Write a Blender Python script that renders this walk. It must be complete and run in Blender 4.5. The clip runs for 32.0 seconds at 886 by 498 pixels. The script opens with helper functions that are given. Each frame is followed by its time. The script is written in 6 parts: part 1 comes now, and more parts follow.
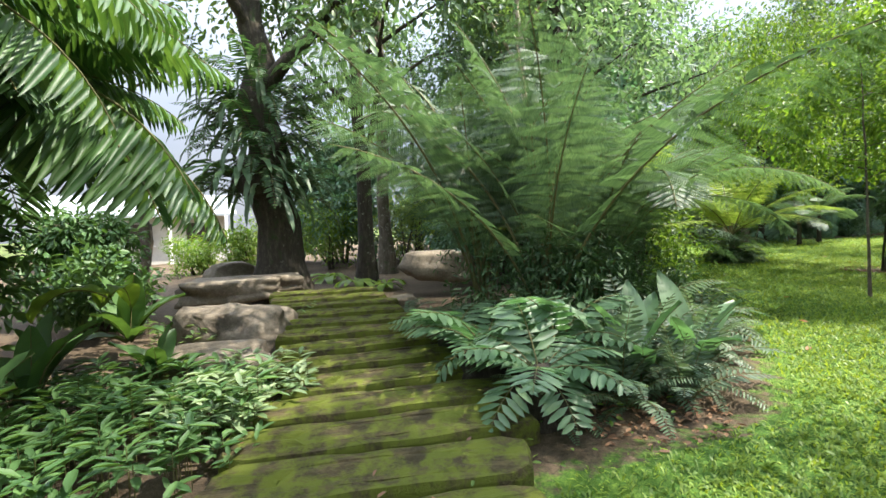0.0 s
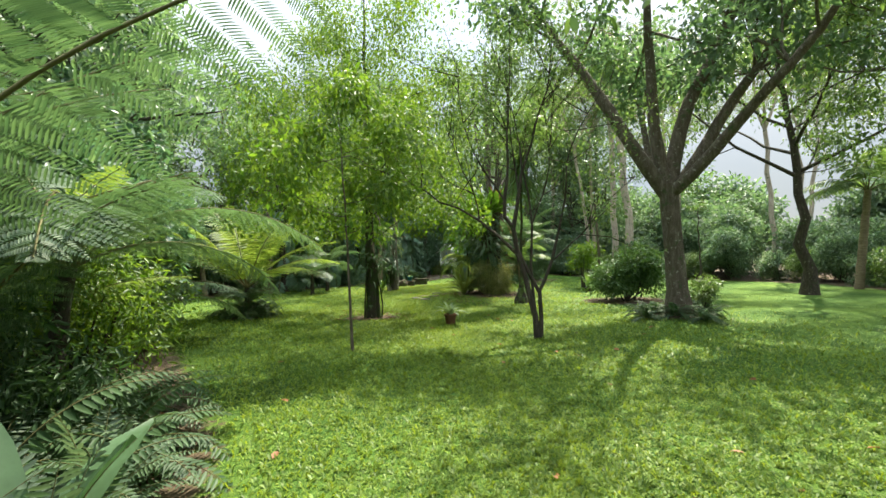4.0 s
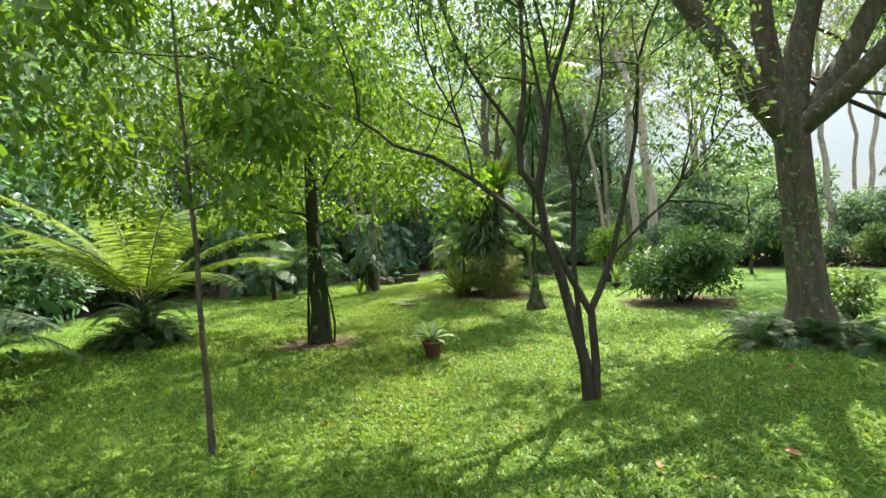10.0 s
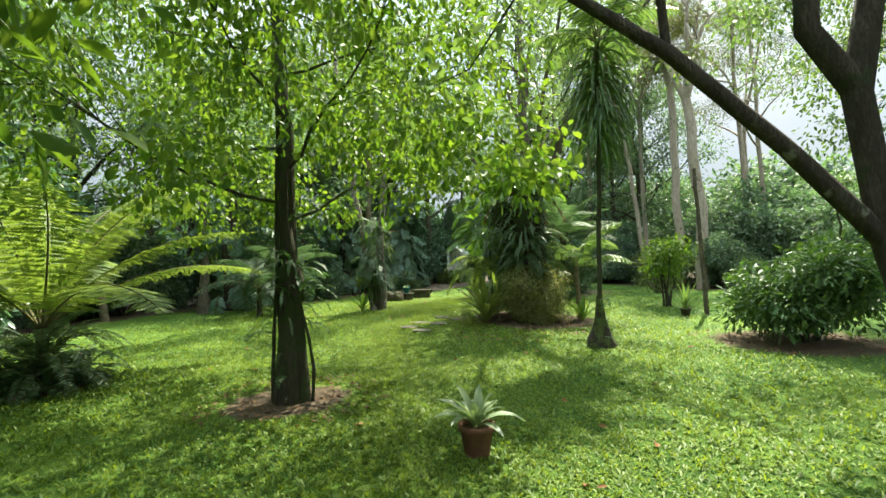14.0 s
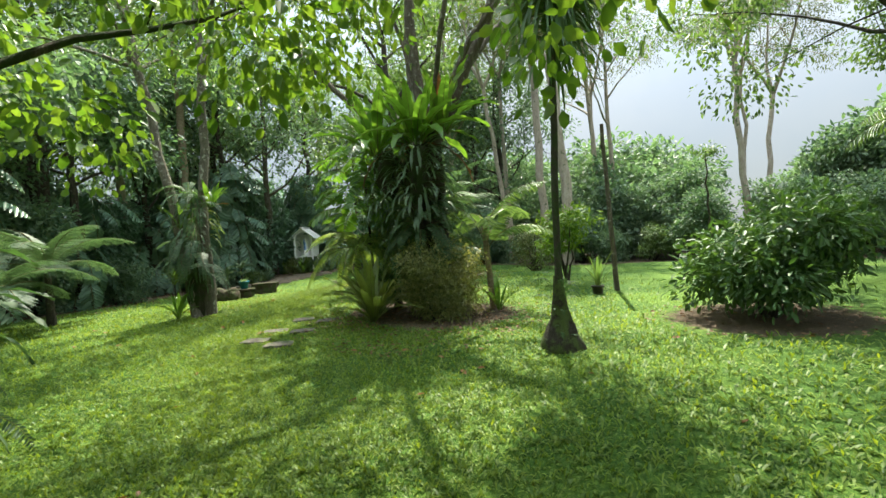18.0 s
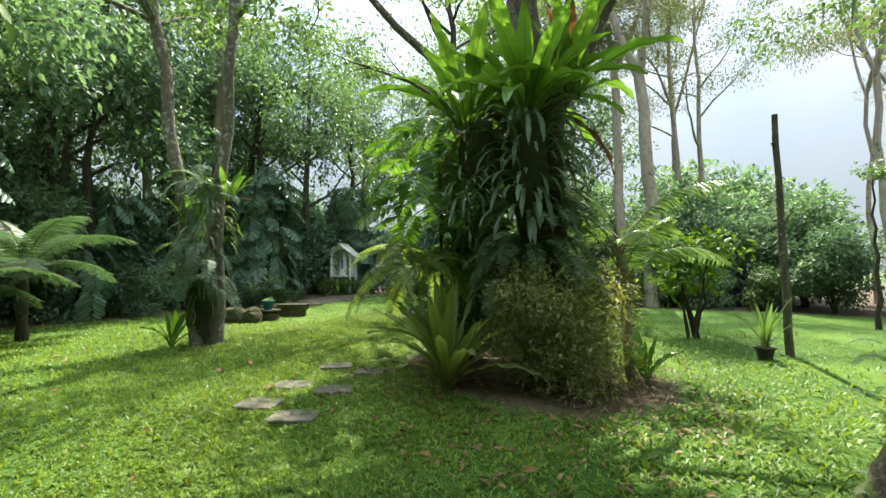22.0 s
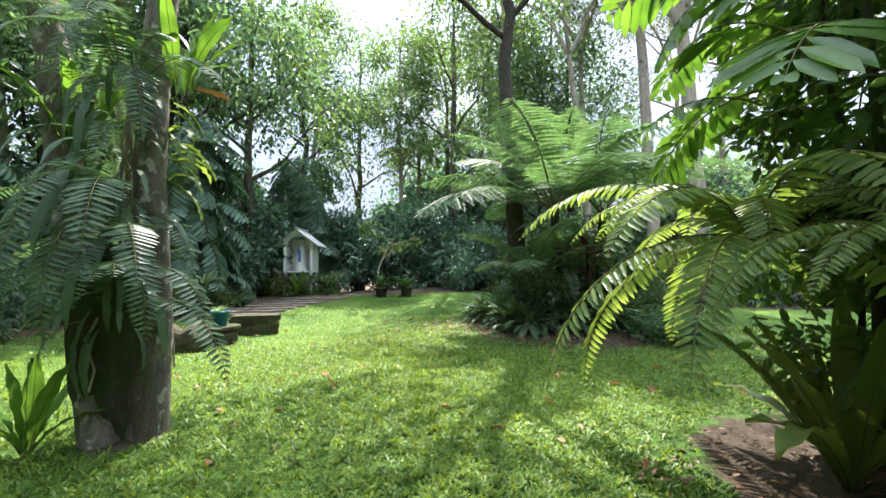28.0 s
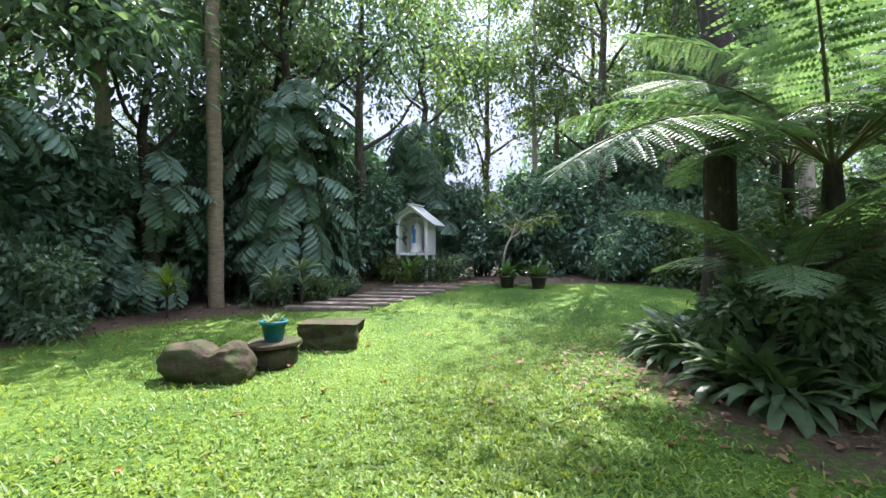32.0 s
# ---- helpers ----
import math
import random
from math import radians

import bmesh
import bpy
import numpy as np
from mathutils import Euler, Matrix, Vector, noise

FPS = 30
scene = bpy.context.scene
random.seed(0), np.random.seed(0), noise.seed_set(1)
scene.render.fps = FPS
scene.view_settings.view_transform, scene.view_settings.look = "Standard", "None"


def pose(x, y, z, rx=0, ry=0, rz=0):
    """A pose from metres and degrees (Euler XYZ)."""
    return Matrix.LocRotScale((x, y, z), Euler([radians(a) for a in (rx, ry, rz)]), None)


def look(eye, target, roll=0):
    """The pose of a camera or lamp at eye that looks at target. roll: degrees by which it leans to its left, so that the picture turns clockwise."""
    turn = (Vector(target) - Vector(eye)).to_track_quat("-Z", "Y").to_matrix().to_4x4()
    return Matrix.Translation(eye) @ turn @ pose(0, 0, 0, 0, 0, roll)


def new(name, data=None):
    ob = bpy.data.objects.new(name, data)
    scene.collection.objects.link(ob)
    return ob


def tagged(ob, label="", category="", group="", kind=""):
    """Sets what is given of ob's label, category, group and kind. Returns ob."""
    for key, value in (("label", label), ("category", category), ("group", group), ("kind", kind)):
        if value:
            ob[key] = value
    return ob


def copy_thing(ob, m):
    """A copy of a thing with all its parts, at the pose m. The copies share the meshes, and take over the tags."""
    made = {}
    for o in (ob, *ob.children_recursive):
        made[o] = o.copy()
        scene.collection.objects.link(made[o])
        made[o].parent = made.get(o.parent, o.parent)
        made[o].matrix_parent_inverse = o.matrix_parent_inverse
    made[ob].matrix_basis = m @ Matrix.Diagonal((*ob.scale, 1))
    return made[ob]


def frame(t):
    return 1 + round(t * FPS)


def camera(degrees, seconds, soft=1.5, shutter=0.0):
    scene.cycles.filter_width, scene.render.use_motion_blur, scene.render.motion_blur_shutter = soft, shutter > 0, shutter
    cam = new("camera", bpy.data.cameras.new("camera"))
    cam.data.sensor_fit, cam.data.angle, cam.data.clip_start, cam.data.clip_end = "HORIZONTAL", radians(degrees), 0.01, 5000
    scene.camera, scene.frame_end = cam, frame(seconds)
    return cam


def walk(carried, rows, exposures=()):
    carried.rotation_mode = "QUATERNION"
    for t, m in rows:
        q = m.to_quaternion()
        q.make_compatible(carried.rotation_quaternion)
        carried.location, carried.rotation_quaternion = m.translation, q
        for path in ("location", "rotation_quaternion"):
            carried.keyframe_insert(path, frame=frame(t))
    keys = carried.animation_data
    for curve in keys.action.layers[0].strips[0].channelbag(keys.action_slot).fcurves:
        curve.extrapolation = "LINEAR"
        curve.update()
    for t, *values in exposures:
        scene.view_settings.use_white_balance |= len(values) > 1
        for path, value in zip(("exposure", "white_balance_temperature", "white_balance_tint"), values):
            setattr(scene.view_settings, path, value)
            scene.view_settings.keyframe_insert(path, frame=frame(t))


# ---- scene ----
cam = camera(87.7, 32.0)
PATH = [
    (0, (0.258, 0.228, 1.463), (0.241, 2.225, 1.357), -2.4),
    (0.5, (0.382, 0.495, 1.449), (0.688, 2.469, 1.364), -2.9),
    (1, (0.577, 0.737, 1.451), (1.159, 2.65, 1.403), -3.4),
    (1.5, (0.810, 0.925, 1.464), (1.642, 2.745, 1.446), -3.4),
    (2, (1.033, 1.123, 1.464), (2.106, 2.81, 1.437), -3.1),
    (2.5, (1.272, 1.320, 1.449), (2.529, 2.875, 1.406), -2.8),
    (3, (1.520, 1.475, 1.454), (2.870, 2.950, 1.439), -2.0),
    (3.5, (1.755, 1.640, 1.466), (3.229, 2.992, 1.482), -1.6),
    (4, (1.970, 1.750, 1.478), (3.546, 2.980, 1.52), -1.5),
    (4.5, (2.242, 1.827, 1.472), (3.896, 2.951, 1.528), -1.8),
    (6.5, (3.38, 2.296, 1.501), (5.095, 3.323, 1.565), -3.0),
    (7, (3.632, 2.517, 1.54), (5.303, 3.614, 1.617), -3.8),
    (7.5, (3.934, 2.718, 1.55), (5.556, 3.887, 1.624), -4.3),
    (8, (4.236, 2.956, 1.526), (5.846, 4.143, 1.549), -4.3),
    (8.5, (4.51, 3.203, 1.499), (6.126, 4.381, 1.495), -3.9),
    (9, (4.843, 3.397, 1.489), (6.447, 4.591, 1.488), -3.6),
    (9.5, (5.102, 3.644, 1.482), (6.698, 4.849, 1.484), -3.4),
    (10, (5.321, 3.92, 1.499), (6.898, 5.149, 1.503), -3.2),
    (10.5, (5.594, 4.18, 1.486), (7.135, 5.455, 1.499), -2.9),
    (11, (5.816, 4.423, 1.485), (7.342, 5.715, 1.528), -2.6),
    (11.5, (5.981, 4.689, 1.496), (7.51, 5.977, 1.561), -2.5),
    (12, (6.262, 4.988, 1.509), (7.805, 6.258, 1.587), -2.4),
    (12.5, (6.511, 5.242, 1.509), (8.061, 6.503, 1.579), -2.8),
    (13, (6.734, 5.466, 1.536), (8.278, 6.736, 1.609), -2.6),
    (13.5, (7.044, 5.701, 1.528), (8.58, 6.98, 1.601), -2.0),
    (15.5, (8.135, 7.034, 1.354), (9.827, 8.101, 1.346), -1.8),
    (16, (8.34, 7.323, 1.334), (10.077, 8.315, 1.347), -2.3),
    (16.5, (8.601, 7.58, 1.322), (10.381, 8.492, 1.336), -2.9),
    (17, (8.883, 7.859, 1.335), (10.708, 8.678, 1.34), -3.9),
    (17.5, (9.272, 8.094, 1.343), (11.127, 8.842, 1.332), -4.1),
    (18, (9.595, 8.326, 1.341), (11.48, 8.993, 1.31), -3.9),
    (18.5, (9.899, 8.557, 1.344), (11.804, 9.167, 1.317), -3.6),
    (19, (10.206, 8.767, 1.349), (12.111, 9.374, 1.345), -2.9),
    (19.5, (10.468, 9.003, 1.308), (12.379, 9.59, 1.316), -2.1),
    (20, (10.739, 9.237, 1.315), (12.65, 9.826, 1.34), -1.8),
    (20.5, (11.071, 9.446, 1.306), (12.965, 10.087, 1.357), -1.3),
    (21, (11.341, 9.676, 1.29), (13.219, 10.362, 1.362), -0.7),
    (21.5, (11.629, 9.896, 1.277), (13.483, 10.64, 1.367), -0.2),
    (22, (11.942, 10.132, 1.266), (13.773, 10.931, 1.366), 0.0),
    (22.5, (12.154, 10.406, 1.241), (13.984, 11.21, 1.318), 0.0),
    (23, (12.397, 10.697, 1.209), (14.216, 11.526, 1.268), -0.1),
    (23.5, (12.641, 11.009, 1.217), (14.444, 11.871, 1.272), -0.3),
    (24, (12.824, 11.309, 1.219), (14.627, 12.174, 1.259), -0.7),
    (24.5, (13.067, 11.565, 1.194), (14.862, 12.447, 1.231), -0.7),
    (26.5, (14.098, 13.359, 1.213), (15.978, 14.038, 1.281), -0.2),
    (27, (14.392, 13.581, 1.197), (16.289, 14.208, 1.284), -0.1),
    (27.5, (14.665, 13.809, 1.184), (16.579, 14.383, 1.273), -0.0),
    (28, (14.916, 14.008, 1.197), (16.858, 14.48, 1.276), -0.4),
    (28.5, (15.289, 14.109, 1.184), (17.25, 14.491, 1.264), -0.6),
    (29, (15.644, 14.224, 1.166), (17.621, 14.514, 1.25), -1.1),
    (29.5, (16.019, 14.357, 1.223), (18.002, 14.604, 1.324), -1.6),
    (30, (16.349, 14.418, 1.266), (18.303, 14.841, 1.322), -0.6),
    (30.5, (16.678, 14.506, 1.319), (18.581, 15.122, 1.321), 0.5),
    (31, (17.003, 14.626, 1.376), (18.851, 15.393, 1.368), 1.0),
    (31.5, (17.305, 14.705, 1.449), (19.095, 15.597, 1.398), 0.2),
    (32, (17.664, 14.796, 1.457), (19.387, 15.811, 1.423), 0.0),
]
EXPOSURES = [(0.0, 2.2, 6000, 14), (3.0, 1.95, 6300, 8), (5.0, 1.95, 6300, 8), (9.0, 2.25, 6300, 6), (18.0, 1.93, 6150, 6), (23.0, 2.05, 6050, 6), (24.5, 2.35, 6000, 8), (27.0, 2.4, 5750, 15), (32.0, 2.42, 5500, 28)]
walk(cam, [(t, look(eye, target, roll)) for t, eye, target, roll in PATH], EXPOSURES)

# ---- sky and sun ----
SUN_AZ, SUN_EL = 82.0, 57.0  # degrees; the azimuth runs from +y towards +x
world = bpy.data.worlds.new("world")
scene.world = world
world.use_nodes = True
wn, wl = world.node_tree.nodes, world.node_tree.links
wn.clear()
sky = wn.new("ShaderNodeTexSky")
sky.sky_type, sky.sun_disc = "NISHITA", False
sky.sun_elevation, sky.sun_rotation = radians(SUN_EL), radians(SUN_AZ)
sky.air_density, sky.dust_density, sky.ozone_density = 1.5, 1.0, 1.0
bg, wo = wn.new("ShaderNodeBackground"), wn.new("ShaderNodeOutputWorld")
bg.inputs["Strength"].default_value = 0.1
# humid haze and thin cloud pale the blue; an overcast dome is brighter towards the zenith
pale = wn.new("ShaderNodeHueSaturation")
pale.inputs["Saturation"].default_value = 0.6
wl.new(sky.outputs[0], pale.inputs["Color"])
way = wn.new("ShaderNodeTexCoord")
xyz = wn.new("ShaderNodeSeparateXYZ")
wl.new(way.outputs["Generated"], xyz.inputs[0])
dome = wn.new("ShaderNodeMapRange")
dome.inputs["From Min"].default_value, dome.inputs["From Max"].default_value = 0.0, 1.0
dome.inputs["To Min"].default_value, dome.inputs["To Max"].default_value = 1.1, 14.0
lift = wn.new("ShaderNodeMath")
lift.operation = "POWER"
lift.inputs[1].default_value = 2.1
lift.use_clamp = True
wl.new(xyz.outputs["Z"], lift.inputs[0])
wl.new(lift.outputs[0], dome.inputs["Value"])
cloud = wn.new("ShaderNodeTexNoise")
cloud.inputs["Scale"].default_value, cloud.inputs["Detail"].default_value, cloud.inputs["Roughness"].default_value = 2.2, 5, 0.55
wl.new(way.outputs["Generated"], cloud.inputs["Vector"])
tint = wn.new("ShaderNodeValToRGB")
tint.color_ramp.elements[0].position, tint.color_ramp.elements[0].color = 0.35, (0.72, 0.84, 1.0, 1)
tint.color_ramp.elements[1].position, tint.color_ramp.elements[1].color = 0.65, (1.0, 1.02, 1.05, 1)
wl.new(cloud.outputs["Fac"], tint.inputs[0])
veil = wn.new("ShaderNodeVectorMath")
veil.operation = "SCALE"
wl.new(tint.outputs[0], veil.inputs[0])
wl.new(dome.outputs[0], veil.inputs["Scale"])
haze = wn.new("ShaderNodeMix")
haze.data_type = "RGBA"
haze.inputs[0].default_value = 0.9
wl.new(pale.outputs[0], haze.inputs[6])
wl.new(veil.outputs[0], haze.inputs[7])
wl.new(haze.outputs[2], bg.inputs["Color"])
wl.new(bg.outputs[0], wo.inputs["Surface"])
sun_data = bpy.data.lights.new("sun", "SUN")
sun_data.energy, sun_data.angle, sun_data.color = 3.7, radians(0.6), (1.0, 0.91, 0.72)
sun = new("sun", sun_data)
ce = math.cos(radians(SUN_EL))
sun.matrix_basis = look(Vector((math.sin(radians(SUN_AZ)) * ce, math.cos(radians(SUN_AZ)) * ce, math.sin(radians(SUN_EL)))) * 60, (0, 0, 0))


# ---- materials ----
def node_mat(name):
    m = bpy.data.materials.new(name)
    m.use_nodes = True
    m.node_tree.nodes.clear()
    return m, m.node_tree.nodes, m.node_tree.links


def ramp(n, stops):
    r = n.new("ShaderNodeValToRGB")
    el = r.color_ramp.elements
    while len(el) < len(stops):
        el.new(0.5)
    for e, (p, c) in zip(el, stops):
        e.position, e.color = p, (*c, 1)
    return r


def noise_tex(n, l, scale, detail=4, rough=0.6, space="Object"):
    co = n.new("ShaderNodeTexCoord")
    t = n.new("ShaderNodeTexNoise")
    t.inputs["Scale"].default_value, t.inputs["Detail"].default_value, t.inputs["Roughness"].default_value = scale, detail, rough
    l.new(co.outputs[space], t.inputs["Vector"])
    return t


def leaf_mat(name, dark, light, rough=0.45, through_light=0.35, glow=(1.6, 1.55, 0.6)):
    """Living leaf: each leaf a shade of its own, light shines through it."""
    m, n, l = node_mat(name)
    dark, light = ((r * 1.15, g * 1.06, b * 1.25) for r, g, b in (dark, light))
    geo, info = n.new("ShaderNodeNewGeometry"), n.new("ShaderNodeObjectInfo")
    mix = n.new("ShaderNodeMix")
    mix.data_type = "RGBA"
    mix.inputs[6].default_value, mix.inputs[7].default_value = (*dark, 1), (*light, 1)
    add = n.new("ShaderNodeMath")
    add.operation = "MULTIPLY_ADD"
    l.new(info.outputs["Random"], add.inputs[0])
    add.inputs[1].default_value = 0.25
    scaled = n.new("ShaderNodeMath")
    scaled.operation = "MULTIPLY"
    scaled.inputs[1].default_value = 0.75
    l.new(geo.outputs["Random Per Island"], scaled.inputs[0])
    l.new(scaled.outputs[0], add.inputs[2])
    l.new(add.outputs[0], mix.inputs[0])
    fine = noise_tex(n, l, 9.0)
    hsv = n.new("ShaderNodeHueSaturation")
    val = n.new("ShaderNodeMapRange")
    val.inputs["To Min"].default_value, val.inputs["To Max"].default_value = 0.65, 1.35
    l.new(fine.outputs["Fac"], val.inputs["Value"])
    l.new(val.outputs[0], hsv.inputs["Value"])
    l.new(mix.outputs[2], hsv.inputs["Color"])
    p = n.new("ShaderNodeBsdfPrincipled")
    p.inputs["Roughness"].default_value = rough
    p.inputs["Specular IOR Level"].default_value = 0.4
    l.new(hsv.outputs[0], p.inputs["Base Color"])
    tr = n.new("ShaderNodeBsdfTranslucent")
    gl = n.new("ShaderNodeMix")
    gl.data_type, gl.blend_type = "RGBA", "MULTIPLY"
    gl.inputs[0].default_value = 1
    gl.inputs[7].default_value = (*glow, 1)
    l.new(hsv.outputs[0], gl.inputs[6])
    l.new(gl.outputs[2], tr.inputs["Color"])
    sh = n.new("ShaderNodeMixShader")
    sh.inputs[0].default_value = through_light
    out = n.new("ShaderNodeOutputMaterial")
    l.new(p.outputs[0], sh.inputs[1])
    l.new(tr.outputs[0], sh.inputs[2])
    l.new(sh.outputs[0], out.inputs["Surface"])
    return m


def rough_mat(name, stops, scale=6.0, rough=0.85, bump=0.4, fine=40.0, moss=None, stretch=None, spots=None):
    """Bark, stone, soil, timber: two scales of noise in colour and relief; moss where the surface faces up."""
    m, n, l = node_mat(name)
    a, b = noise_tex(n, l, scale, 6, 0.65), noise_tex(n, l, fine, 5, 0.7)
    if stretch:
        co, mp = n.new("ShaderNodeTexCoord"), n.new("ShaderNodeMapping")
        mp.inputs["Scale"].default_value = stretch
        l.new(co.outputs["Object"], mp.inputs["Vector"])
        l.new(mp.outputs[0], a.inputs["Vector"])
        l.new(mp.outputs[0], b.inputs["Vector"])
    s = n.new("ShaderNodeMath")
    s.operation = "MULTIPLY_ADD"
    s.inputs[1].default_value = 0.45
    l.new(b.outputs["Fac"], s.inputs[0])
    h = n.new("ShaderNodeMath")
    h.operation = "MULTIPLY"
    h.inputs[1].default_value = 0.6
    l.new(a.outputs["Fac"], h.inputs[0])
    l.new(h.outputs[0], s.inputs[2])
    r = ramp(n, stops)
    l.new(s.outputs[0], r.inputs[0])
    col = r.outputs[0]
    if spots:
        sp = noise_tex(n, l, spots[1], 3, 0.5)
        sr = ramp(n, [(spots[2], (0, 0, 0)), (spots[2] + 0.06, (1, 1, 1))])
        l.new(sp.outputs["Fac"], sr.inputs[0])
        mx = n.new("ShaderNodeMix")
        mx.data_type = "RGBA"
        mx.inputs[7].default_value = (*spots[0], 1)
        l.new(sr.outputs[0], mx.inputs[0])
        l.new(col, mx.inputs[6])
        col = mx.outputs[2]
    if moss:
        mz = noise_tex(n, l, 5.0, 6, 0.7)
        mr = ramp(n, [(moss[1], (0, 0, 0)), (moss[1] + 0.12, (1, 1, 1))])
        l.new(mz.outputs["Fac"], mr.inputs[0])
        mx = n.new("ShaderNodeMix")
        mx.data_type = "RGBA"
        mx.inputs[7].default_value = (*moss[0], 1)
        l.new(mr.outputs[0], mx.inputs[0])
        l.new(col, mx.inputs[6])
        col = mx.outputs[2]
    p = n.new("ShaderNodeBsdfPrincipled")
    p.inputs["Roughness"].default_value = rough
    p.inputs["Specular IOR Level"].default_value = 0.25
    l.new(col, p.inputs["Base Color"])
    bp = n.new("ShaderNodeBump")
    bp.inputs["Strength"].default_value, bp.inputs["Distance"].default_value = bump, 0.03
    l.new(s.outputs[0], bp.inputs["Height"])
    l.new(bp.outputs[0], p.inputs["Normal"])
    out = n.new("ShaderNodeOutputMaterial")
    l.new(p.outputs[0], out.inputs["Surface"])
    return m


def ground_mat():
    """Lawn with worn and leafy soil where the mesh says so."""
    m, n, l = node_mat("lawn_and_soil")
    a, b, c = noise_tex(n, l, 0.5, 5, 0.6), noise_tex(n, l, 22.0, 5, 0.75), noise_tex(n, l, 120.0, 3, 0.7)
    g = ramp(n, [(0.38, (0.012, 0.032, 0.004)), (0.5, (0.046, 0.105, 0.012)), (0.62, (0.155, 0.235, 0.03))])
    s = n.new("ShaderNodeMath")
    s.operation = "MULTIPLY_ADD"
    s.inputs[1].default_value = 0.4
    l.new(c.outputs["Fac"], s.inputs[0])
    h = n.new("ShaderNodeMath")
    h.operation = "MULTIPLY_ADD"
    h.inputs[1].default_value = 0.35
    l.new(b.outputs["Fac"], h.inputs[0])
    q = n.new("ShaderNodeMath")
    q.operation = "MULTIPLY"
    q.inputs[1].default_value = 0.3
    l.new(a.outputs["Fac"], q.inputs[0])
    l.new(q.outputs[0], h.inputs[2])
    l.new(h.outputs[0], s.inputs[2])
    l.new(s.outputs[0], g.inputs[0])
    d = ramp(n, [(0.35, (0.026, 0.019, 0.012)), (0.5, (0.075, 0.055, 0.035)), (0.62, (0.16, 0.118, 0.075)), (0.72, (0.27, 0.19, 0.12))])
    l.new(s.outputs[0], d.inputs[0])
    at = n.new("ShaderNodeAttribute")
    at.attribute_name = "soil"
    e = noise_tex(n, l, 7.0, 5, 0.7)
    k = n.new("ShaderNodeMath")
    k.operation = "ADD"
    l.new(at.outputs["Fac"], k.inputs[0])
    l.new(e.outputs["Fac"], k.inputs[1])
    kr = ramp(n, [(0.86, (0, 0, 0)), (1.0, (1, 1, 1))])
    half = n.new("ShaderNodeMath")
    half.operation = "MULTIPLY"
    half.inputs[1].default_value = 0.92
    l.new(k.outputs[0], half.inputs[0])
    l.new(half.outputs[0], kr.inputs[0])
    mx = n.new("ShaderNodeMix")
    mx.data_type = "RGBA"
    l.new(kr.outputs[0], mx.inputs[0])
    l.new(g.outputs[0], mx.inputs[6])
    l.new(d.outputs[0], mx.inputs[7])
    p = n.new("ShaderNodeBsdfPrincipled")
    p.inputs["Roughness"].default_value = 0.9
    p.inputs["Specular IOR Level"].default_value = 0.2
    l.new(mx.outputs[2], p.inputs["Base Color"])
    bp = n.new("ShaderNodeBump")
    bp.inputs["Strength"].default_value, bp.inputs["Distance"].default_value = 0.8, 0.05
    l.new(s.outputs[0], bp.inputs["Height"])
    l.new(bp.outputs[0], p.inputs["Normal"])
    out = n.new("ShaderNodeOutputMaterial")
    l.new(p.outputs[0], out.inputs["Surface"])
    return m


LAWN = ground_mat()
GRASS = leaf_mat("grass_blade", (0.040, 0.105, 0.012), (0.185, 0.285, 0.034), 0.5, 0.45, (1.7, 1.45, 0.5))
DEEP = leaf_mat("deep_green_leaf", (0.055, 0.11, 0.058), (0.16, 0.235, 0.122), 0.52, 0.42, (1.4, 1.6, 0.8))
MID = leaf_mat("mid_green_leaf", (0.048, 0.10, 0.03), (0.14, 0.21, 0.07), 0.38, 0.45, (1.5, 1.6, 0.7))
FRESH = leaf_mat("fresh_green_leaf", (0.050, 0.125, 0.014), (0.15, 0.24, 0.035), 0.45, 0.48)
OLIVE = leaf_mat("olive_green_leaf", (0.045, 0.075, 0.018), (0.14, 0.17, 0.055), 0.5, 0.35)
FERN = leaf_mat("fern_green", (0.046, 0.09, 0.042), (0.112, 0.178, 0.08), 0.45, 0.36, (1.3, 1.45, 0.8))
GREYFERN = leaf_mat("grey_green_fern", (0.046, 0.088, 0.046), (0.112, 0.165, 0.092), 0.5, 0.35, (1.3, 1.4, 0.8))
PALEFERN = leaf_mat("pale_fern_green", (0.09, 0.165, 0.035), (0.19, 0.265, 0.075), 0.5, 0.5)
DARKFERN = leaf_mat("dark_fern_green", (0.024, 0.06, 0.02), (0.066, 0.128, 0.042), 0.58, 0.35, (1.35, 1.5, 0.75))
TWIGGY = leaf_mat("olive_brown_leaf", (0.09, 0.125, 0.04), (0.27, 0.285, 0.12), 0.5, 0.5)
GLOSSY = leaf_mat("glossy_green_leaf", (0.028, 0.08, 0.021), (0.09, 0.175, 0.047), 0.46, 0.32)
CLIMB = leaf_mat("pale_blue_green_leaf", (0.065, 0.135, 0.075), (0.145, 0.235, 0.135), 0.38, 0.35, (1.2, 1.5, 0.8))
BLUEGREEN = leaf_mat("blue_green_leaf", (0.048, 0.108, 0.044), (0.115, 0.2, 0.085), 0.42, 0.35, (1.2, 1.5, 0.8))
STRAP = leaf_mat("nest_fern_green", (0.055, 0.14, 0.018), (0.12, 0.23, 0.035), 0.32, 0.42)
NESTGREEN = leaf_mat("dull_nest_fern_green", (0.075, 0.125, 0.03), (0.16, 0.215, 0.055), 0.4, 0.42)
ISLEGREEN = leaf_mat("island_fern_green", (0.052, 0.106, 0.042), (0.128, 0.198, 0.086), 0.5, 0.42, (1.35, 1.5, 0.75))
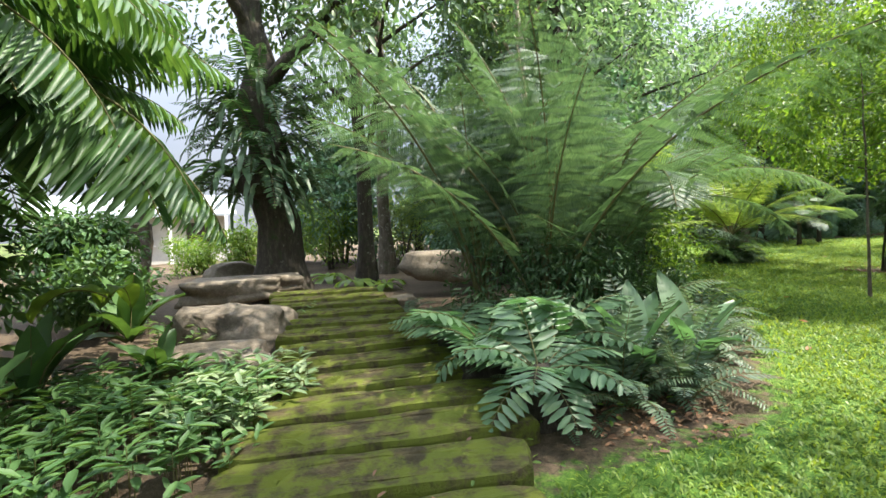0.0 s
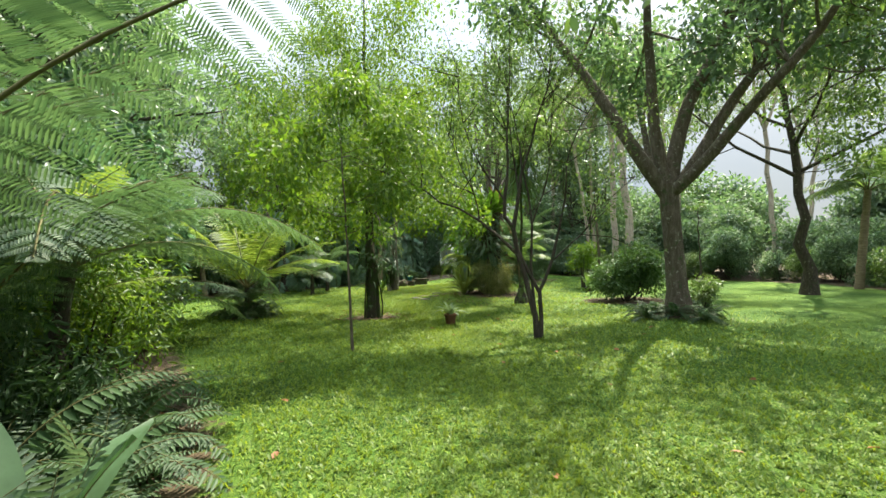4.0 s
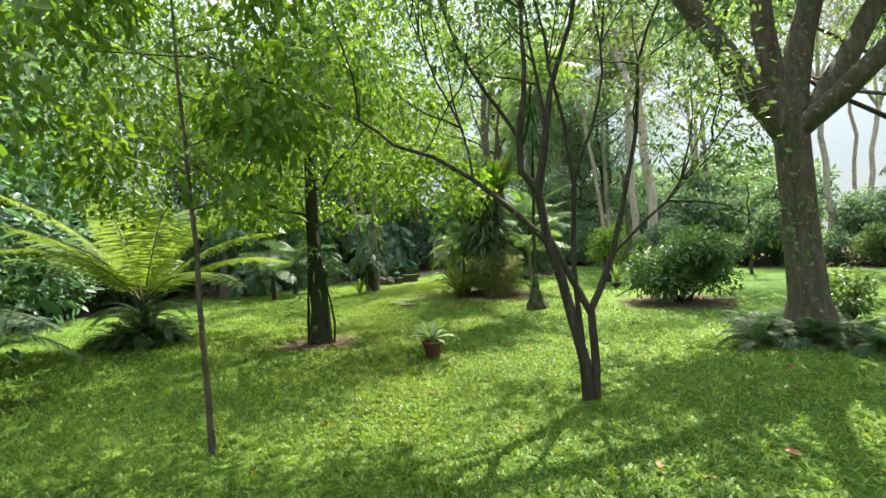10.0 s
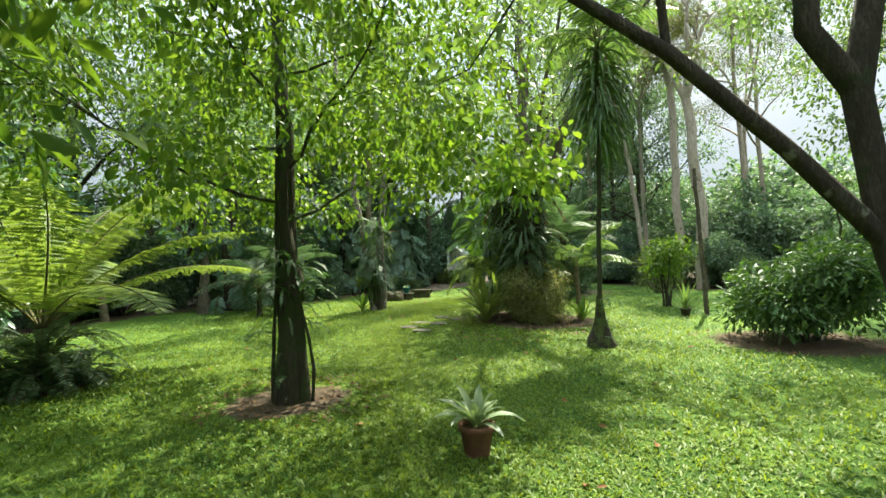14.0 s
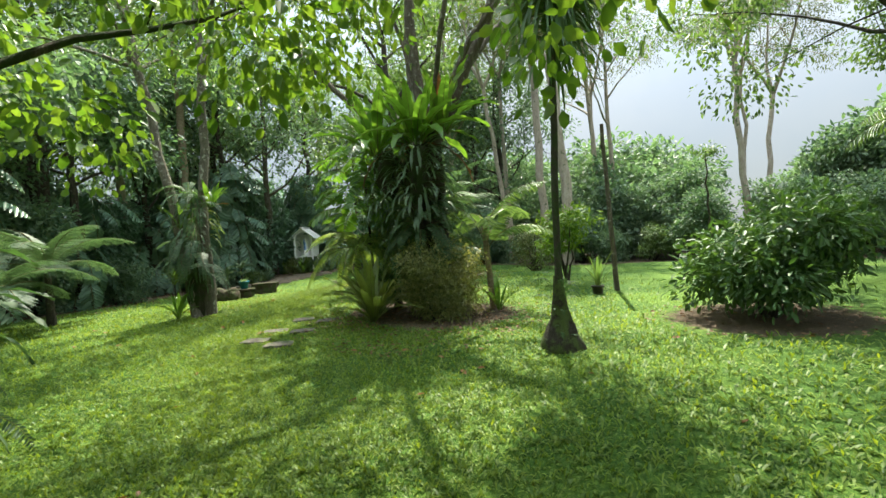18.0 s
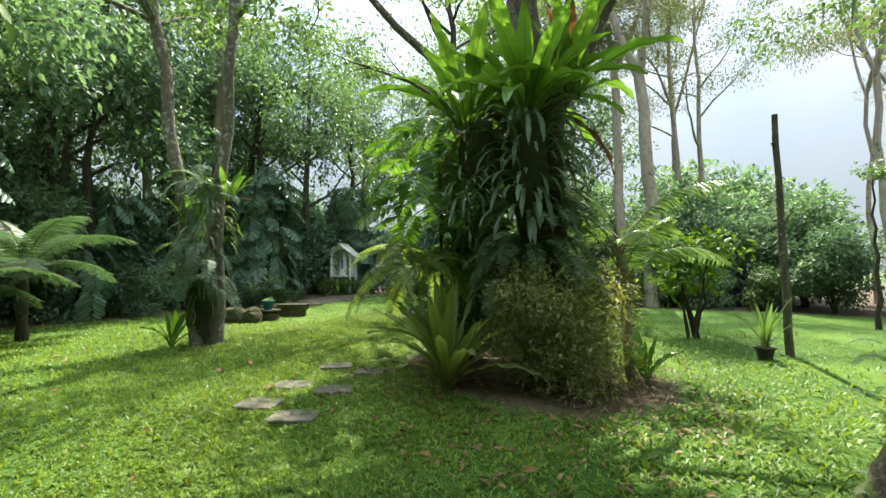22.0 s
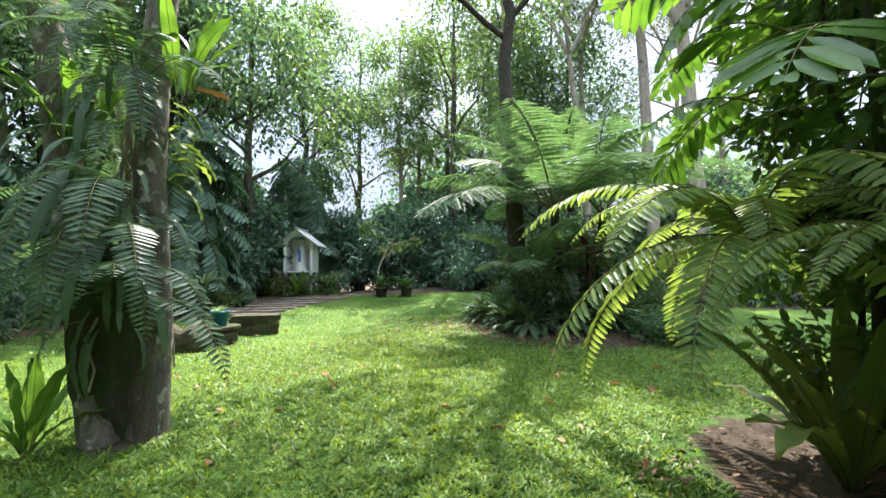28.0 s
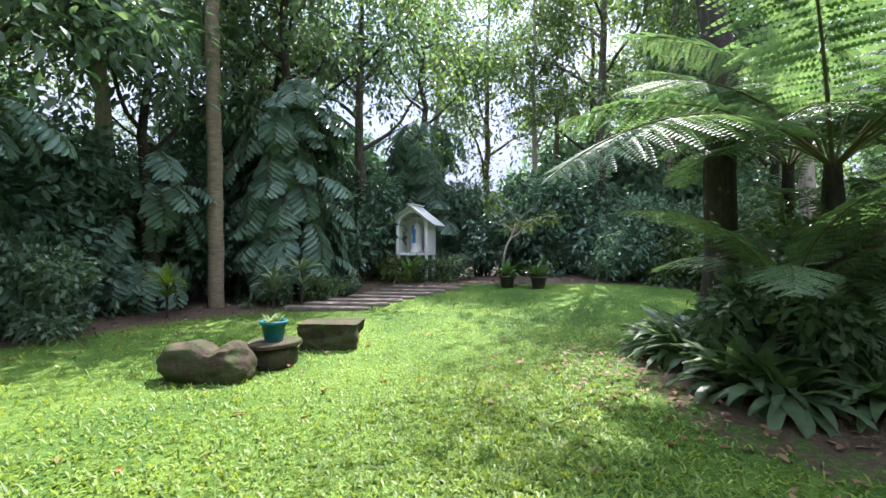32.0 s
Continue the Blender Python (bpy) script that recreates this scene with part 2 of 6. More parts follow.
RED = leaf_mat("dark_red_leaf", (0.05, 0.018, 0.018), (0.13, 0.05, 0.04), 0.4, 0.3, (1.3, 0.8, 0.7))
DEAD = leaf_mat("dead_brown_leaf", (0.07, 0.04, 0.018), (0.23, 0.14, 0.06), 0.7, 0.15, (1.2, 1.0, 0.7))
ORANGE = leaf_mat("rust_orange_leaf", (0.15, 0.07, 0.022), (0.29, 0.155, 0.05), 0.6, 0.3, (1.2, 1.0, 0.7))
VARIEG = leaf_mat("striped_green_leaf", (0.09, 0.17, 0.06), (0.26, 0.34, 0.17), 0.4, 0.35, (1.2, 1.3, 0.7))
BARK = rough_mat("grey_brown_bark", [(0.3, (0.035, 0.028, 0.019)), (0.5, (0.09, 0.074, 0.052)), (0.7, (0.19, 0.165, 0.125))], 5, 0.9, 0.9, 35, ((0.055, 0.085, 0.03), 0.56), (3, 3, 0.8), ((0.25, 0.24, 0.19), 14.0, 0.62))
DARKBARK = rough_mat("dark_bark", [(0.3, (0.018, 0.015, 0.011)), (0.55, (0.055, 0.045, 0.033)), (0.75, (0.14, 0.12, 0.09))], 6, 0.9, 1.0, 40, ((0.035, 0.055, 0.02), 0.55), (3, 3, 0.8), ((0.2, 0.2, 0.15), 11.0, 0.66))
PALEBARK = rough_mat("pale_bark", [(0.3, (0.17, 0.13, 0.095)), (0.5, (0.33, 0.275, 0.215)), (0.7, (0.5, 0.44, 0.36))], 4, 0.85, 0.5, 30, None, (3, 3, 0.7), ((0.13, 0.14, 0.08), 6.0, 0.62))
LICHENBARK = rough_mat("lichen_mottled_bark", [(0.3, (0.05, 0.042, 0.03)), (0.5, (0.13, 0.112, 0.082)), (0.7, (0.25, 0.225, 0.175))], 5, 0.9, 0.8, 35, ((0.06, 0.085, 0.035), 0.6), (3, 3, 1.2), ((0.34, 0.33, 0.27), 11.0, 0.57))
PALMBARK = rough_mat("ringed_palm_bark", [(0.3, (0.085, 0.062, 0.04)), (0.5, (0.2, 0.155, 0.1)), (0.7, (0.34, 0.27, 0.185))], 5, 0.9, 0.6, 30, ((0.09, 0.11, 0.05), 0.6), (1, 1, 5))
STEM = rough_mat("green_brown_stalk", [(0.3, (0.05, 0.055, 0.018)), (0.6, (0.13, 0.12, 0.045))], 6, 0.7, 0.3)
STONE = rough_mat("mossy_garden_stone", [(0.32, (0.016, 0.013, 0.008)), (0.5, (0.046, 0.034, 0.021)), (0.68, (0.11, 0.078, 0.048))], 3, 0.9, 1.0, 26, ((0.04, 0.05, 0.014), 0.45))
PALESTONE = rough_mat("weathered_sandstone", [(0.32, (0.07, 0.058, 0.042)), (0.5, (0.15, 0.125, 0.092)), (0.68, (0.26, 0.22, 0.165))], 4, 0.9, 0.7, 30, ((0.10, 0.11, 0.05), 0.62))
SLEEPER = rough_mat("mossy_timber", [(0.32, (0.016, 0.013, 0.007)), (0.5, (0.05, 0.04, 0.018)), (0.68, (0.11, 0.085, 0.04))], 5, 0.95, 1.0, 45, ((0.10, 0.12, 0.014), 0.43), (1, 2.5, 1))
GREYWOOD = rough_mat("weathered_grey_wood", [(0.3, (0.07, 0.056, 0.042)), (0.5, (0.145, 0.12, 0.092)), (0.7, (0.24, 0.205, 0.165))], 6, 0.9, 0.6, 40, None, (1, 6, 1))
WHITE = rough_mat("weathered_white_paint", [(0.25, (0.55, 0.54, 0.49)), (0.45, (0.74, 0.73, 0.69)), (0.7, (0.82, 0.81, 0.78))], 3, 0.6, 0.12, 20, ((0.45, 0.47, 0.38), 0.66))
ROOFING = rough_mat("greenish_white_sheet_roof", [(0.3, (0.50, 0.52, 0.46)), (0.5, (0.70, 0.71, 0.66)), (0.7, (0.80, 0.80, 0.76))], 4, 0.55, 0.15, 20, ((0.36, 0.41, 0.28), 0.6))
TERRA = rough_mat("terracotta", [(0.3, (0.11, 0.05, 0.033)), (0.55, (0.18, 0.085, 0.055)), (0.75, (0.27, 0.14, 0.095))], 7, 0.8, 0.25, 50, ((0.16, 0.12, 0.08), 0.63))
TEAL = rough_mat("teal_plastic", [(0.3, (0.012, 0.095, 0.115)), (0.6, (0.02, 0.135, 0.155)), (0.8, (0.05, 0.19, 0.205))], 6, 0.42, 0.06, 50)
BLACKPOT = rough_mat("dark_plastic_pot", [(0.3, (0.03, 0.026, 0.022)), (0.7, (0.085, 0.07, 0.055))], 6, 0.6, 0.1)
SOIL = rough_mat("bare_soil", [(0.3, (0.025, 0.016, 0.01)), (0.5, (0.075, 0.05, 0.03)), (0.7, (0.15, 0.10, 0.06))], 6, 0.95, 0.9, 40)
BLUE = rough_mat("blue_paint", [(0.3, (0.05, 0.16, 0.42)), (0.7, (0.10, 0.25, 0.55))], 6, 0.5, 0.1)
STEPSTONE = rough_mat("trodden_stepping_stone", [(0.32, (0.06, 0.052, 0.038)), (0.5, (0.13, 0.112, 0.085)), (0.68, (0.22, 0.19, 0.145))], 4, 0.9, 0.9, 30, ((0.06, 0.08, 0.025), 0.5))
FOOT = rough_mat("mossy_root_bark", [(0.3, (0.014, 0.012, 0.008)), (0.55, (0.04, 0.034, 0.024)), (0.75, (0.1, 0.085, 0.06))], 9, 0.95, 1.0, 40, ((0.075, 0.10, 0.028), 0.43))
MOSSBARK = rough_mat("mossy_trunk_bark", [(0.3, (0.025, 0.022, 0.014)), (0.55, (0.06, 0.051, 0.036)), (0.75, (0.15, 0.132, 0.1))], 6, 0.95, 0.9, 40, ((0.042, 0.06, 0.02), 0.44), (3, 3, 0.9))
CONCRETE = rough_mat("rendered_wall", [(0.3, (0.42, 0.40, 0.35)), (0.6, (0.58, 0.56, 0.50))], 2, 0.9, 0.2)
METAL = rough_mat("grey_sheet_metal", [(0.3, (0.25, 0.28, 0.3)), (0.7, (0.4, 0.43, 0.45))], 2, 0.5, 0.1)


# ---- builders ----
RNG = np.random.default_rng(7)
UP = np.array([0.0, 0.0, 1.0])


def unit(v):
    return v / np.maximum(np.linalg.norm(v, axis=-1, keepdims=True), 1e-9)


def mesh(name, verts, faces, mats, smooth=False, slots=None):
    """faces: an array of quads or a list."""
    me = bpy.data.meshes.new(name)
    if isinstance(faces, np.ndarray):
        k = faces.shape[1]
        me.vertices.add(len(verts))
        me.vertices.foreach_set("co", np.asarray(verts, np.float32).ravel())
        me.loops.add(faces.size)
        me.loops.foreach_set("vertex_index", faces.astype(np.int32).ravel())
        me.polygons.add(len(faces))
        me.polygons.foreach_set("loop_start", np.arange(0, faces.size, k, dtype=np.int32))
        me.update(calc_edges=True)
    else:
        me.from_pydata([tuple(v) for v in verts], [], faces)
        me.update()
    for m in mats if isinstance(mats, (list, tuple)) else [mats]:
        me.materials.append(m)
    if slots is not None:
        me.polygons.foreach_set("material_index", np.asarray(slots, np.int32))
    if smooth:
        me.polygons.foreach_set("use_smooth", np.ones(len(me.polygons), bool))
    return me


def part(name, me, parent, label="", m=None):
    ob = new(name, me)
    ob.parent = parent
    if m is not None:
        ob.matrix_local = m
    return tagged(ob, label)


def thing(name, x, y, z, label, category, group="", turn=0.0, size=1.0, kind=""):
    ob = new(name)
    ob.empty_display_size = 0.1
    ob.matrix_basis = pose(x, y, z, 0, 0, turn) @ Matrix.Scale(size, 4)
    return tagged(ob, label, category, group, kind)


class Soup:
    """Gathers quads of many small pieces into one mesh."""

    def __init__(self):
        self.v, self.f, self.s, self.n = [], [], [], 0

    def add(self, v, f, slot=0):
        v, f = np.asarray(v, float).reshape(-1, 3), np.asarray(f, int).reshape(-1, 4)
        self.v.append(v)
        self.f.append(f + self.n)
        self.s.append(np.full(len(f), slot))
        self.n += len(v)
        return self

    def mesh(self, name, mats, smooth=False):
        return mesh(name, np.concatenate(self.v), np.concatenate(self.f), mats, smooth, np.concatenate(self.s))


def blades(p, d, nrm, length, width, fold=0.15, bend=0.0, shape=(0.35, 0.75, 0.85)):
    """Leaves at points p along d: two quads each, folded at the midrib. shape: where it is widest, and how wide further out."""
    p, d = np.asarray(p, float), unit(np.asarray(d, float))
    s = unit(np.cross(d, nrm))
    up = np.cross(s, d)
    length, width = np.broadcast_to(length, len(p))[:, None], np.broadcast_to(width, len(p))[:, None]
    a, b, wb = shape
    tip = p + d * length - up * bend * length
    r1, l1 = (p + d * length * a + q * s * width * 0.5 + up * fold * width for q in (1, -1))
    r2, l2 = (p + d * length * b + q * s * width * 0.5 * wb + up * (fold * width - bend * length * 0.45) for q in (1, -1))
    v = np.stack([p, r1, r2, tip, l2, l1], 1).reshape(-1, 3)
    k = np.arange(len(p))[:, None] * 6
    f = np.concatenate([k + np.array([[0, 1, 2, 3]]), k + np.array([[0, 3, 4, 5]])])
    return v, f


def tube(points, radii, sides=8, lumps=0.0, seed=0):
    """A tapered, slightly uneven round stem along the points."""
    p, rng = np.asarray(points, float), np.random.default_rng(seed)
    t = unit(np.gradient(p, axis=0))
    ref = np.array([1.0, 0.0, 0.0]) if abs(t[0][0]) < 0.8 else UP
    a = unit(np.cross(t, ref))
    b = np.cross(t, a)
    ang = np.linspace(0, 2 * np.pi, sides, endpoint=False)
    r = np.asarray(radii, float)[:, None] * (1 + lumps * rng.uniform(-1, 1, (len(p), sides)))
    v = p[:, None] + r[..., None] * (np.cos(ang)[None, :, None] * a[:, None] + np.sin(ang)[None, :, None] * b[:, None])
    k = np.arange(len(p) - 1)[:, None] * sides
    j = np.arange(sides)[None]
    f = np.stack([k + j, k + (j + 1) % sides, k + sides + (j + 1) % sides, k + sides + j], -1).reshape(-1, 4)
    return v.reshape(-1, 3), f


def bow(a, b, n=8, sag=0.0, wobble=0.0, rng=RNG):
    a, b = np.asarray(a, float), np.asarray(b, float)
    t = np.linspace(0, 1, n)[:, None]
    p = a + (b - a) * t + UP * sag * np.sin(np.pi * t)
    w = rng.normal(0, wobble, (n, 3))
    w[0] = w[-1] = 0
    return p + w


def taper(r0, r1, n, power=1.0):
    return r0 + (r1 - r0) * np.linspace(0, 1, n) ** power


def rib(length, rise, fall, n=14):
    """A stalk's arc in the y-z plane: it starts at angle rise and ends at fall (degrees above the level)."""
    a = np.radians(np.linspace(rise, fall, n))
    step = length / (n - 1)
    q = np.zeros((n, 3))
    q[1:, 1], q[1:, 2] = np.cumsum(np.cos(a[:-1]) * step), np.cumsum(np.sin(a[:-1]) * step)
    return q


def along(q, u):
    k = np.linspace(0, 1, len(q))
    pos = np.stack([np.interp(u, k, q[:, i]) for i in range(3)], -1)
    g = np.gradient(q, axis=0)
    tan = unit(np.stack([np.interp(u, k, g[:, i]) for i in range(3)], -1))
    return pos, tan


def frond(name, length, pairs, leaflet, width, rise=60, fall=-35, bare=0.12, mats=None, droop=0.25, sweep=0.35, twice=False, stalk=0.012, seed=0, shape=(0.3, 0.75, 0.7), k=15, fill=0.95, loose=0.06):
    """A feather leaf along +y: a stalk and leaflets on both sides; twice: the leaflets are feathers in turn."""
    rng = np.random.default_rng(seed)
    q = rib(length, rise, fall)
    s = Soup()
    s.add(*tube(q, taper(stalk, stalk * 0.25, len(q)), 5), slot=1)
    u = np.linspace(bare, 0.99, pairs)
    for side in (1, -1):
        pos, tan = along(q, u)
        lateral = np.tile(np.array([side, 0.0, 0.0]), (pairs, 1))
        nrm = np.cross(lateral, tan) * side
        d = unit(lateral + tan * sweep - UP * droop + rng.normal(0, loose, (pairs, 3)))
        w = (u - bare) / (1 - bare)
        ln = leaflet * np.clip(np.sin(np.pi * np.clip(w * 0.86 + 0.14, 0, 1)) ** 0.6, 0.12, 1) * rng.uniform(0.9, 1.08, pairs)
        if not twice:
            s.add(*blades(pos, d, nrm, ln, width * (0.5 + 0.5 * ln / leaflet), 0.1, droop * 0.35, shape))
        else:
            for i in range(pairs):
                uu = np.linspace(0.06, 0.97, k)
                bend = -UP * droop * 0.6
                pp = pos[i] + d[i] * ln[i] * uu[:, None] + bend * ln[i] * (uu ** 2)[:, None]
                dd = d[i] + 2 * bend * uu[:, None]
                lat = unit(np.cross(dd, nrm[i]))
                wl = width * (1.05 - uu ** 2) * (0.45 + 0.55 * ln[i] / leaflet)
                for sd in (1, -1):
                    s.add(*blades(pp, lat * sd + dd * 0.35, np.tile(nrm[i], (k, 1)), wl, ln[i] / k * fill, 0.05, 0.1, (0.3, 0.7, 0.9)))
    return s.mesh(name, mats or [FERN, STEM])


def strap(name, length, width, rise=75, fall=20, waves=0.1, mats=None, notch=0.0, n=14, seed=0, peak=0.55):
    """A long single leaf along +y with a midrib, wavy or lobed at its edge."""
    rng = np.random.default_rng(seed)
    q = rib(length, rise, fall, n)
    t = unit(np.gradient(q, axis=0))
    nrm = np.cross(np.array([1.0, 0, 0]), t)
    u = np.linspace(0, 1, n)
    w = width * 0.5 * np.clip(np.where(u < peak, np.abs(np.sin(u / peak * np.pi / 2)) ** 0.8, np.abs(np.cos((u - peak) / (1 - peak) * np.pi / 2)) ** 0.7), 0.06, 1)
    ph = rng.uniform(0, 6)
    v, f = [], []
    for sd in (-1, 0, 1):
        wob = nrm * (waves * width * np.sin(u * 26 + ph + sd * 2))[:, None] if sd else 0
        cut = 1 - notch * (0.5 + 0.5 * np.sin(u * 34 + sd)) if sd else 1
        v.append(q + np.array([sd, 0, 0]) * (w * cut)[:, None] + (nrm * (width * 0.12) if sd else 0) + wob)
    v = np.concatenate(v)
    for a in (0, n):
        for i in range(n - 1):
            f.append((a + i, a + n + i, a + n + i + 1, a + i + 1))
    s = Soup().add(v, f)
    s.add(*tube(q - nrm * 0.004, taper(width * 0.035, width * 0.008, n), 4), slot=1)
    return s.mesh(name, mats or [STRAP, STEM], True)


def turned(name, prof, mat, sides=24, lumps=0.0, seed=0):
    """A round thing from (radius, height) pairs; closed where the radius is 0."""
    rng = np.random.default_rng(seed)
    v, f = [], []
    for r, z in prof:
        for k in range(sides):
            a = 2 * math.pi * k / sides
            rr = r * (1 + lumps * rng.uniform(-1, 1))
            v.append((rr * math.cos(a), rr * math.sin(a), z))
    for i in range(len(prof) - 1):
        for k in range(sides):
            f.append((i * sides + k, i * sides + (k + 1) % sides, (i + 1) * sides + (k + 1) % sides, (i + 1) * sides + k))
    me = mesh(name, v, f, mat, True)
    bm = bmesh.new()
    bm.from_mesh(me)
    bmesh.ops.remove_doubles(bm, verts=bm.verts, dist=0.0005)
    bmesh.ops.recalc_face_normals(bm, faces=bm.faces)
    bm.to_mesh(me)
    bm.free()
    return me


def rock(name, sx, sy, sz, mat, seed=0, cuts=3, rough=0.16, flat=0.0, ball=0.6, saddle=0.0):
    """A boulder: a box rounded, chipped by noise, flat under."""
    bm = bmesh.new()
    bmesh.ops.create_cube(bm, size=1)
    bmesh.ops.subdivide_edges(bm, edges=bm.edges, cuts=2 ** cuts - 1, use_grid_fill=True)
    off = Vector((seed * 3.7, seed * 1.3, seed * 2.1))
    for v in bm.verts:
        c = v.co.copy()
        r = c.normalized() * 0.56
        c = c.lerp(r, ball)
        c += c.normalized() * (noise.noise(c * 1.7 + off) * rough + noise.noise(c * 5 + off) * rough * 0.35 + noise.noise(c * 13 + off) * rough * 0.12)
        c.z = min(c.z, 0.5 - flat)
        k = 1 - saddle * math.exp(-((c.x - 0.12) / 0.12) ** 2)
        c.y, c.z = c.y * k, (c.z + 0.5) * k - 0.5
        v.co = (c.x * sx, c.y * sy, (c.z + 0.5) * sz)
    bmesh.ops.recalc_face_normals(bm, faces=bm.faces)
    me = bpy.data.meshes.new(name)
    bm.to_mesh(me)
    bm.free()
    me.materials.append(mat)
    me.polygons.foreach_set("use_smooth", np.ones(len(me.polygons), bool))
    return me


def slab(name, sx, sy, sz, mat, seed=0, sides=9, uneven=0.12, corner=3.0):
    """A flat stone or plank with an uneven outline and worn edges."""
    rng = np.random.default_rng(seed)
    bm = bmesh.new()
    n = sides * 3
    ring = []
    wob = np.interp(np.arange(n), np.arange(0, n + 1, 3), np.append(w := 1 + rng.uniform(-uneven, uneven, sides), w[0]))
    for k in range(n):
        a = 2 * math.pi * k / n
        r = (abs(math.cos(a)) ** corner + abs(math.sin(a)) ** corner) ** (-1 / corner) * wob[k]
        ring.append((r * math.cos(a) * sx / 2, r * math.sin(a) * sy / 2))
    lev = [(1.0, 0.0), (1.0, sz * 0.75), (0.97, sz)]
    vs = [[bm.verts.new((x * k, y * k, z + (rng.uniform(-0.06, 0.06) * sz if z else 0))) for x, y in ring] for k, z in lev]
    inner = [bm.verts.new((x * 0.55, y * 0.55, sz * (1 + rng.uniform(-0.08, 0.08)))) for x, y in ring]
    vs.append(inner)
    for a, b in zip(vs, vs[1:]):
        for k in range(n):
            bm.faces.new((a[k], a[(k + 1) % n], b[(k + 1) % n], b[k]))
    bm.faces.new(inner)
    me = bpy.data.meshes.new(name)
    bm.to_mesh(me)
    bm.free()
    me.materials.append(mat)
    return me


def block(sx, sy, sz, at=(0, 0, 0), bev=0.006, turn=0.0):
    """A bevelled box as a bmesh, its base at the place given."""
    bm = bmesh.new()
    bmesh.ops.create_cube(bm, size=1)
    bmesh.ops.scale(bm, vec=(sx, sy, sz), verts=bm.verts)
    if bev:
        bmesh.ops.bevel(bm, geom=bm.edges, offset=bev, segments=1, affect="EDGES")
    bmesh.ops.rotate(bm, matrix=Matrix.Rotation(radians(turn), 3, "Z"), verts=bm.verts)
    bmesh.ops.translate(bm, vec=(at[0], at[1], at[2] + sz / 2), verts=bm.verts)
    return bm


def from_bm(name, bm, mat):
    me = bpy.data.meshes.new(name)
    bm.to_mesh(me)
    bm.free()
    me.materials.append(mat)
    return me


def clump_cloud(centres, radii, count, rng, flat=0.75, shell=0.5):
    """Points in leafy clumps, denser towards their skins, with the outward way of each."""
    centres, radii = np.asarray(centres, float), np.asarray(radii, float)
    k = rng.choice(len(centres), count, p=radii ** 2 / np.sum(radii ** 2))
    d = unit(rng.normal(size=(count, 3)))
    r = radii[k] * rng.uniform(0, 1, count) ** shell
    return centres[k] + d * r[:, None] * np.array([1, 1, flat]), d


def leafage(name, centres, radii, count, size, mat, rng, aspect=0.45, hang=0.5, flat=0.75, shell=0.5, slots=None):
    p, d = clump_cloud(centres, radii, count, rng, flat, shell)
    way = unit(d * 0.8 + rng.normal(0, 0.6, (count, 3)) - UP * hang)
    nrm = unit(UP * 0.8 + d * 0.5 + rng.normal(0, 0.5, (count, 3)))
    ln = size * rng.uniform(0.6, 1.25, count)
    v, f = blades(p, way, nrm, ln, ln * aspect, 0.12, 0.12)
    return mesh(name, v, f, mat)


def limb_line(a, way, length, n, rng, curve=0.15, lift=0.1):
    p, w = [np.asarray(a, float)], unit(np.asarray(way, float))
    for _ in range(n - 1):
        w = unit(w + rng.normal(0, curve, 3) + UP * lift)
        p.append(p[-1] + w * length / (n - 1))
    return np.array(p)


def tree(name, label, x, y, z, height, r, seed, bark, leaf, crown_from=0.4, spread=3.0, limbs=7, leaves=6000, size=0.14, clump=0.8, lean=(0, 0), group="", aspect=0.42, hang=0.5, twigs=4, category="tree", flare=1.6, rise=0.7, stout=0.55):
    """A tapered trunk, limbs that fork into twigs, and a crown of leaf clumps round the twigs."""
    rng = np.random.default_rng(seed)
    root = thing(name, x, y, z, label, category, group)
    n = 12
    h = np.linspace(0, 1, n)
    line = np.stack([lean[0] * h ** 1.3, lean[1] * h ** 1.3, h * height], 1) + np.concatenate([[[0, 0, 0]], rng.normal(0, min(r * 0.35, 0.07), (n - 1, 3)) * [1, 1, 0]])
    line[0, 2] = -0.15
    rad = taper(r, r * 0.22, n, 0.9)
    rad[0] *= flare
    part("trunk", mesh("trunk", *tube(line, rad, 10, 0.06, seed), bark, True), root)
    tips, trad = [line[-1]], [clump]
    for i in range(limbs):
        u = crown_from + (0.97 - crown_from) * (i + rng.uniform(0, 0.7)) / limbs
        a = np.array([np.interp(u, h, line[:, c]) for c in range(3)])
        ang = i * 2.4 + rng.uniform(-0.5, 0.5)
        ln = spread * (1.15 - 0.6 * (u - crown_from) / (1 - crown_from)) * rng.uniform(0.75, 1.1)
        q = limb_line(a, (math.cos(ang), math.sin(ang), rise), ln, 8, rng, 0.14, 0.03)
        rr = np.interp(u, h, rad) * stout
        s = Soup().add(*tube(q, taper(rr, rr * 0.2, 8), 6, 0.05, seed + i))
        for j in range(twigs):
            b = q[rng.integers(3, 8)]
            t = limb_line(b, unit(rng.normal(size=3) + unit(q[-1] - q[0]) * 1.0 + UP * 0.2), ln * rng.uniform(0.25, 0.5), 5, rng, 0.2, 0.05)
            s.add(*tube(t, taper(rr * 0.3, rr * 0.08, 5), 4))
            tips.append(t[-1])
            trad.append(clump * rng.uniform(0.55, 1.1))
            tips.append(t[2])
            trad.append(clump * rng.uniform(0.3, 0.7))
        tips.append(q[-1])
        trad.append(clump * rng.uniform(0.7, 1.2))
        part("limb", s.mesh("limb", bark, True), root)
    part("crown", leafage("crown", tips, trad, leaves, size, leaf, rng, aspect, hang), root)
    return root


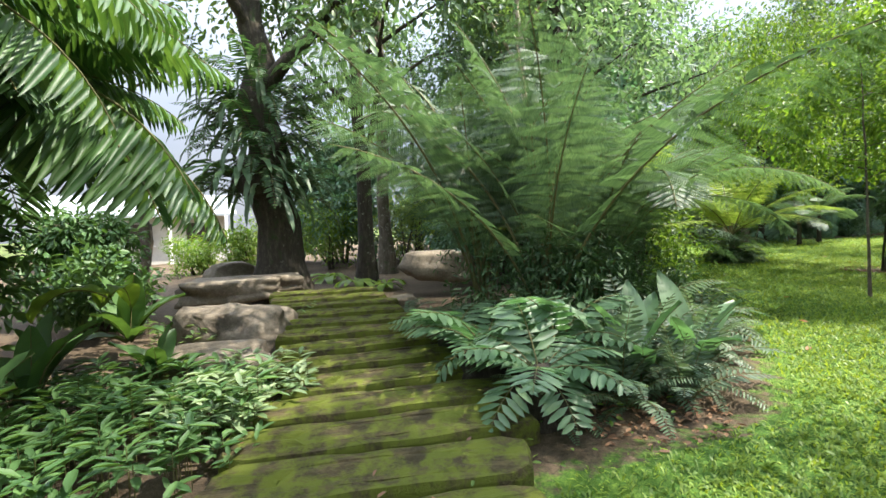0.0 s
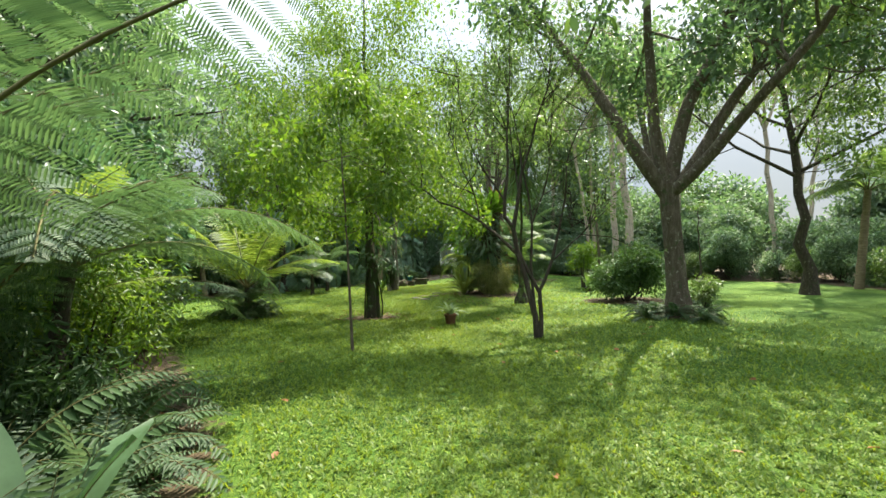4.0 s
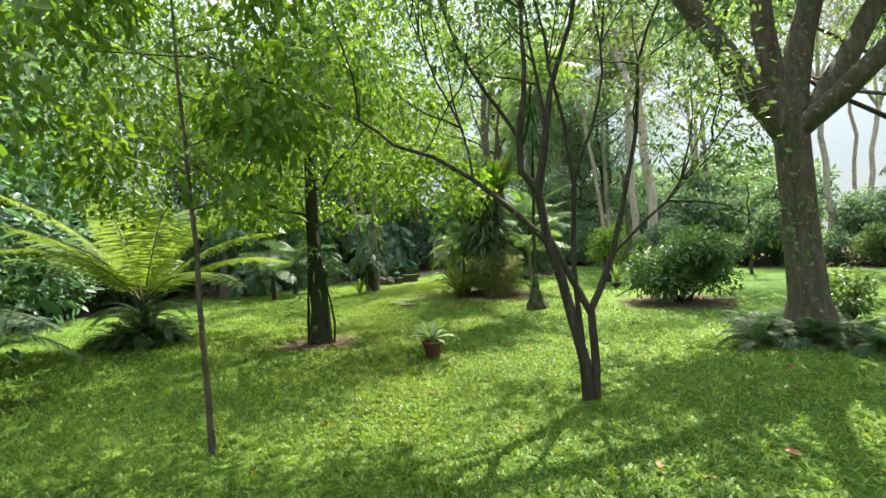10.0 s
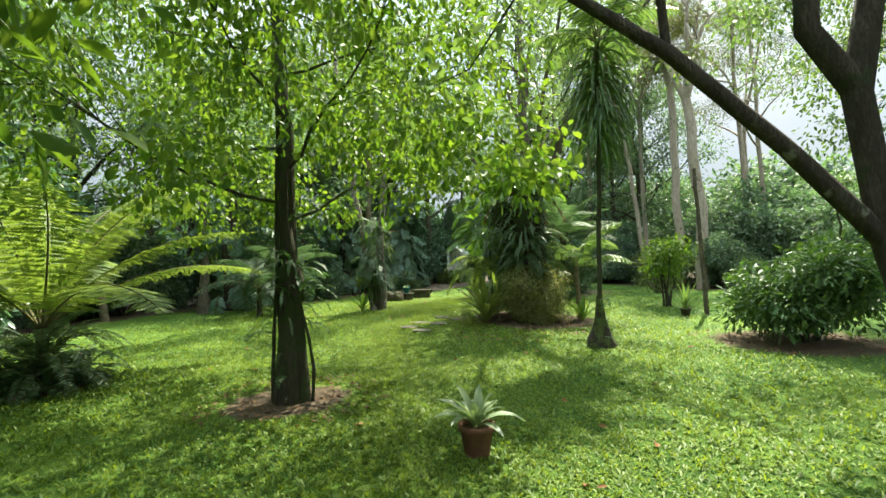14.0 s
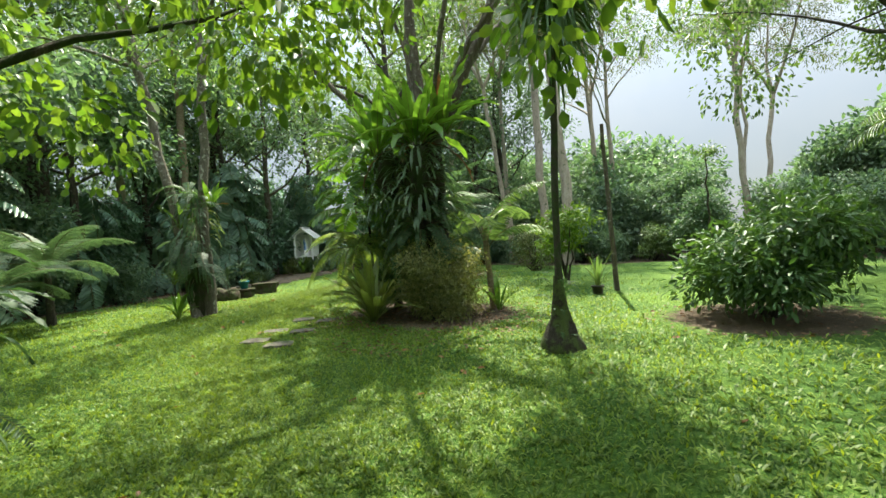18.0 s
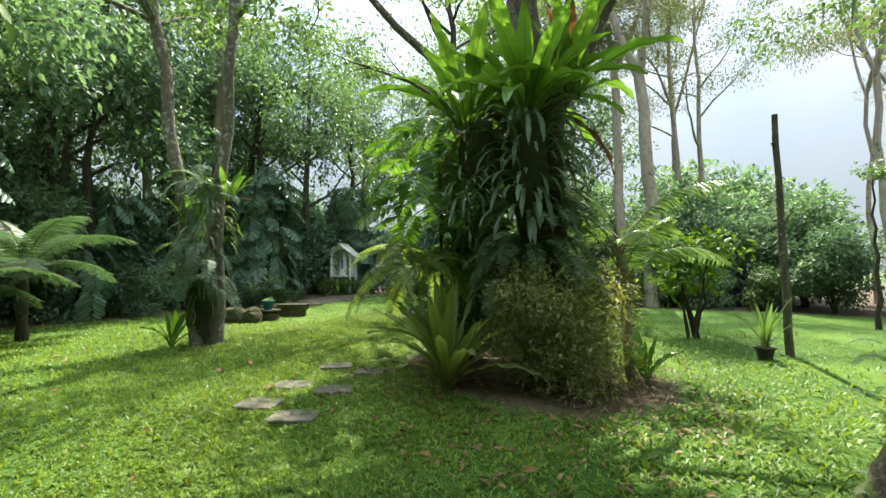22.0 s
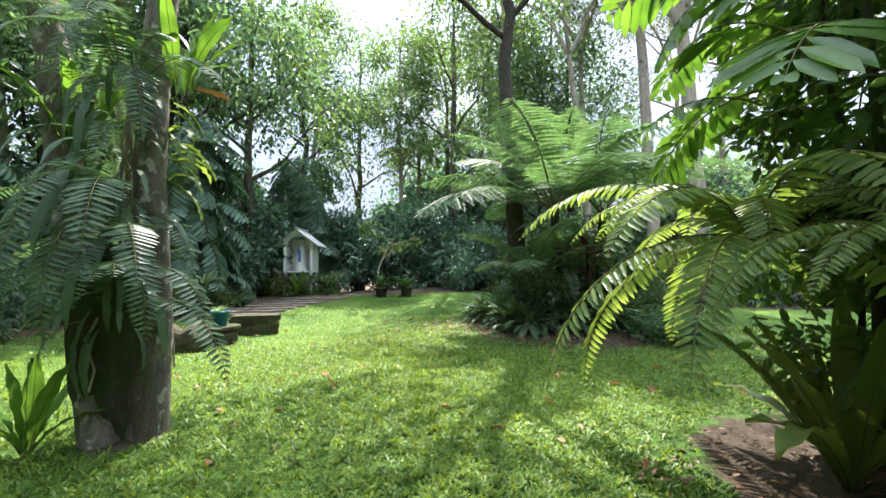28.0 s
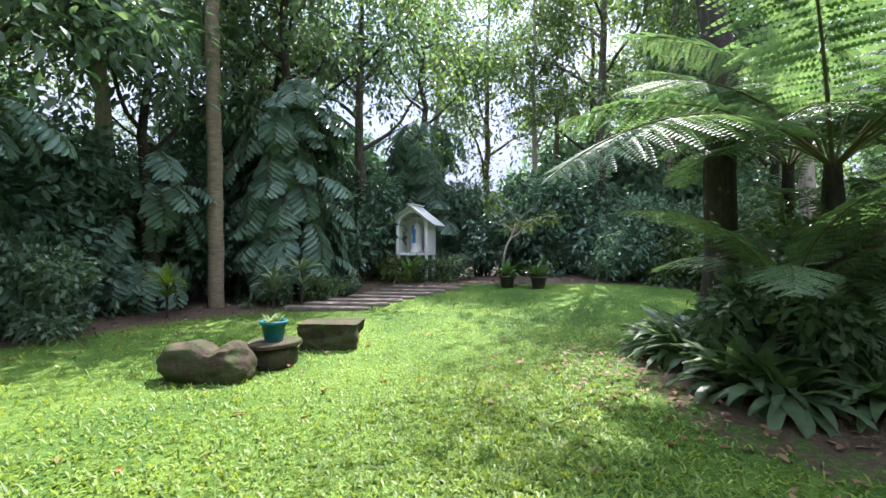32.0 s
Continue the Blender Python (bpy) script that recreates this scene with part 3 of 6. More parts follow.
def shrub(name, label, x, y, z, w, d, h, seed, leaf, leaves=2500, size=0.1, stems=7, clumps=16, group="", aspect=0.42, hang=0.35, category="shrub", bark=None, low=0.25):
    rng = np.random.default_rng(seed)
    root = thing(name, x, y, z, label, category, group)
    a, u = rng.uniform(0, 2 * np.pi, clumps), rng.uniform(0, 1, clumps) ** 0.6
    hz = rng.uniform(low, 0.85, clumps)
    wide = np.sqrt(np.clip(1 - (np.clip(hz - 0.45, 0, 1) / 0.62) ** 2, 0.05, 1))
    c = np.stack([np.cos(a) * u * w * 0.36 * wide, np.sin(a) * u * d * 0.36 * wide, hz * h], 1)
    rad = np.minimum(min(w, d) * rng.uniform(0.15, 0.3, clumps), h * 0.32)
    for i in range(stems):
        t = c[rng.integers(clumps)]
        s = Soup().add(*tube(bow((rng.normal(0, w * 0.04), rng.normal(0, d * 0.04), -0.06), t, 6, 0.05, 0.02, rng), taper(0.02 + 0.008 * h, 0.006, 6), 5))
        part("stem", s.mesh("stem", bark or DARKBARK, True), root)
    part("foliage", leafage("foliage", c, rad, leaves, size, leaf, rng, aspect, hang, 0.85), root)
    return root


def rosette(root, meshes, count, rng, name="frond", ring=0.03, tilt=(-8, 8), size=(0.8, 1.1), z=0.0, start=0.0, arc=360.0):
    """Leaves set round a heart, each a part of the plant."""
    for i in range(count):
        a = start + arc * (i + rng.uniform(-0.3, 0.3)) / count
        m = Matrix.Translation((0, 0, z)) @ pose(0, 0, 0, 0, 0, a) @ pose(0, ring, rng.uniform(0, 0.03), rng.uniform(*tilt), rng.uniform(-8, 8), 0) @ Matrix.Scale(rng.uniform(*size), 4)
        part(name, meshes[i % len(meshes)], root, "", m)


# ---- ground ----
LAWN_EDGE = [(-1.6, -6), (14, -7), (20, -3.0), (26.5, 0.8), (29.2, 4.0), (29.0, 9.0), (30.3, 12.2), (30.0, 16.4), (28.9, 20.4), (26.3, 21.9), (23.3, 23.1), (19.5, 23.2), (15.5, 24.2), (11.0, 23.0), (7.5, 19.5), (6.0, 14.0), (5.2, 9.8), (4.0, 6.2), (3.3, 4.8), (2.5, 3.5), (1.2, 3.0), (-1.2, 2.2)]
# beds and bare rings in the lawn: x, y, half-width, half-depth
BEDS = [(10.33, 10.72, 0.75, 0.65), (8.8, 14.1, 0.7, 0.6), (17.25, 11.1, 1.35, 1.35), (17.9, 12.5, 0.95, 0.75), (17.1, 6.3, 1.35, 1.3), (23.6, 13.75, 2.9, 1.95), (12.8, 3.9, 0.7, 0.7), (17.5, 16.85, 0.28, 0.28)]


def edge_distance(x, y):
    """Distance to the lawn's edge, positive inside."""
    best, inside = np.full(np.shape(x), 1e9), np.zeros(np.shape(x), bool)
    pts = LAWN_EDGE + LAWN_EDGE[:1]
    for (ax, ay), (bx, by) in zip(pts, pts[1:]):
        t = np.clip(((x - ax) * (bx - ax) + (y - ay) * (by - ay)) / ((bx - ax) ** 2 + (by - ay) ** 2), 0, 1)
        best = np.minimum(best, np.hypot(x - ax - t * (bx - ax), y - ay - t * (by - ay)))
        cross = (ay > y) != (by > y)
        inside ^= cross & (x < (bx - ax) * (y - ay) / (by - ay + 1e-12) + ax)
    return np.where(inside, best, -best)


def soil_at(x, y):
    e = edge_distance(x, y)
    s = np.clip(0.55 - e * 0.9, 0, 1) * np.clip(1 + (e + 30) * 0.1, 0.5, 1)
    for bx, by, w, d in BEDS:
        s = np.maximum(s, np.clip(1.6 - 1.15 * np.hypot((x - bx) / w, (y - by) / d), 0, 1))
    return s


# sunk slabs in the lawn: x, y, turn
STONES = [(16.97, 13.85, 24), (16.86, 13.22, 28), (16.08, 13.76, 22), (16.02, 13.16, 24), (15.4, 13.6, 18), (15.27, 13.05, 22)]
# gentle swells of the lawn: x, y, radius, height
SWELLS = [(12.8, 3.9, 1.0, 0.2), (16.4, 11.4, 1.7, 0.14), (13.4, 12.0, 2.4, -0.16), (18.3, 15.6, 1.5, 0.20), (23.0, 13.6, 3.2, 0.32), (31.5, 18.0, 4.5, 0.45), (28.8, 23.0, 2.4, 0.22)]


def height(x, y):
    z = 0.025 * np.sin(x * 0.9 + 1.0) * np.cos(y * 0.8) + 0.012 * np.sin(x * 2.3 + y * 1.7)
    for sx, sy, r, h in SWELLS:
        z = z + h * np.exp(-((x - sx) ** 2 + (y - sy) ** 2) / (r * r))
    return z


def gz(x, y):
    return float(height(np.float64(x), np.float64(y)))


def build_ground():
    far = np.array([4, 10, 22, 50, 120, 300, 700.0])
    xs = np.concatenate([-14 - far[::-1], np.arange(-14, 44.01, 0.22), 44 + far])
    ys = np.concatenate([-12 - far[::-1], np.arange(-12, 36.01, 0.22), 36 + far])
    gx, gy = np.meshgrid(xs, ys)
    v = np.stack([gx, gy, height(gx, gy)], -1).reshape(-1, 3)
    w = len(xs)
    j, i = np.meshgrid(np.arange(len(ys) - 1), np.arange(w - 1), indexing="ij")
    k = (j * w + i).ravel()
    me = mesh("ground", v, np.stack([k, k + 1, k + w + 1, k + w], 1), LAWN, True)
    at = me.attributes.new("soil", "FLOAT", "POINT")
    at.data.foreach_set("value", soil_at(v[:, 0], v[:, 1]).astype(np.float32))
    tagged(new("ground", me), "short green garden lawn with bare soil beds", "lawn", kind="structure")


build_ground()


def build_grass():
    """Broad-bladed carpet grass, thick along the walk and thinner away from it."""
    rng = np.random.default_rng(11)
    line = np.array([(1.5, 0.5), (3, 2), (5.5, 3.4), (8, 6.5), (10.5, 9.3), (13, 12), (15.5, 14), (18.5, 15), (21.5, 16.5)])
    u = rng.uniform(0, len(line) - 1.001, 900000)
    k = u.astype(int)
    c = line[k] + (line[k + 1] - line[k]) * (u - k)[:, None]
    r = np.abs(rng.normal(0, 1, len(u))) * 3.2
    a = rng.uniform(0, 2 * np.pi, len(u))
    x, y = c[:, 0] + r * np.cos(a), c[:, 1] + r * np.sin(a)
    # tufts with small dark gaps between them
    x, y = x + 0.018 * np.sin(x * 41 + np.sin(y * 23) * 2), y + 0.018 * np.sin(y * 37 + np.sin(x * 29) * 2)
    patch = np.sin(x * 5.1 + np.sin(y * 3.3) * 2) * np.sin(y * 4.7 + np.sin(x * 2.9) * 2)
    tuft = np.sin(x * 33 + np.sin(y * 17) * 2) * np.sin(y * 31 + np.sin(x * 19) * 2)
    keep = (soil_at(x, y) < 0.42 + rng.uniform(-0.25, 0.1, len(x))) & (patch + rng.uniform(0, 2.2, len(x)) > 0.0) & (tuft + rng.uniform(0, 1.5, len(x)) > 0.0)
    for sx, sy, a in STONES:
        keep &= np.hypot(x - sx, y - sy) > 0.21 + rng.uniform(-0.03, 0.03, len(x))
    x, y, tuft = x[keep][:430000], y[keep][:430000], tuft[keep][:430000]
    n = len(x)
    near = np.min(np.hypot(x[:, None] - line[None, :, 0], y[:, None] - line[None, :, 1]), 1)
    grow = 1 + np.clip(near - 1.5, 0, 4) * 0.17
    p = np.stack([x, y, height(x, y) - 0.004], 1)
    a = rng.uniform(0, 2 * np.pi, n)
    lie = rng.uniform(0.4, 2.2, n)
    d = unit(np.stack([np.cos(a) * lie, np.sin(a) * lie, np.full(n, 0.9)], 1))
    s = np.stack([-np.sin(a), np.cos(a), np.zeros(n)], 1)
    ln = rng.uniform(0.03, 0.075, n) * grow * (1 + 0.25 * tuft)
    w = rng.uniform(0.0045, 0.0085, n) * grow
    half = p + d * (ln * 0.5)[:, None] + UP * (ln * 0.08)[:, None]
    tip = p + d * ln[:, None] - UP * (ln * 0.16 * lie)[:, None]
    v = np.stack([p, half - s * w[:, None], tip, half + s * w[:, None]], 1).reshape(-1, 3)
    tagged(new("grass", mesh("grass", v, np.arange(4 * n).reshape(-1, 4), GRASS)), "short broad-bladed lawn grass", "grass", kind="stuff")


build_grass()


def litter(name, count, mat, size, label, seed, spots, category="leaf litter", lift=0.0):
    rng = np.random.default_rng(seed)
    k = rng.integers(0, len(spots), count)
    sp = np.array(spots)[k]
    a, r = rng.uniform(0, 2 * np.pi, count), np.sqrt(rng.uniform(0, 1, count))
    x, y = sp[:, 0] + sp[:, 2] * r * np.cos(a), sp[:, 1] + sp[:, 2] * r * np.sin(a)
    p = np.stack([x, y, height(x, y) + lift + rng.uniform(0.012, 0.045, count)], 1)
    t = rng.uniform(0, 2 * np.pi, count)
    d = np.stack([np.cos(t), np.sin(t), rng.normal(0, 0.2, count)], 1)
    ln = size * rng.uniform(0.6, 1.3, count)
    v, f = blades(p, d, unit(UP + rng.normal(0, 0.3, (count, 3))), ln, ln * 0.45, 0.15, 0.1)
    tagged(new(name, mesh(name, v, f, mat)), label, category, kind="stuff")


# ---- things: start of the walk ----
def potted(name, x, y, z, label, r, h, mat, turn=0):
    root = thing(name, x, y, z, label, "potted plant", "", turn)
    pot = part("pot", turned("pot", [(0, 0.0), (r * 0.72, 0.0), (r * 0.74, 0.01), (r * 0.95, h * 0.82), (r * 1.07, h * 0.84), (r * 1.08, h * 0.98), (r * 1.0, h), (r * 0.9, h * 0.97), (r * 0.86, h * 0.86)], mat), root)
    part("rim", turned("rim", [(r * 1.04, h * 0.83), (r * 1.11, h * 0.84), (r * 1.12, h * 0.98), (r * 1.06, h * 1.01), (r * 0.97, h)], mat), pot)
    part("potting_soil", turned("potting_soil", [(0, h * 0.86), (r * 0.5, h * 0.88), (r * 0.88, h * 0.85)], SOIL, 18, 0.03), root)
    return root


TREEFERN = [frond("tree_fern_frond", 2.1, 24, 0.46, 0.075, r, f, 0.16, [FERN, STEM], 0.22, 0.3, True, 0.016, i) for i, (r, f) in enumerate(((70, -20), (55, -40), (40, -50)))]
PALETREEFERN = [frond("pale_fern_frond", 2.9, 30, 0.5, 0.075, r, f, 0.14, [PALEFERN, STEM], 0.15, 0.3, True, 0.016, i + 4) for i, (r, f) in enumerate(((74, 22), (60, 0), (42, -18)))]
SWORD = [frond("sword_fern_frond", 1.15, 30, 0.15, 0.028, r, f, 0.06, [FERN, STEM], 0.2, 0.2, False, 0.006, i + 8) for i, (r, f) in enumerate(((70, -30), (50, -65), (25, -80)))]
DARKSWORD = [frond("sword_fern_frond", 1.0, 26, 0.15, 0.03, r, f, 0.06, [DARKFERN, STEM], 0.2, 0.2, False, 0.006, i + 90) for i, (r, f) in enumerate(((70, -30), (50, -65), (25, -80)))]
PALESWORD = [frond("arching_fern_frond", 1.5, 34, 0.19, 0.036, r, f, 0.08, [PALEFERN, STEM], 0.3, 0.25, False, 0.008, i + 12) for i, (r, f) in enumerate(((32, -80), (8, -87), (48, -74)))]
CLIMBLEAF = [frond("split_leaf", 0.8, 10, 0.3, 0.075, r, f, 0.2, [CLIMB, STEM], 0.35, 0.5, False, 0.008, i + 80, (0.35, 0.8, 0.75)) for i, (r, f) in enumerate(((30, -50), (0, -75)))]
ANGIO = [frond("giant_fern_frond", 4.3, 15, 0.85, 0.13, r, f, 0.36, [FERN, STEM], 0.3, 0.45, True, 0.024, i + 30, k=32, fill=0.6, loose=0.14) for i, (r, f) in enumerate(((90, 45), (82, 18), (72, 0)))]
PHILO = [frond("cut_leaf", 0.85, 9, 0.36, 0.085, r, f, 0.3, [STRAP, STEM], 0.25, 0.5, False, 0.009, i + 36, (0.35, 0.8, 0.8)) for i, (r, f) in enumerate(((35, -45), (10, -70)))]
LOBED = [frond("lobed_leaf", 0.75, 11, 0.26, 0.062, r, f, 0.1, [BLUEGREEN, STEM], 0.15, 0.45, False, 0.007, i + 16, (0.35, 0.8, 0.75)) for i, (r, f) in enumerate(((50, -20), (25, -45)))]
UPLOBED = [frond("upright_fern_leaf", 0.8, 16, 0.15, 0.034, r, f, 0.12, [GREYFERN, STEM], 0.1, 0.5, False, 0.006, i + 44, (0.35, 0.8, 0.75)) for i, (r, f) in enumerate(((84, 50), (74, 15), (60, -20)))]
PALM = [frond("palm_frond", 1.9, 30, 0.5, 0.045, r, f, 0.2, [MID, STEM], 0.45, 0.5, False, 0.014, i + 20) for i, (r, f) in enumerate(((65, -35), (40, -55), (80, 0)))]
UPFERN = [frond("tree_fern_frond", 2.4, 26, 0.5, 0.075, r, f, 0.16, [FERN, STEM], 0.2, 0.35, True, 0.014, i + 60) for i, (r, f) in enumerate(((84, 15), (74, -8), (60, -30)))]
ISLEFERN = [frond("tree_fern_frond", 2.3, 24, 0.52, 0.07, r, f, 0.2, [ISLEGREEN, STEM], 0.2, 0.35, True, 0.014, i + 90) for i, (r, f) in enumerate(((66, -5), (50, -22), (34, -35)))]
DARKPALM = [frond("palm_frond", 2.0, 32, 0.5, 0.05, r, f, 0.18, [GLOSSY, STEM], 0.6, 0.4, False, 0.014, i + 70) for i, (r, f) in enumerate(((55, -45), (30, -65)))]
NEST = [strap("nest_leaf", 1.25, 0.2, r, f, 0.10, [STRAP, STEM], 0.0, 14, i) for i, (r, f) in enumerate(((80, 45), (62, -5), (40, -45)))]
NESTSMALL = [strap("nest_leaf", 1.05, 0.16, r, f, 0.10, [STRAP, STEM], 0.0, 14, i + 5) for i, (r, f) in enumerate(((82, 55), (72, 25), (58, -5)))]
NESTDROOP = [strap("nest_leaf", 1.0, 0.13, r, f, 0.1, [DARKFERN, STEM], 0.0, 14, i + 15) for i, (r, f) in enumerate(((50, -60), (25, -78)))]
HANGING = [strap("hanging_leaf", 0.8, 0.075, r, f, 0.06, [FERN, STEM], 0.3, 12, i + 9, 0.7) for i, (r, f) in enumerate(((20, -80), (-10, -86), (45, -70)))]
SPIDER = [strap("striped_leaf", 0.4, 0.085, r, f, 0.03, [VARIEG, STEM], 0.0, 9, i + 50, 0.5) for i, (r, f) in enumerate(((78, 25), (62, -15), (45, -40)))]
BLADE = [strap("strap_leaf", 0.5, 0.052, r, f, 0.02, [VARIEG, STEM], 0.0, 9, i + 13, 0.4) for i, (r, f) in enumerate(((80, 20), (65, -30), (50, -50)))]
EDGELEAF = [strap("broad_leaf", 0.72, 0.13, r, f, 0.07, [ISLEGREEN, STEM], 0.0, 10, i + 27, 0.5) for i, (r, f) in enumerate(((75, 0), (60, -40), (40, -65)))]
BIGLEAF = [strap("broad_leaf", 0.62, 0.2, r, f, 0.04, [GLOSSY, STEM], 0.0, 12, i + 17, 0.45) for i, (r, f) in enumerate(((80, 35), (62, 0), (45, -30)))]
BRIGHTLEAF = strap("broad_leaf", 0.75, 0.24, 20, -75, 0.03, [FRESH, STEM], 0.0, 14, 77, 0.5)
PADDLE = [strap("paddle_leaf", 1.15, 0.26, r, f, 0.03, [BLUEGREEN, STEM], 0.0, 12, i + 21, 0.6) for i, (r, f) in enumerate(((78, 30), (60, 0)))]


def tree_fern(label, x, y, trunk, count, fronds, seed, size=1.0, lean=(0, 0), skirt=0, dead=True):
    rng = np.random.default_rng(seed)
    root = thing("tree_fern", x, y, gz(x, y), label, "tree fern")
    n = 8
    h = np.linspace(0, 1, n)
    line = np.stack([lean[0] * h, lean[1] * h, -0.1 + h * (trunk + 0.1)], 1)
    part("trunk", mesh("trunk", *tube(line, taper(0.1, 0.065, n), 10, 0.14, seed), DARKBARK, True), root)
    top = Matrix.Translation(line[-1])
    for i in range(count):
        a = 360 * (i + rng.uniform(-0.3, 0.3)) / count
        part("frond", fronds[i % len(fronds)], root, "", top @ pose(0, 0, 0, 0, 0, a) @ pose(0, 0.04, 0, rng.uniform(-10, 10), rng.uniform(-10, 10), 0) @ Matrix.Scale(size * rng.uniform(0.8, 1.1), 4))
    for i in range(skirt):
        a = 360 * (i + rng.uniform(-0.4, 0.4)) / skirt
        part("lower_frond", SWORD[i % 3], root, "", pose(0, 0, rng.uniform(0.1, max(0.4, trunk - 0.1)), 0, 0, a) @ pose(0, 0.12, 0, rng.uniform(-10, 15), 0, 0) @ Matrix.Scale(rng.uniform(0.7, 1.0), 4))
    return root


def fern_clump(label, x, y, fronds, count, seed, size=1.0, z=None, name="fern", category="fern", tilt=(-10, 12), arc=360.0, start=0.0, leaf="frond"):
    root = thing(name, x, y, gz(x, y) if z is None else z, label, category)
    rosette(root, fronds, count, np.random.default_rng(seed), leaf, 0.03, tilt, (0.75 * size, 1.1 * size), 0.0, start, arc)
    return root


def sleeper_path():
    """Mossy timbers laid as low steps into the bed."""
    rng = np.random.default_rng(5)
    root = thing("sleeper_path", 0, 0, 0, "path of moss-covered old timber sleepers rising slightly", "path", kind="structure")
    me = [slab("sleeper", 1.95, 0.42, 0.17, SLEEPER, s, 10, 0.04, 9.0) for s in range(3)]
    for i in range(13):
        y = 2.25 + 0.46 * i
        x = -0.2 if y < 4 else -0.2 - 0.42 * (y - 4)
        m = pose(x, y, -0.07 + 0.03 * i, rng.uniform(-1, 1), rng.uniform(-1, 1), 11 + rng.uniform(-3, 3))
        part("sleeper", me[i % 3], root, "", m @ Matrix.Diagonal((rng.uniform(0.94, 1.06) * (1 - 0.012 * i), rng.uniform(0.9, 1.02), 1, 1)))


sleeper_path()


# start: boulders, low plants and the fern bed
def boulder(label, x, y, sx, sy, sz, mat, seed, turn=0, z=None, name="boulder", flat=0.0, ball=0.6, saddle=0.0, rough=0.26):
    ob = new(name, rock(name, sx, sy, sz, mat, seed, 4 if name == "sitting_rock" else 3, rough, flat, ball, saddle))
    ob.matrix_basis = pose(x, y, (gz(x, y) if z is None else z) - sz * 0.1, 0, 0, turn)
    return tagged(ob, label, "rock")


boulder("large rounded tan garden boulder beside the sleepers", -2.4, 5.9, 1.4, 0.9, 0.66, PALESTONE, 1, -25)
boulder("low flat-topped tan rock in the ground cover", -2.05, 4.45, 1.15, 0.55, 0.42, PALESTONE, 2, 10)
boulder("broad flat grey stone slab at the path's end", -3.5, 8.5, 1.9, 1.0, 0.45, PALESTONE, 3, 15, 0.3, "stone_slab", 0.1)
boulder("rounded pale stone behind the path", -4.4, 10.2, 1.0, 0.7, 0.6, PALESTONE, 4, 40, 0.3)
boulder("weathered block of pinkish stone behind the bed", 0.2, 9.8, 1.4, 0.7, 0.65, PALESTONE, 5, 5, 0.35)
boulder("low tan stone under the ferns", -0.6, 8.0, 0.6, 0.45, 0.3, PALESTONE, 6, 60)

# the old tree with hanging ferns by the path
PP = thing("palm", -4.6, 4.2, 0, "palm with long drooping dark fronds over the path", "palm tree")
part("trunk", mesh("trunk", *tube(bow((0, 0, -0.1), (0.2, 0.0, 2.7), 8), taper(0.13, 0.1, 8), 9, 0.05), PALMBARK, True), PP)
rng_p = np.random.default_rng(140)
for i in range(56):
    part("frond", DARKPALM[i % 2], PP, "", Matrix.Translation((0.2, 0, 2.65)) @ pose(0, 0, 0, 0, 0, i * 137.5) @ pose(0, 0.05, 0, rng_p.uniform(-15, 25), 0, 0) @ Matrix.Scale(rng_p.uniform(1.2, 1.6), 4))
# added palm, trunk out of view: its fronds hang in and shade the ground cover
PP2 = thing("palm", -3.5, 2.2, 0, "added palm whose long drooping dark fronds shade the ground cover", "palm tree")
part("trunk", mesh("trunk", *tube(bow((0, 0, -0.1), (0.2, 0.2, 2.9), 8), taper(0.13, 0.1, 8), 9, 0.05), PALMBARK, True), PP2)
for i in range(26):
    part("frond", DARKPALM[i % 2], PP2, "", Matrix.Translation((0.2, 0.2, 2.85)) @ pose(0, 0, 0, 0, 0, i * 137.5) @ pose(0, 0.05, 0, rng_p.uniform(-15, 25), 0, 0) @ Matrix.Scale(rng_p.uniform(1.0, 1.35), 4))
OLD = tree("tree", "old tree trunk hung with epiphytic ferns and roots", -3.2, 9.6, 0, 9.0, 0.52, 21, DARKBARK, MID, 0.45, 3.5, 7, 5200, 0.2, 1.2, (-0.6, 0.4), flare=1.5)
rng_old = np.random.default_rng(3)
for i in range(250):
    a, zz = rng_old.uniform(0, 360), 1.9 + 2.8 * rng_old.uniform(0, 1) ** 0.8
    part("hanging_fern", (HANGING + DARKSWORD + HANGING)[i % 9], OLD, "dark hanging fern leaf", pose(-0.25 * zz / 4, 0.15 * zz / 4, zz, 0, 0, a) @ pose(0, 0.5, 0, rng_old.uniform(-20, 5), 0, 0) @ Matrix.Scale(rng_old.uniform(0.9, 1.7), 4))
OLDNEST = thing("nest_fern", -3.6, 9.2, 2.55, "dark nest fern with drooping leaves on the old tree", "fern")
rosette(OLDNEST, NESTDROOP, 26, np.random.default_rng(141), "leaf", 0.3, (-25, 10), (0.9, 1.35))
part("root_ball", rock("root_ball", 0.7, 0.7, 0.7, DARKBARK, 14, 3, 0.25), OLDNEST, "", Matrix.Translation((0.15, 0.15, -0.35)))
for i, (x, y, q) in enumerate(((-4.3, 11.6, 1.0), (-2.0, 11.4, 0.9), (-1.2, 10.9, 0.8), (-5.2, 12.6, 1.1), (-3.0, 12.8, 1.1))):
    fern_clump("sunlit yellow-green broad-leaved plant behind the old tree", x, y, [BRIGHTLEAF], 9, 142 + i, q, gz(x, y) + 0.1, "broad_leaf_plant", "plant", (-10, 25), leaf="leaf")
shrub("shrub", "dark shrub before the far house", -6.3, 8.3, 0, 2.2, 2.0, 2.3, 148, GLOSSY, 4200, 0.14, 8, 24)

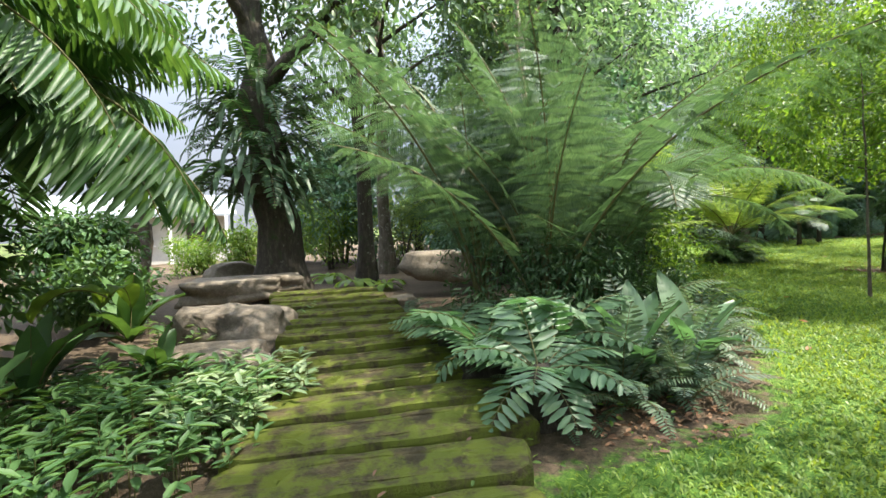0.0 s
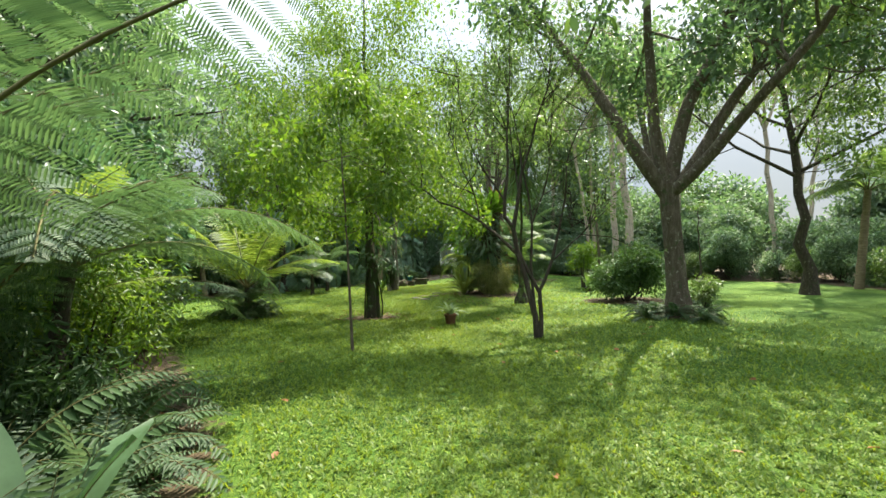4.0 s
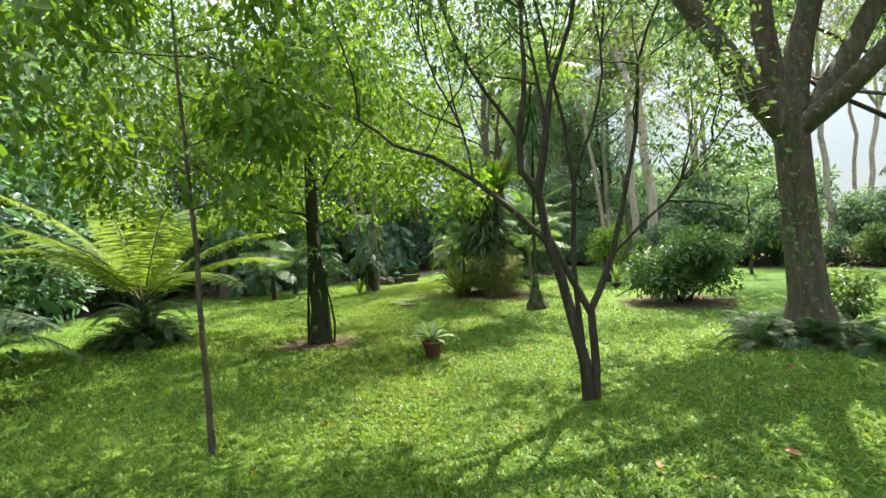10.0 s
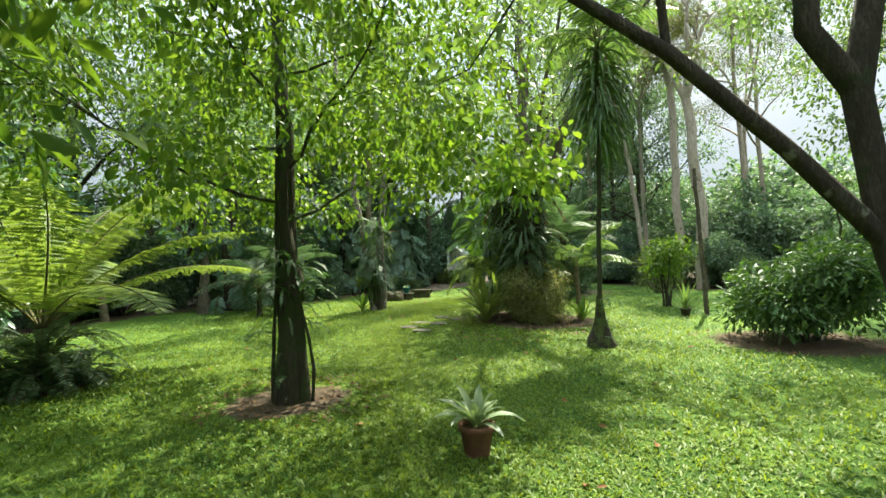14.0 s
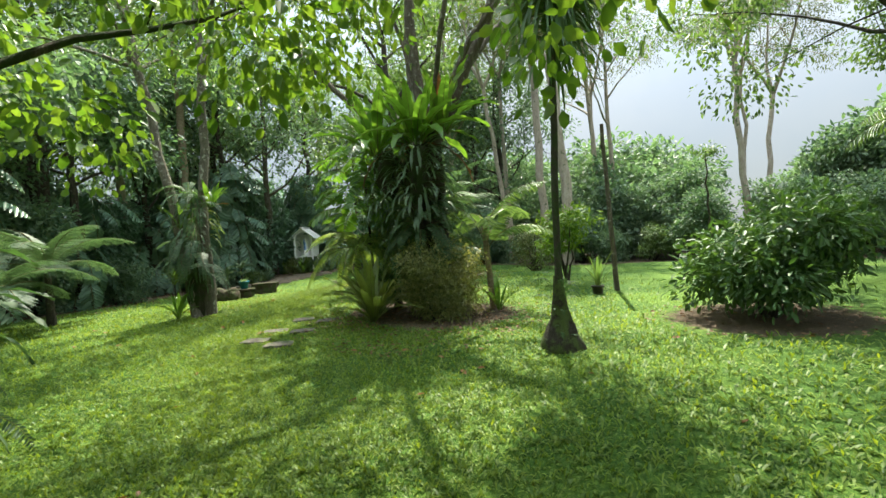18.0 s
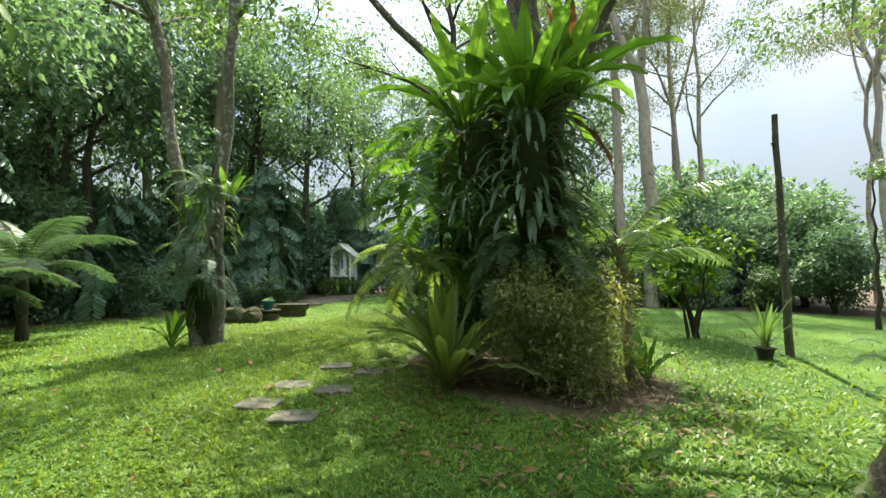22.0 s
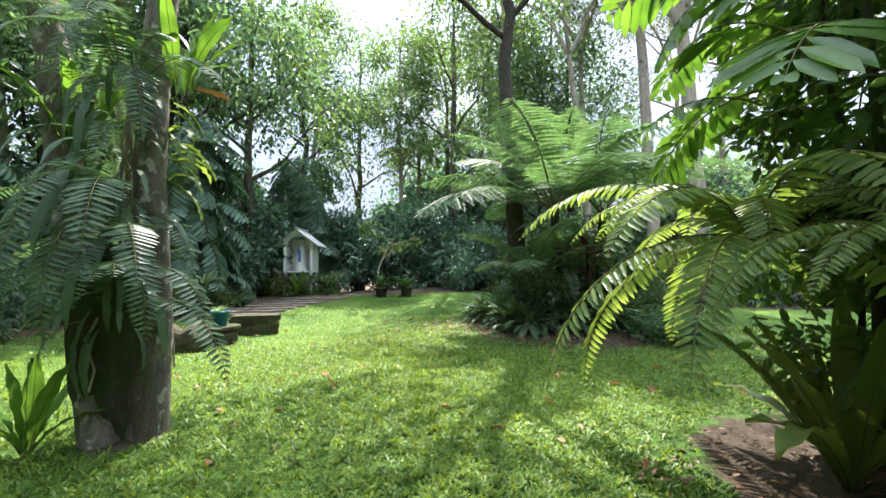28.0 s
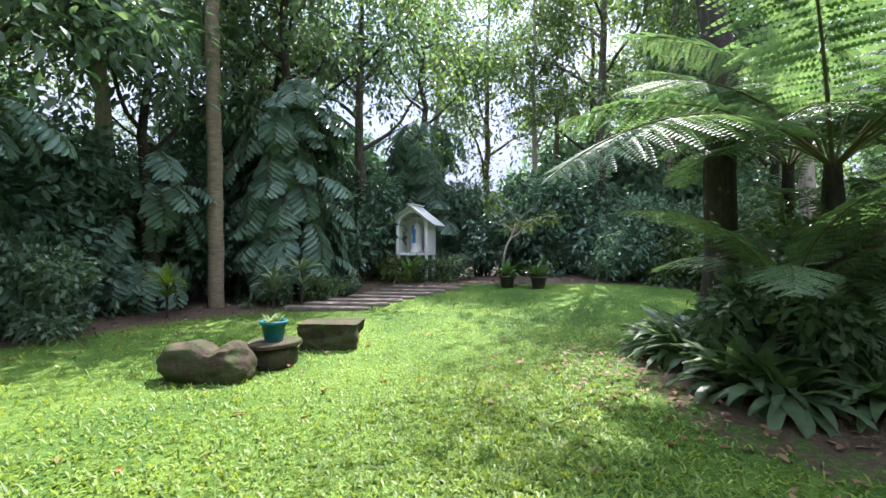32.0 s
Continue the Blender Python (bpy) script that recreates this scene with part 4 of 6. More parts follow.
tree_fern("tree fern with fine arching fronds", 3.0, 7.2, 1.5, 11, TREEFERN, 37, 1.15, (0.2, -0.1))
tree_fern("bright green tree fern at the back of the bed", 2.6, 8.2, 0.5, 10, PALETREEFERN, 34, 0.85)
for i, (x, y, n, s) in enumerate(((1.4, 5.6, 14, 0.95), (0.75, 6.6, 12, 1.05), (2.1, 6.1, 13, 0.66), (1.7, 7.4, 11, 1.0))):
    giant = fern_clump("giant fern with huge feathery fronds rising from the ground", x, y, ANGIO, n, 130 + i, s, name="giant_fern", tilt=(2, 16))
    part("rootstock", rock("rootstock", 0.5, 0.5, 0.45, DARKBARK, i + 8, 2, 0.25), giant, "", Matrix.Translation((0, 0, -0.1)))
for i, (x, y, n, s) in enumerate(((0.9, 3.55, 13, 1.05), (0.55, 4.2, 11, 1.1), (1.2, 4.3, 10, 1.15), (0.3, 4.9, 9, 1.0))):
    lobed = fern_clump("blue-green fern with broad lobed leaves", x, y, LOBED, n, 40 + i, s, gz(x, y) + 0.35, "lobed_fern", tilt=(-25, 25))
    part("rootstock", rock("rootstock", 0.4, 0.4, 0.5, DARKBARK, i + 3, 2, 0.25), lobed, "", Matrix.Translation((0, 0, -0.42)))
for i, (x, y, n, s) in enumerate(((1.6, 3.85, 12, 1.0), (2.05, 3.75, 11, 0.9), (2.45, 4.35, 12, 1.0), (2.0, 4.5, 10, 1.1), (2.8, 4.9, 10, 0.9))):
    fern_clump("grey-green fern with upright toothed leaves", x, y, UPLOBED, n, 360 + i, s, name="upright_fern", tilt=(-6, 12), leaf="leaf")
for i, (x, y, s) in enumerate(((1.6, 3.75, 0.9), (2.2, 4.0, 0.8), (2.75, 4.8, 0.9), (3.2, 5.6, 0.9), (1.0, 3.6, 0.7), (2.4, 5.4, 1.3), (1.2, 5.6, 1.4), (0.4, 5.3, 1.2), (1.8, 5.4, 1.4), (0.6, 6.2, 1.3), (3.4, 6.6, 1.1), (1.9, 4.2, 1.0), (2.35, 4.6, 0.9), (2.0, 5.0, 1.0), (2.7, 5.3, 0.9), (0.2, 5.6, 0.8), (-0.1, 6.3, 0.8), (2.9, 6.2, 0.9), (3.0, 7.2, 0.9), (1.3, 5.1, 0.9), (-0.4, 7.0, 0.8))):
    fern_clump("dark green sword fern", x, y, SWORD, 13, 50 + i, 0.75 * s, name="sword_fern")
fern_clump("upright broad paddle-leaved plant", 1.85, 4.1, PADDLE, 7, 61, 0.95, name="broad_leaf_plant", category="plant", tilt=(-5, 12), leaf="leaf")
shrub("shrub", "dense low undergrowth beneath the tree ferns", 1.4, 5.5, 0, 2.6, 1.8, 1.3, 66, DARKFERN, 4500, 0.1, 6, 26, aspect=0.25, low=0.08)
shrub("shrub", "dense low undergrowth beneath the tree ferns", 2.7, 6.4, 0, 1.8, 1.8, 1.5, 67, DARKFERN, 2800, 0.1, 6, 20, aspect=0.25, low=0.08)
fern_clump("upright broad paddle-leaved plant", 2.35, 4.2, PADDLE, 6, 62, 0.9, name="broad_leaf_plant", category="plant", tilt=(-5, 12), leaf="leaf")
shrub("shrub", "dense feathery green shrub in the fern bed", 1.7, 6.6, 0, 3.2, 2.8, 3.4, 63, DARKFERN, 9000, 0.1, 8, 34, aspect=0.22)
shrub("shrub", "light green shrub at the lawn edge", 3.6, 8.2, 0, 2.0, 2.0, 1.9, 64, FRESH, 3600, 0.09, 6, 20, aspect=0.3)
shrub("shrub", "fine-leaved green shrub by the lawn edge", 2.8, 6.0, 0, 1.3, 1.3, 1.0, 65, DARKFERN, 2200, 0.09, 6, 18, aspect=0.22, low=0.15)
for i, (x, y, q) in enumerate(((2.6, 5.0, 1.0), (2.9, 5.4, 1.1), (3.2, 5.9, 1.0), (3.0, 6.4, 1.2), (2.5, 5.7, 1.3), (3.4, 6.5, 1.0), (2.3, 5.2, 1.2), (3.6, 7.1, 1.1), (2.7, 6.6, 1.4))):
    fern_clump("dark arching fern at the bed's edge", x, y, DARKSWORD, 16, 370 + i, q, name="sword_fern")

# left of the path: low ground cover and big leaves
def ground_cover(label, x, y, w, d, h, count, size, mat, seed, name="ground_cover", aspect=0.28):
    rng = np.random.default_rng(seed)
    px, py = x + rng.uniform(-w / 2, w / 2, count), y + rng.uniform(-d / 2, d / 2, count)
    keep = np.hypot((px - x) / w, (py - y) / d) < 0.5 + rng.uniform(-0.1, 0.05, count)
    px, py = px[keep], py[keep]
    n = len(px)
    hz = h * rng.uniform(0.25, 1, n)
    s = Soup()
    base = np.stack([px, py, height(px, py) + hz], 1)
    for k in range(6):
        a = rng.uniform(0, 2 * np.pi, n) + k
        dd = np.stack([np.cos(a), np.sin(a), rng.uniform(-0.1, 0.7, n)], 1)
        ln = size * rng.uniform(0.6, 1.2, n)
        s.add(*blades(base - UP * 0.015 * k, dd, np.tile(UP, (n, 1)), ln, ln * aspect, 0.12, 0.15))
    for k in range(0, n, 2):
        s.add(*tube(bow((px[k], py[k], base[k, 2] - hz[k] - 0.02), base[k], 3), (0.004, 0.003, 0.003), 3), slot=1)
    return tagged(new(name, s.mesh(name, [mat, STEM])), label, "ground cover", kind="stuff")


ground_cover("low ground cover with narrow pointed leaves", -2.3, 3.1, 2.7, 2.3, 0.45, 620, 0.15, GLOSSY, 71)
ground_cover("silvery striped low plants beside the sleepers", -1.35, 3.8, 1.0, 1.5, 0.42, 170, 0.14, VARIEG, 72)
ground_cover("low ground cover round the boulders", -2.6, 6.3, 2.2, 2.0, 0.4, 240, 0.13, MID, 73)
ground_cover("low dark plants at the bed's edge", -0.1, 6.0, 1.2, 2.0, 0.3, 200, 0.1, DEEP, 74)
for i, (x, y, s) in enumerate(((-2.5, 2.6, 1.0), (-2.9, 3.6, 1.2), (-2.2, 4.0, 0.8), (-3.4, 5.4, 1.3), (-3.6, 2.4, 1.4))):
    fern_clump("large glossy broad-leaved plant in shade", x, y, [BIGLEAF[0], BIGLEAF[2], BIGLEAF[1]], 10, 80 + i, 1.0 * s, gz(x, y) + 0.25, "broad_leaf_plant", "plant", (-20, 15), leaf="leaf")
shrub("shrub", "dark broad-leaved shrub beside the path", -4.6, 3.8, 0, 2.4, 2.6, 2.2, 85, GLOSSY, 4600, 0.15, 8, 26)
shrub("shrub", "dark broad-leaved shrub beside the path", -5.0, 7.0, 0, 2.0, 2.0, 1.25, 86, GLOSSY, 3000, 0.14, 8, 22)

for i, (x, y, w, h, m) in enumerate(((-6.2, 14.8, 2.2, 1.9, FRESH), (-4.0, 17.0, 3.0, 2.8, FRESH), (-1.2, 16.6, 3.0, 2.8, PALEFERN), (-9.0, 17.0, 2.6, 1.6, FRESH), (1.4, 17.5, 3.0, 3.2, FRESH), (-6.8, 20.5, 3.2, 3.0, PALEFERN))):
    shrub("shrub", "sunlit light green shrub beyond the old tree", x, y, 0, w, w, h, 350 + i, m, 2600, 0.13, 6, 18, low=0.15)
tree("tree", "slim bare-trunked tree beside the old tree", -6.6, 10.6, 0, 7.5, 0.13, 357, BARK, MID, 0.6, 2.0, 6, 2400, 0.15, 0.9)
fern_clump("bright yellow-green broad leaf hanging over the boulders", -2.35, 3.75, [BRIGHTLEAF], 3, 358, 1.0, 1.0, "broad_leaf_plant", "plant", (0, 12), 90.0, 20.0, "leaf")


def garden_house():
    """A pale rendered house seen far off between the trunks."""
    root = thing("house", -16.5, 25.5, 0, "pale rendered garden house with a low grey roof", "house", turn=32)
    part("wall", from_bm("wall", block(8.0, 5.0, 2.7, (0, 0, -0.1), 0.02), CONCRETE), root)
    bm = bmesh.new()
    sec = [(-3.1, 2.55), (0, 3.75), (3.1, 2.55), (3.1, 2.43), (0, 3.6), (-3.1, 2.43)]
    f = bm.faces.new([bm.verts.new((-4.5, y, z)) for y, z in sec])
    ex = bmesh.ops.extrude_face_region(bm, geom=[f])
    bmesh.ops.translate(bm, vec=(9.0, 0, 0), verts=[v for v in ex["geom"] if isinstance(v, bmesh.types.BMVert)])
    bmesh.ops.recalc_face_normals(bm, faces=bm.faces)
    part("roof", from_bm("roof", bm, METAL), root, "low grey sheet roof")
    for i in range(3):
        w = part("window", from_bm("window", block(1.1, 0.06, 1.1, (-2.6 + 2.6 * i, -2.53, 1.0), 0.01), BLACKPOT), root, "dark window")
        part("sill", from_bm("sill", block(1.3, 0.14, 0.06, (-2.6 + 2.6 * i, -2.56, 0.93), 0.01), WHITE), w)
    for i in range(4):
        part("post", from_bm("post", block(0.14, 0.14, 2.55, (-3.9 + 2.6 * i, -3.3, -0.1), 0.01), WHITE), root)


garden_house()

# ---- the open lawn ----
# slender tree wrapped in vines, with hanging light green foliage
TREE_A = tree("tree", "leafy tree with a vine-wrapped trunk in a bare ring", 10.33, 10.72, gz(10.33, 10.72), 8.5, 0.115, 101, MOSSBARK, FRESH, 0.22, 2.8, 19, 29000, 0.09, 0.95, (0.1, 0.1), hang=0.9, flare=1.5, rise=0.25, stout=0.28, twigs=6)
rng_a = np.random.default_rng(6)
for i in range(15):
    a0 = rng_a.uniform(0, 6.28)
    h = np.linspace(0, 1, 14)
    q = np.stack([np.cos(a0 + h * 1.5) * (0.16 - 0.1 * h), np.sin(a0 + h * 1.5) * (0.16 - 0.1 * h), h * rng_a.uniform(1.2, 5.5) - 0.05], 1)
    part("vine", mesh("vine", *tube(q, taper(0.026, 0.007, 14), 6, 0.15, i), (DARKBARK, MOSSBARK)[i % 2], True), TREE_A)
STEM2 = np.array([(0.12, -0.15, -0.1), (0.11, -0.13, 0.4), (0.08, -0.12, 0.9), (0.05, -0.1, 1.35), (0.02, -0.05, 1.8), (0.0, 0.0, 2.2)])
part("second_stem", mesh("second_stem", *tube(STEM2, (0.095, 0.075, 0.065, 0.065, 0.06, 0.05), 10, 0.2, 31), MOSSBARK, True), TREE_A)
LOOP = np.array([(0.18, -0.22, 0.0), (0.18, -0.26, 0.35), (0.13, -0.25, 0.7), (0.09, -0.19, 1.0), (0.06, -0.16, 1.25)])
part("looping_vine", mesh("looping_vine", *tube(LOOP, taper(0.02, 0.016, 5), 7, 0.1, 32), MOSSBARK, True), TREE_A)
part("burl", rock("burl", 0.27, 0.27, 0.5, MOSSBARK, 33, 4, 0.22, 0.0, 0.9), TREE_A, "", Matrix.Translation((0.03, -0.06, 1.1)))
for i in range(26):
    part("nest_leaf", NESTDROOP[i % 2], TREE_A, "dark drooping nest fern leaf on the trunk", pose(0.05, -0.12, rng_a.uniform(1.1, 1.65), 0, 0, i * 27) @ pose(0, 0.08, 0, rng_a.uniform(-15, 25), 0, 0) @ Matrix.Scale(rng_a.uniform(0.3, 0.5), 4))
low_c = np.stack([(rr := rng_a.uniform(0.6, 3.3, 70)) * np.cos(aa := rng_a.uniform(0, 6.28, 70)), rr * np.sin(aa), rng_a.uniform(2.35, 4.6, 70)], 1)
part("hanging_foliage", leafage("hanging_foliage", low_c, np.full(70, 0.5), 9000, 0.1, FRESH, rng_a, 0.62, 0.9, 0.9), TREE_A, "light green heart-shaped hanging leaves")
for i in range(44):
    part("vine_leaf_spray", DARKSWORD[i % 3], TREE_A, "", pose(0, 0, rng_a.uniform(0.2, 2.9), 0, 0, rng_a.uniform(0, 360)) @ pose(0, 0.2, 0, -25, 0, 0) @ Matrix.Scale(rng_a.uniform(0.25, 0.5), 4))
for i in range(40):
    part("hanging_leaf", HANGING[i % 3], TREE_A, "", pose(0, 0, rng_a.uniform(0.7, 1.7), 0, 0, rng_a.uniform(0, 360)) @ pose(0, 0.13, 0, rng_a.uniform(-10, 30), 0, 0) @ Matrix.Scale(rng_a.uniform(0.3, 0.55), 4))

# thin sapling with bright leaves
tree("sapling", "thin young tree with light green leaves", 7.0, 7.6, gz(7.0, 7.6), 4.4, 0.026, 102, BARK, FRESH, 0.42, 1.1, 9, 4200, 0.11, 0.5, (-0.15, 0.1), hang=0.8, flare=1.2, category="tree", rise=0.3)


def forked_tree():
    """A small tree whose slender dark stems part near the ground."""
    rng = np.random.default_rng(103)
    root = thing("small_tree", 9.58, 5.58, gz(9.58, 5.58), "small dark-barked tree with slender forked stems", "tree")
    left = np.array([-0.64, 0.77, 0.0]) * 0.88
    up = np.array([0.0, 0.0, 1.0])
    main = np.array([up * -0.1, left * 0.03 + up * 0.36, left * 0.23 + up * 1.16, left * 0.35 + up * 1.51, left * 0.43 + up * 2.0])
    part("trunk", mesh("trunk", *tube(main, (0.066, 0.054, 0.047, 0.044, 0.04), 10, 0.09, 2), DARKBARK, True), root)
    side = np.array([-left * 0.07 - up * 0.1, -left * 0.09 + up * 0.36, -left * 0.07 + up * 0.85, -left * 0.17 + up * 1.02, -left * 0.34 + up * 1.37, -left * 0.5 + up * 1.9])
    part("second_stem", mesh("second_stem", *tube(side, (0.046, 0.04, 0.037, 0.032, 0.027, 0.023), 9, 0.09, 3), DARKBARK, True), root)
    cross = np.array([-left * 0.07 + up * 0.82, left * 0.06 + up * 1.05, left * 0.2 + up * 1.3, left * 0.33 + up * 1.55])
    part("crossing_stem", mesh("crossing_stem", *tube(cross, taper(0.036, 0.03, 4), 8, 0.08, 5), DARKBARK, True), root)
    third = np.array([left * 0.04 + up * 0.55, left * 0.06 + up * 0.8, left * 0.09 + up * 1.28, left * 0.04 + up * 2.05, left * 0.1 + up * 2.6])
    part("third_stem", mesh("third_stem", *tube(third, taper(0.03, 0.02, 5), 8, 0.08, 4), DARKBARK, True), root)
    bend = np.array([main[4], left * 0.6 + up * 2.2, left * 0.6 + up * 2.5, left * 0.53 + up * 2.9])
    part("bent_stem", mesh("bent_stem", *tube(bend, taper(0.04, 0.03, 4), 8, 0.08, 6), DARKBARK, True), root)
    upper = np.array([main[4], left * 0.36 + up * 2.3, left * 0.3 + up * 2.6, left * 0.24 + up * 2.95])
    part("upper_stem", mesh("upper_stem", *tube(upper, taper(0.042, 0.03, 4), 8, 0.08, 7), DARKBARK, True), root)
    reach = np.array([main[3], left * 0.7 + up * 1.82, left * 1.12 + up * 2.14, left * 1.53 + up * 2.37, left * 1.95 + up * 2.5])
    part("long_branch", mesh("long_branch", *tube(reach, taper(0.034, 0.014, 5), 8, 0.08, 8), DARKBARK, True), root)
    tips, rad = [], []
    starts = [(reach[4], left * 0.9 + up * 0.5, 1.8, 0.018), (reach[2], left * 0.3 + up * 1.0, 2.2, 0.02), (bend[3], up * 1.0, 2.8, 0.036), (bend[2], left * 0.8 + up * 0.8, 2.4, 0.028), (upper[3], up * 1.0 - left * 0.2, 2.8, 0.036), (upper[2], np.array([0.5, 0.4, 0.9]), 2.4, 0.028), (side[5], -left * 0.35 + up * 1.0, 2.8, 0.03), (side[4], -left * 0.9 + up * 0.6, 2.2, 0.024), (third[4], up * 1.0 + left * 0.25, 2.8, 0.026), (third[3], up * 1.0 - left * 0.4, 2.6, 0.024)]
    for i, (a, w, ln, r) in enumerate(starts):
        q = limb_line(a, w, ln, 10, rng, 0.1, 0.05)
        s = Soup().add(*tube(q, taper(r * 0.75, 0.005, 10), 6, 0.05, i))
        for j in range(9):
            b = q[rng.integers(2, 10)]
            t = limb_line(b, unit(rng.normal(0, 0.6, 3) + np.array([0, 0, 0.4]) + unit(q[-1] - q[0]) * 0.5), rng.uniform(0.6, 1.4), 6, rng, 0.15, 0.05)
            s.add(*tube(t, taper(0.011, 0.003, 6), 4))
            tips += [t[-1], t[3]]
            rad += [0.45, 0.3]
        part("branch", s.mesh("branch", DARKBARK, True), root)
    part("crown", leafage("crown", tips, rad, 9000, 0.075, MID, rng, 0.42, 0.3), root)


forked_tree()


def spreading_tree():
    """The stout tree on a mound that parts into four limbs."""
    rng = np.random.default_rng(104)
    x, y = 12.8, 3.88
    root = thing("tree", x, y, gz(x, y), "stout spreading tree parted into four limbs on a mound", "tree")
    part("trunk", mesh("trunk", *tube([(0, 0, -0.2), (0, 0, 0.1), (0.0, 0.02, 0.5), (-0.02, 0.05, 1.4), (-0.08, 0.08, 2.2), (-0.1, 0.1, 2.75)], (0.4, 0.28, 0.215, 0.195, 0.195, 0.19), 14, 0.05, 4), BARK, True), root)
    f = np.array([-0.1, 0.1, 2.5])
    tips, rad = [], []
    for i, (w, ln, r) in enumerate((((-0.38, 0.52, 1.0), 6.5, 0.15), ((-0.05, 0.15, 1.0), 6.5, 0.13), ((0.3, -0.1, 0.95), 6.5, 0.16), ((0.6, -0.5, 0.9), 6.0, 0.14), ((-0.3, -0.9, 0.7), 5.5, 0.12), ((0.9, 0.5, 0.8), 5.0, 0.1))):
        q = limb_line(f, w, ln, 10, rng, 0.07, 0.05)
        s = Soup().add(*tube(q, taper(r * 1.12, r * 0.34, 10), 10, 0.06, i))
        for j in range(8):
            b = q[rng.integers(5, 10)]
            t = limb_line(b, unit(rng.normal(0, 0.7, 3) + np.array([0, 0, 0.25]) + unit(q[-1] - q[0]) * 0.5), rng.uniform(1.2, 2.6), 6, rng, 0.15, 0.02)
            s.add(*tube(t, taper(r * 0.28, 0.012, 6), 5))
            tips += [t[-1], t[3], t[4]]
            rad += [0.95, 0.7, 0.7]
        part("limb", s.mesh("limb", BARK, True), root)
    part("crown", leafage("crown", tips, [q * 0.9 for q in rad], 13000, 0.16, DEEP, rng, 0.5, 0.6), root)
    return root


SPREAD = spreading_tree()
shrub("shrub", "small leafy shrub on the mound by the trunk", 13.55, 3.5, 0.08, 1.2, 1.0, 1.0, 105, MID, 900, 0.09, 5, 10)
for i in range(22):
    a = i * 0.79
    fern_clump("low dark plants round the trunk", 12.8 + (0.45 + 0.3 * (i % 2)) * math.cos(a), 3.9 + (0.45 + 0.3 * (i % 2)) * math.sin(a), DARKSWORD, 11, 160 + i, 0.55, name="sword_fern")

tree_fern("large pale green tree fern with spreading feathery fronds", 8.8, 14.1, 0.8, 15, PALETREEFERN, 107, 1.12, (0, 0), 40)
for i in range(8):
    a = i * 0.785
    fern_clump("dark green sword fern under the pale tree fern", 8.8 + 0.42 * math.cos(a), 14.1 + 0.42 * math.sin(a), DARKSWORD, 13, 180 + i, 0.85, name="sword_fern")
tree_fern("feathery tree fern at the lawn edge", 5.2, 11.6, 0.6, 11, TREEFERN, 108, 1.15)

# flower pot with striped leaves
POT = potted("flower_pot", 10.37, 8.14, gz(10.35, 8.15) - 0.01, "terracotta pot with a striped spider plant on the lawn", 0.135, 0.25, TERRA)
rosette(POT, SPIDER, 18, np.random.default_rng(109), "leaf", 0.03, (-12, 12), (0.68, 0.98), 0.22)

shrub("shrub", "rounded glossy dark green bush on bare soil", 17.2, 6.2, gz(17.15, 6.35), 2.55, 2.4, 1.62, 110, GLOSSY, 8500, 0.125, 10, 34, aspect=0.36, low=0.3)


MOP = [strap("hanging_strap", 1.0, 0.05, r, f, 0.02, [GLOSSY, STEM], 0, 8, i + 40, 0.4) for i, (r, f) in enumerate(((25, -84), (-10, -87)))]


def mop_palm():
    """A slender trunk on a mossy foot with a mop of hanging straps."""
    rng = np.random.default_rng(111)
    x, y = 15.12, 8.88
    root = thing("palm", x, y, gz(x, y), "slender palm with hanging dry straps and mossy foot", "palm tree")
    part("foot", turned("foot", [(0.26, -0.05), (0.25, 0.04), (0.215, 0.13), (0.16, 0.24), (0.115, 0.36), (0.085, 0.5), (0.065, 0.68), (0.05, 0.85)], FOOT, 22, 0.13, 2), root, "mossy root cone")
    q = bow((0, 0, 0.4), (0.05, -0.12, 5.2), 12, 0, 0.012, rng)
    part("trunk", mesh("trunk", *tube(q, taper(0.043, 0.036, 12), 10, 0.08), MOSSBARK, True), root)
    for i in range(40):
        part("sprig", DARKSWORD[i % 3], root, "small fern sprig on the foot", pose(0, 0, rng.uniform(0.0, 0.9), 0, 0, rng.uniform(0, 360)) @ pose(0, 0.1, 0, rng.uniform(-20, 10), 0, 0) @ Matrix.Scale(rng.uniform(0.16, 0.3), 4))
    for i in range(320):
        zz = rng.uniform(3.5, 5.1)
        part("strap_leaf", MOP[i % 2], root, "", Matrix.Translation((0.04, -0.1, zz)) @ pose(0, 0, 0, 0, 0, rng.uniform(0, 360)) @ pose(0, 0.04, 0, rng.uniform(-15, 20), 0, 0) @ Matrix.Diagonal((0.8, 0.7, rng.uniform(0.8, 1.3), 1)))
    for i in range(14):
        part("frond", PALM[i % 3], root, "", Matrix.Translation((0.05, -0.12, 5.2)) @ pose(0, 0, 0, 0, 0, i * 26) @ pose(0, 0.03, 0, rng.uniform(-10, 10), 0, 0) @ Matrix.Scale(0.75, 4))


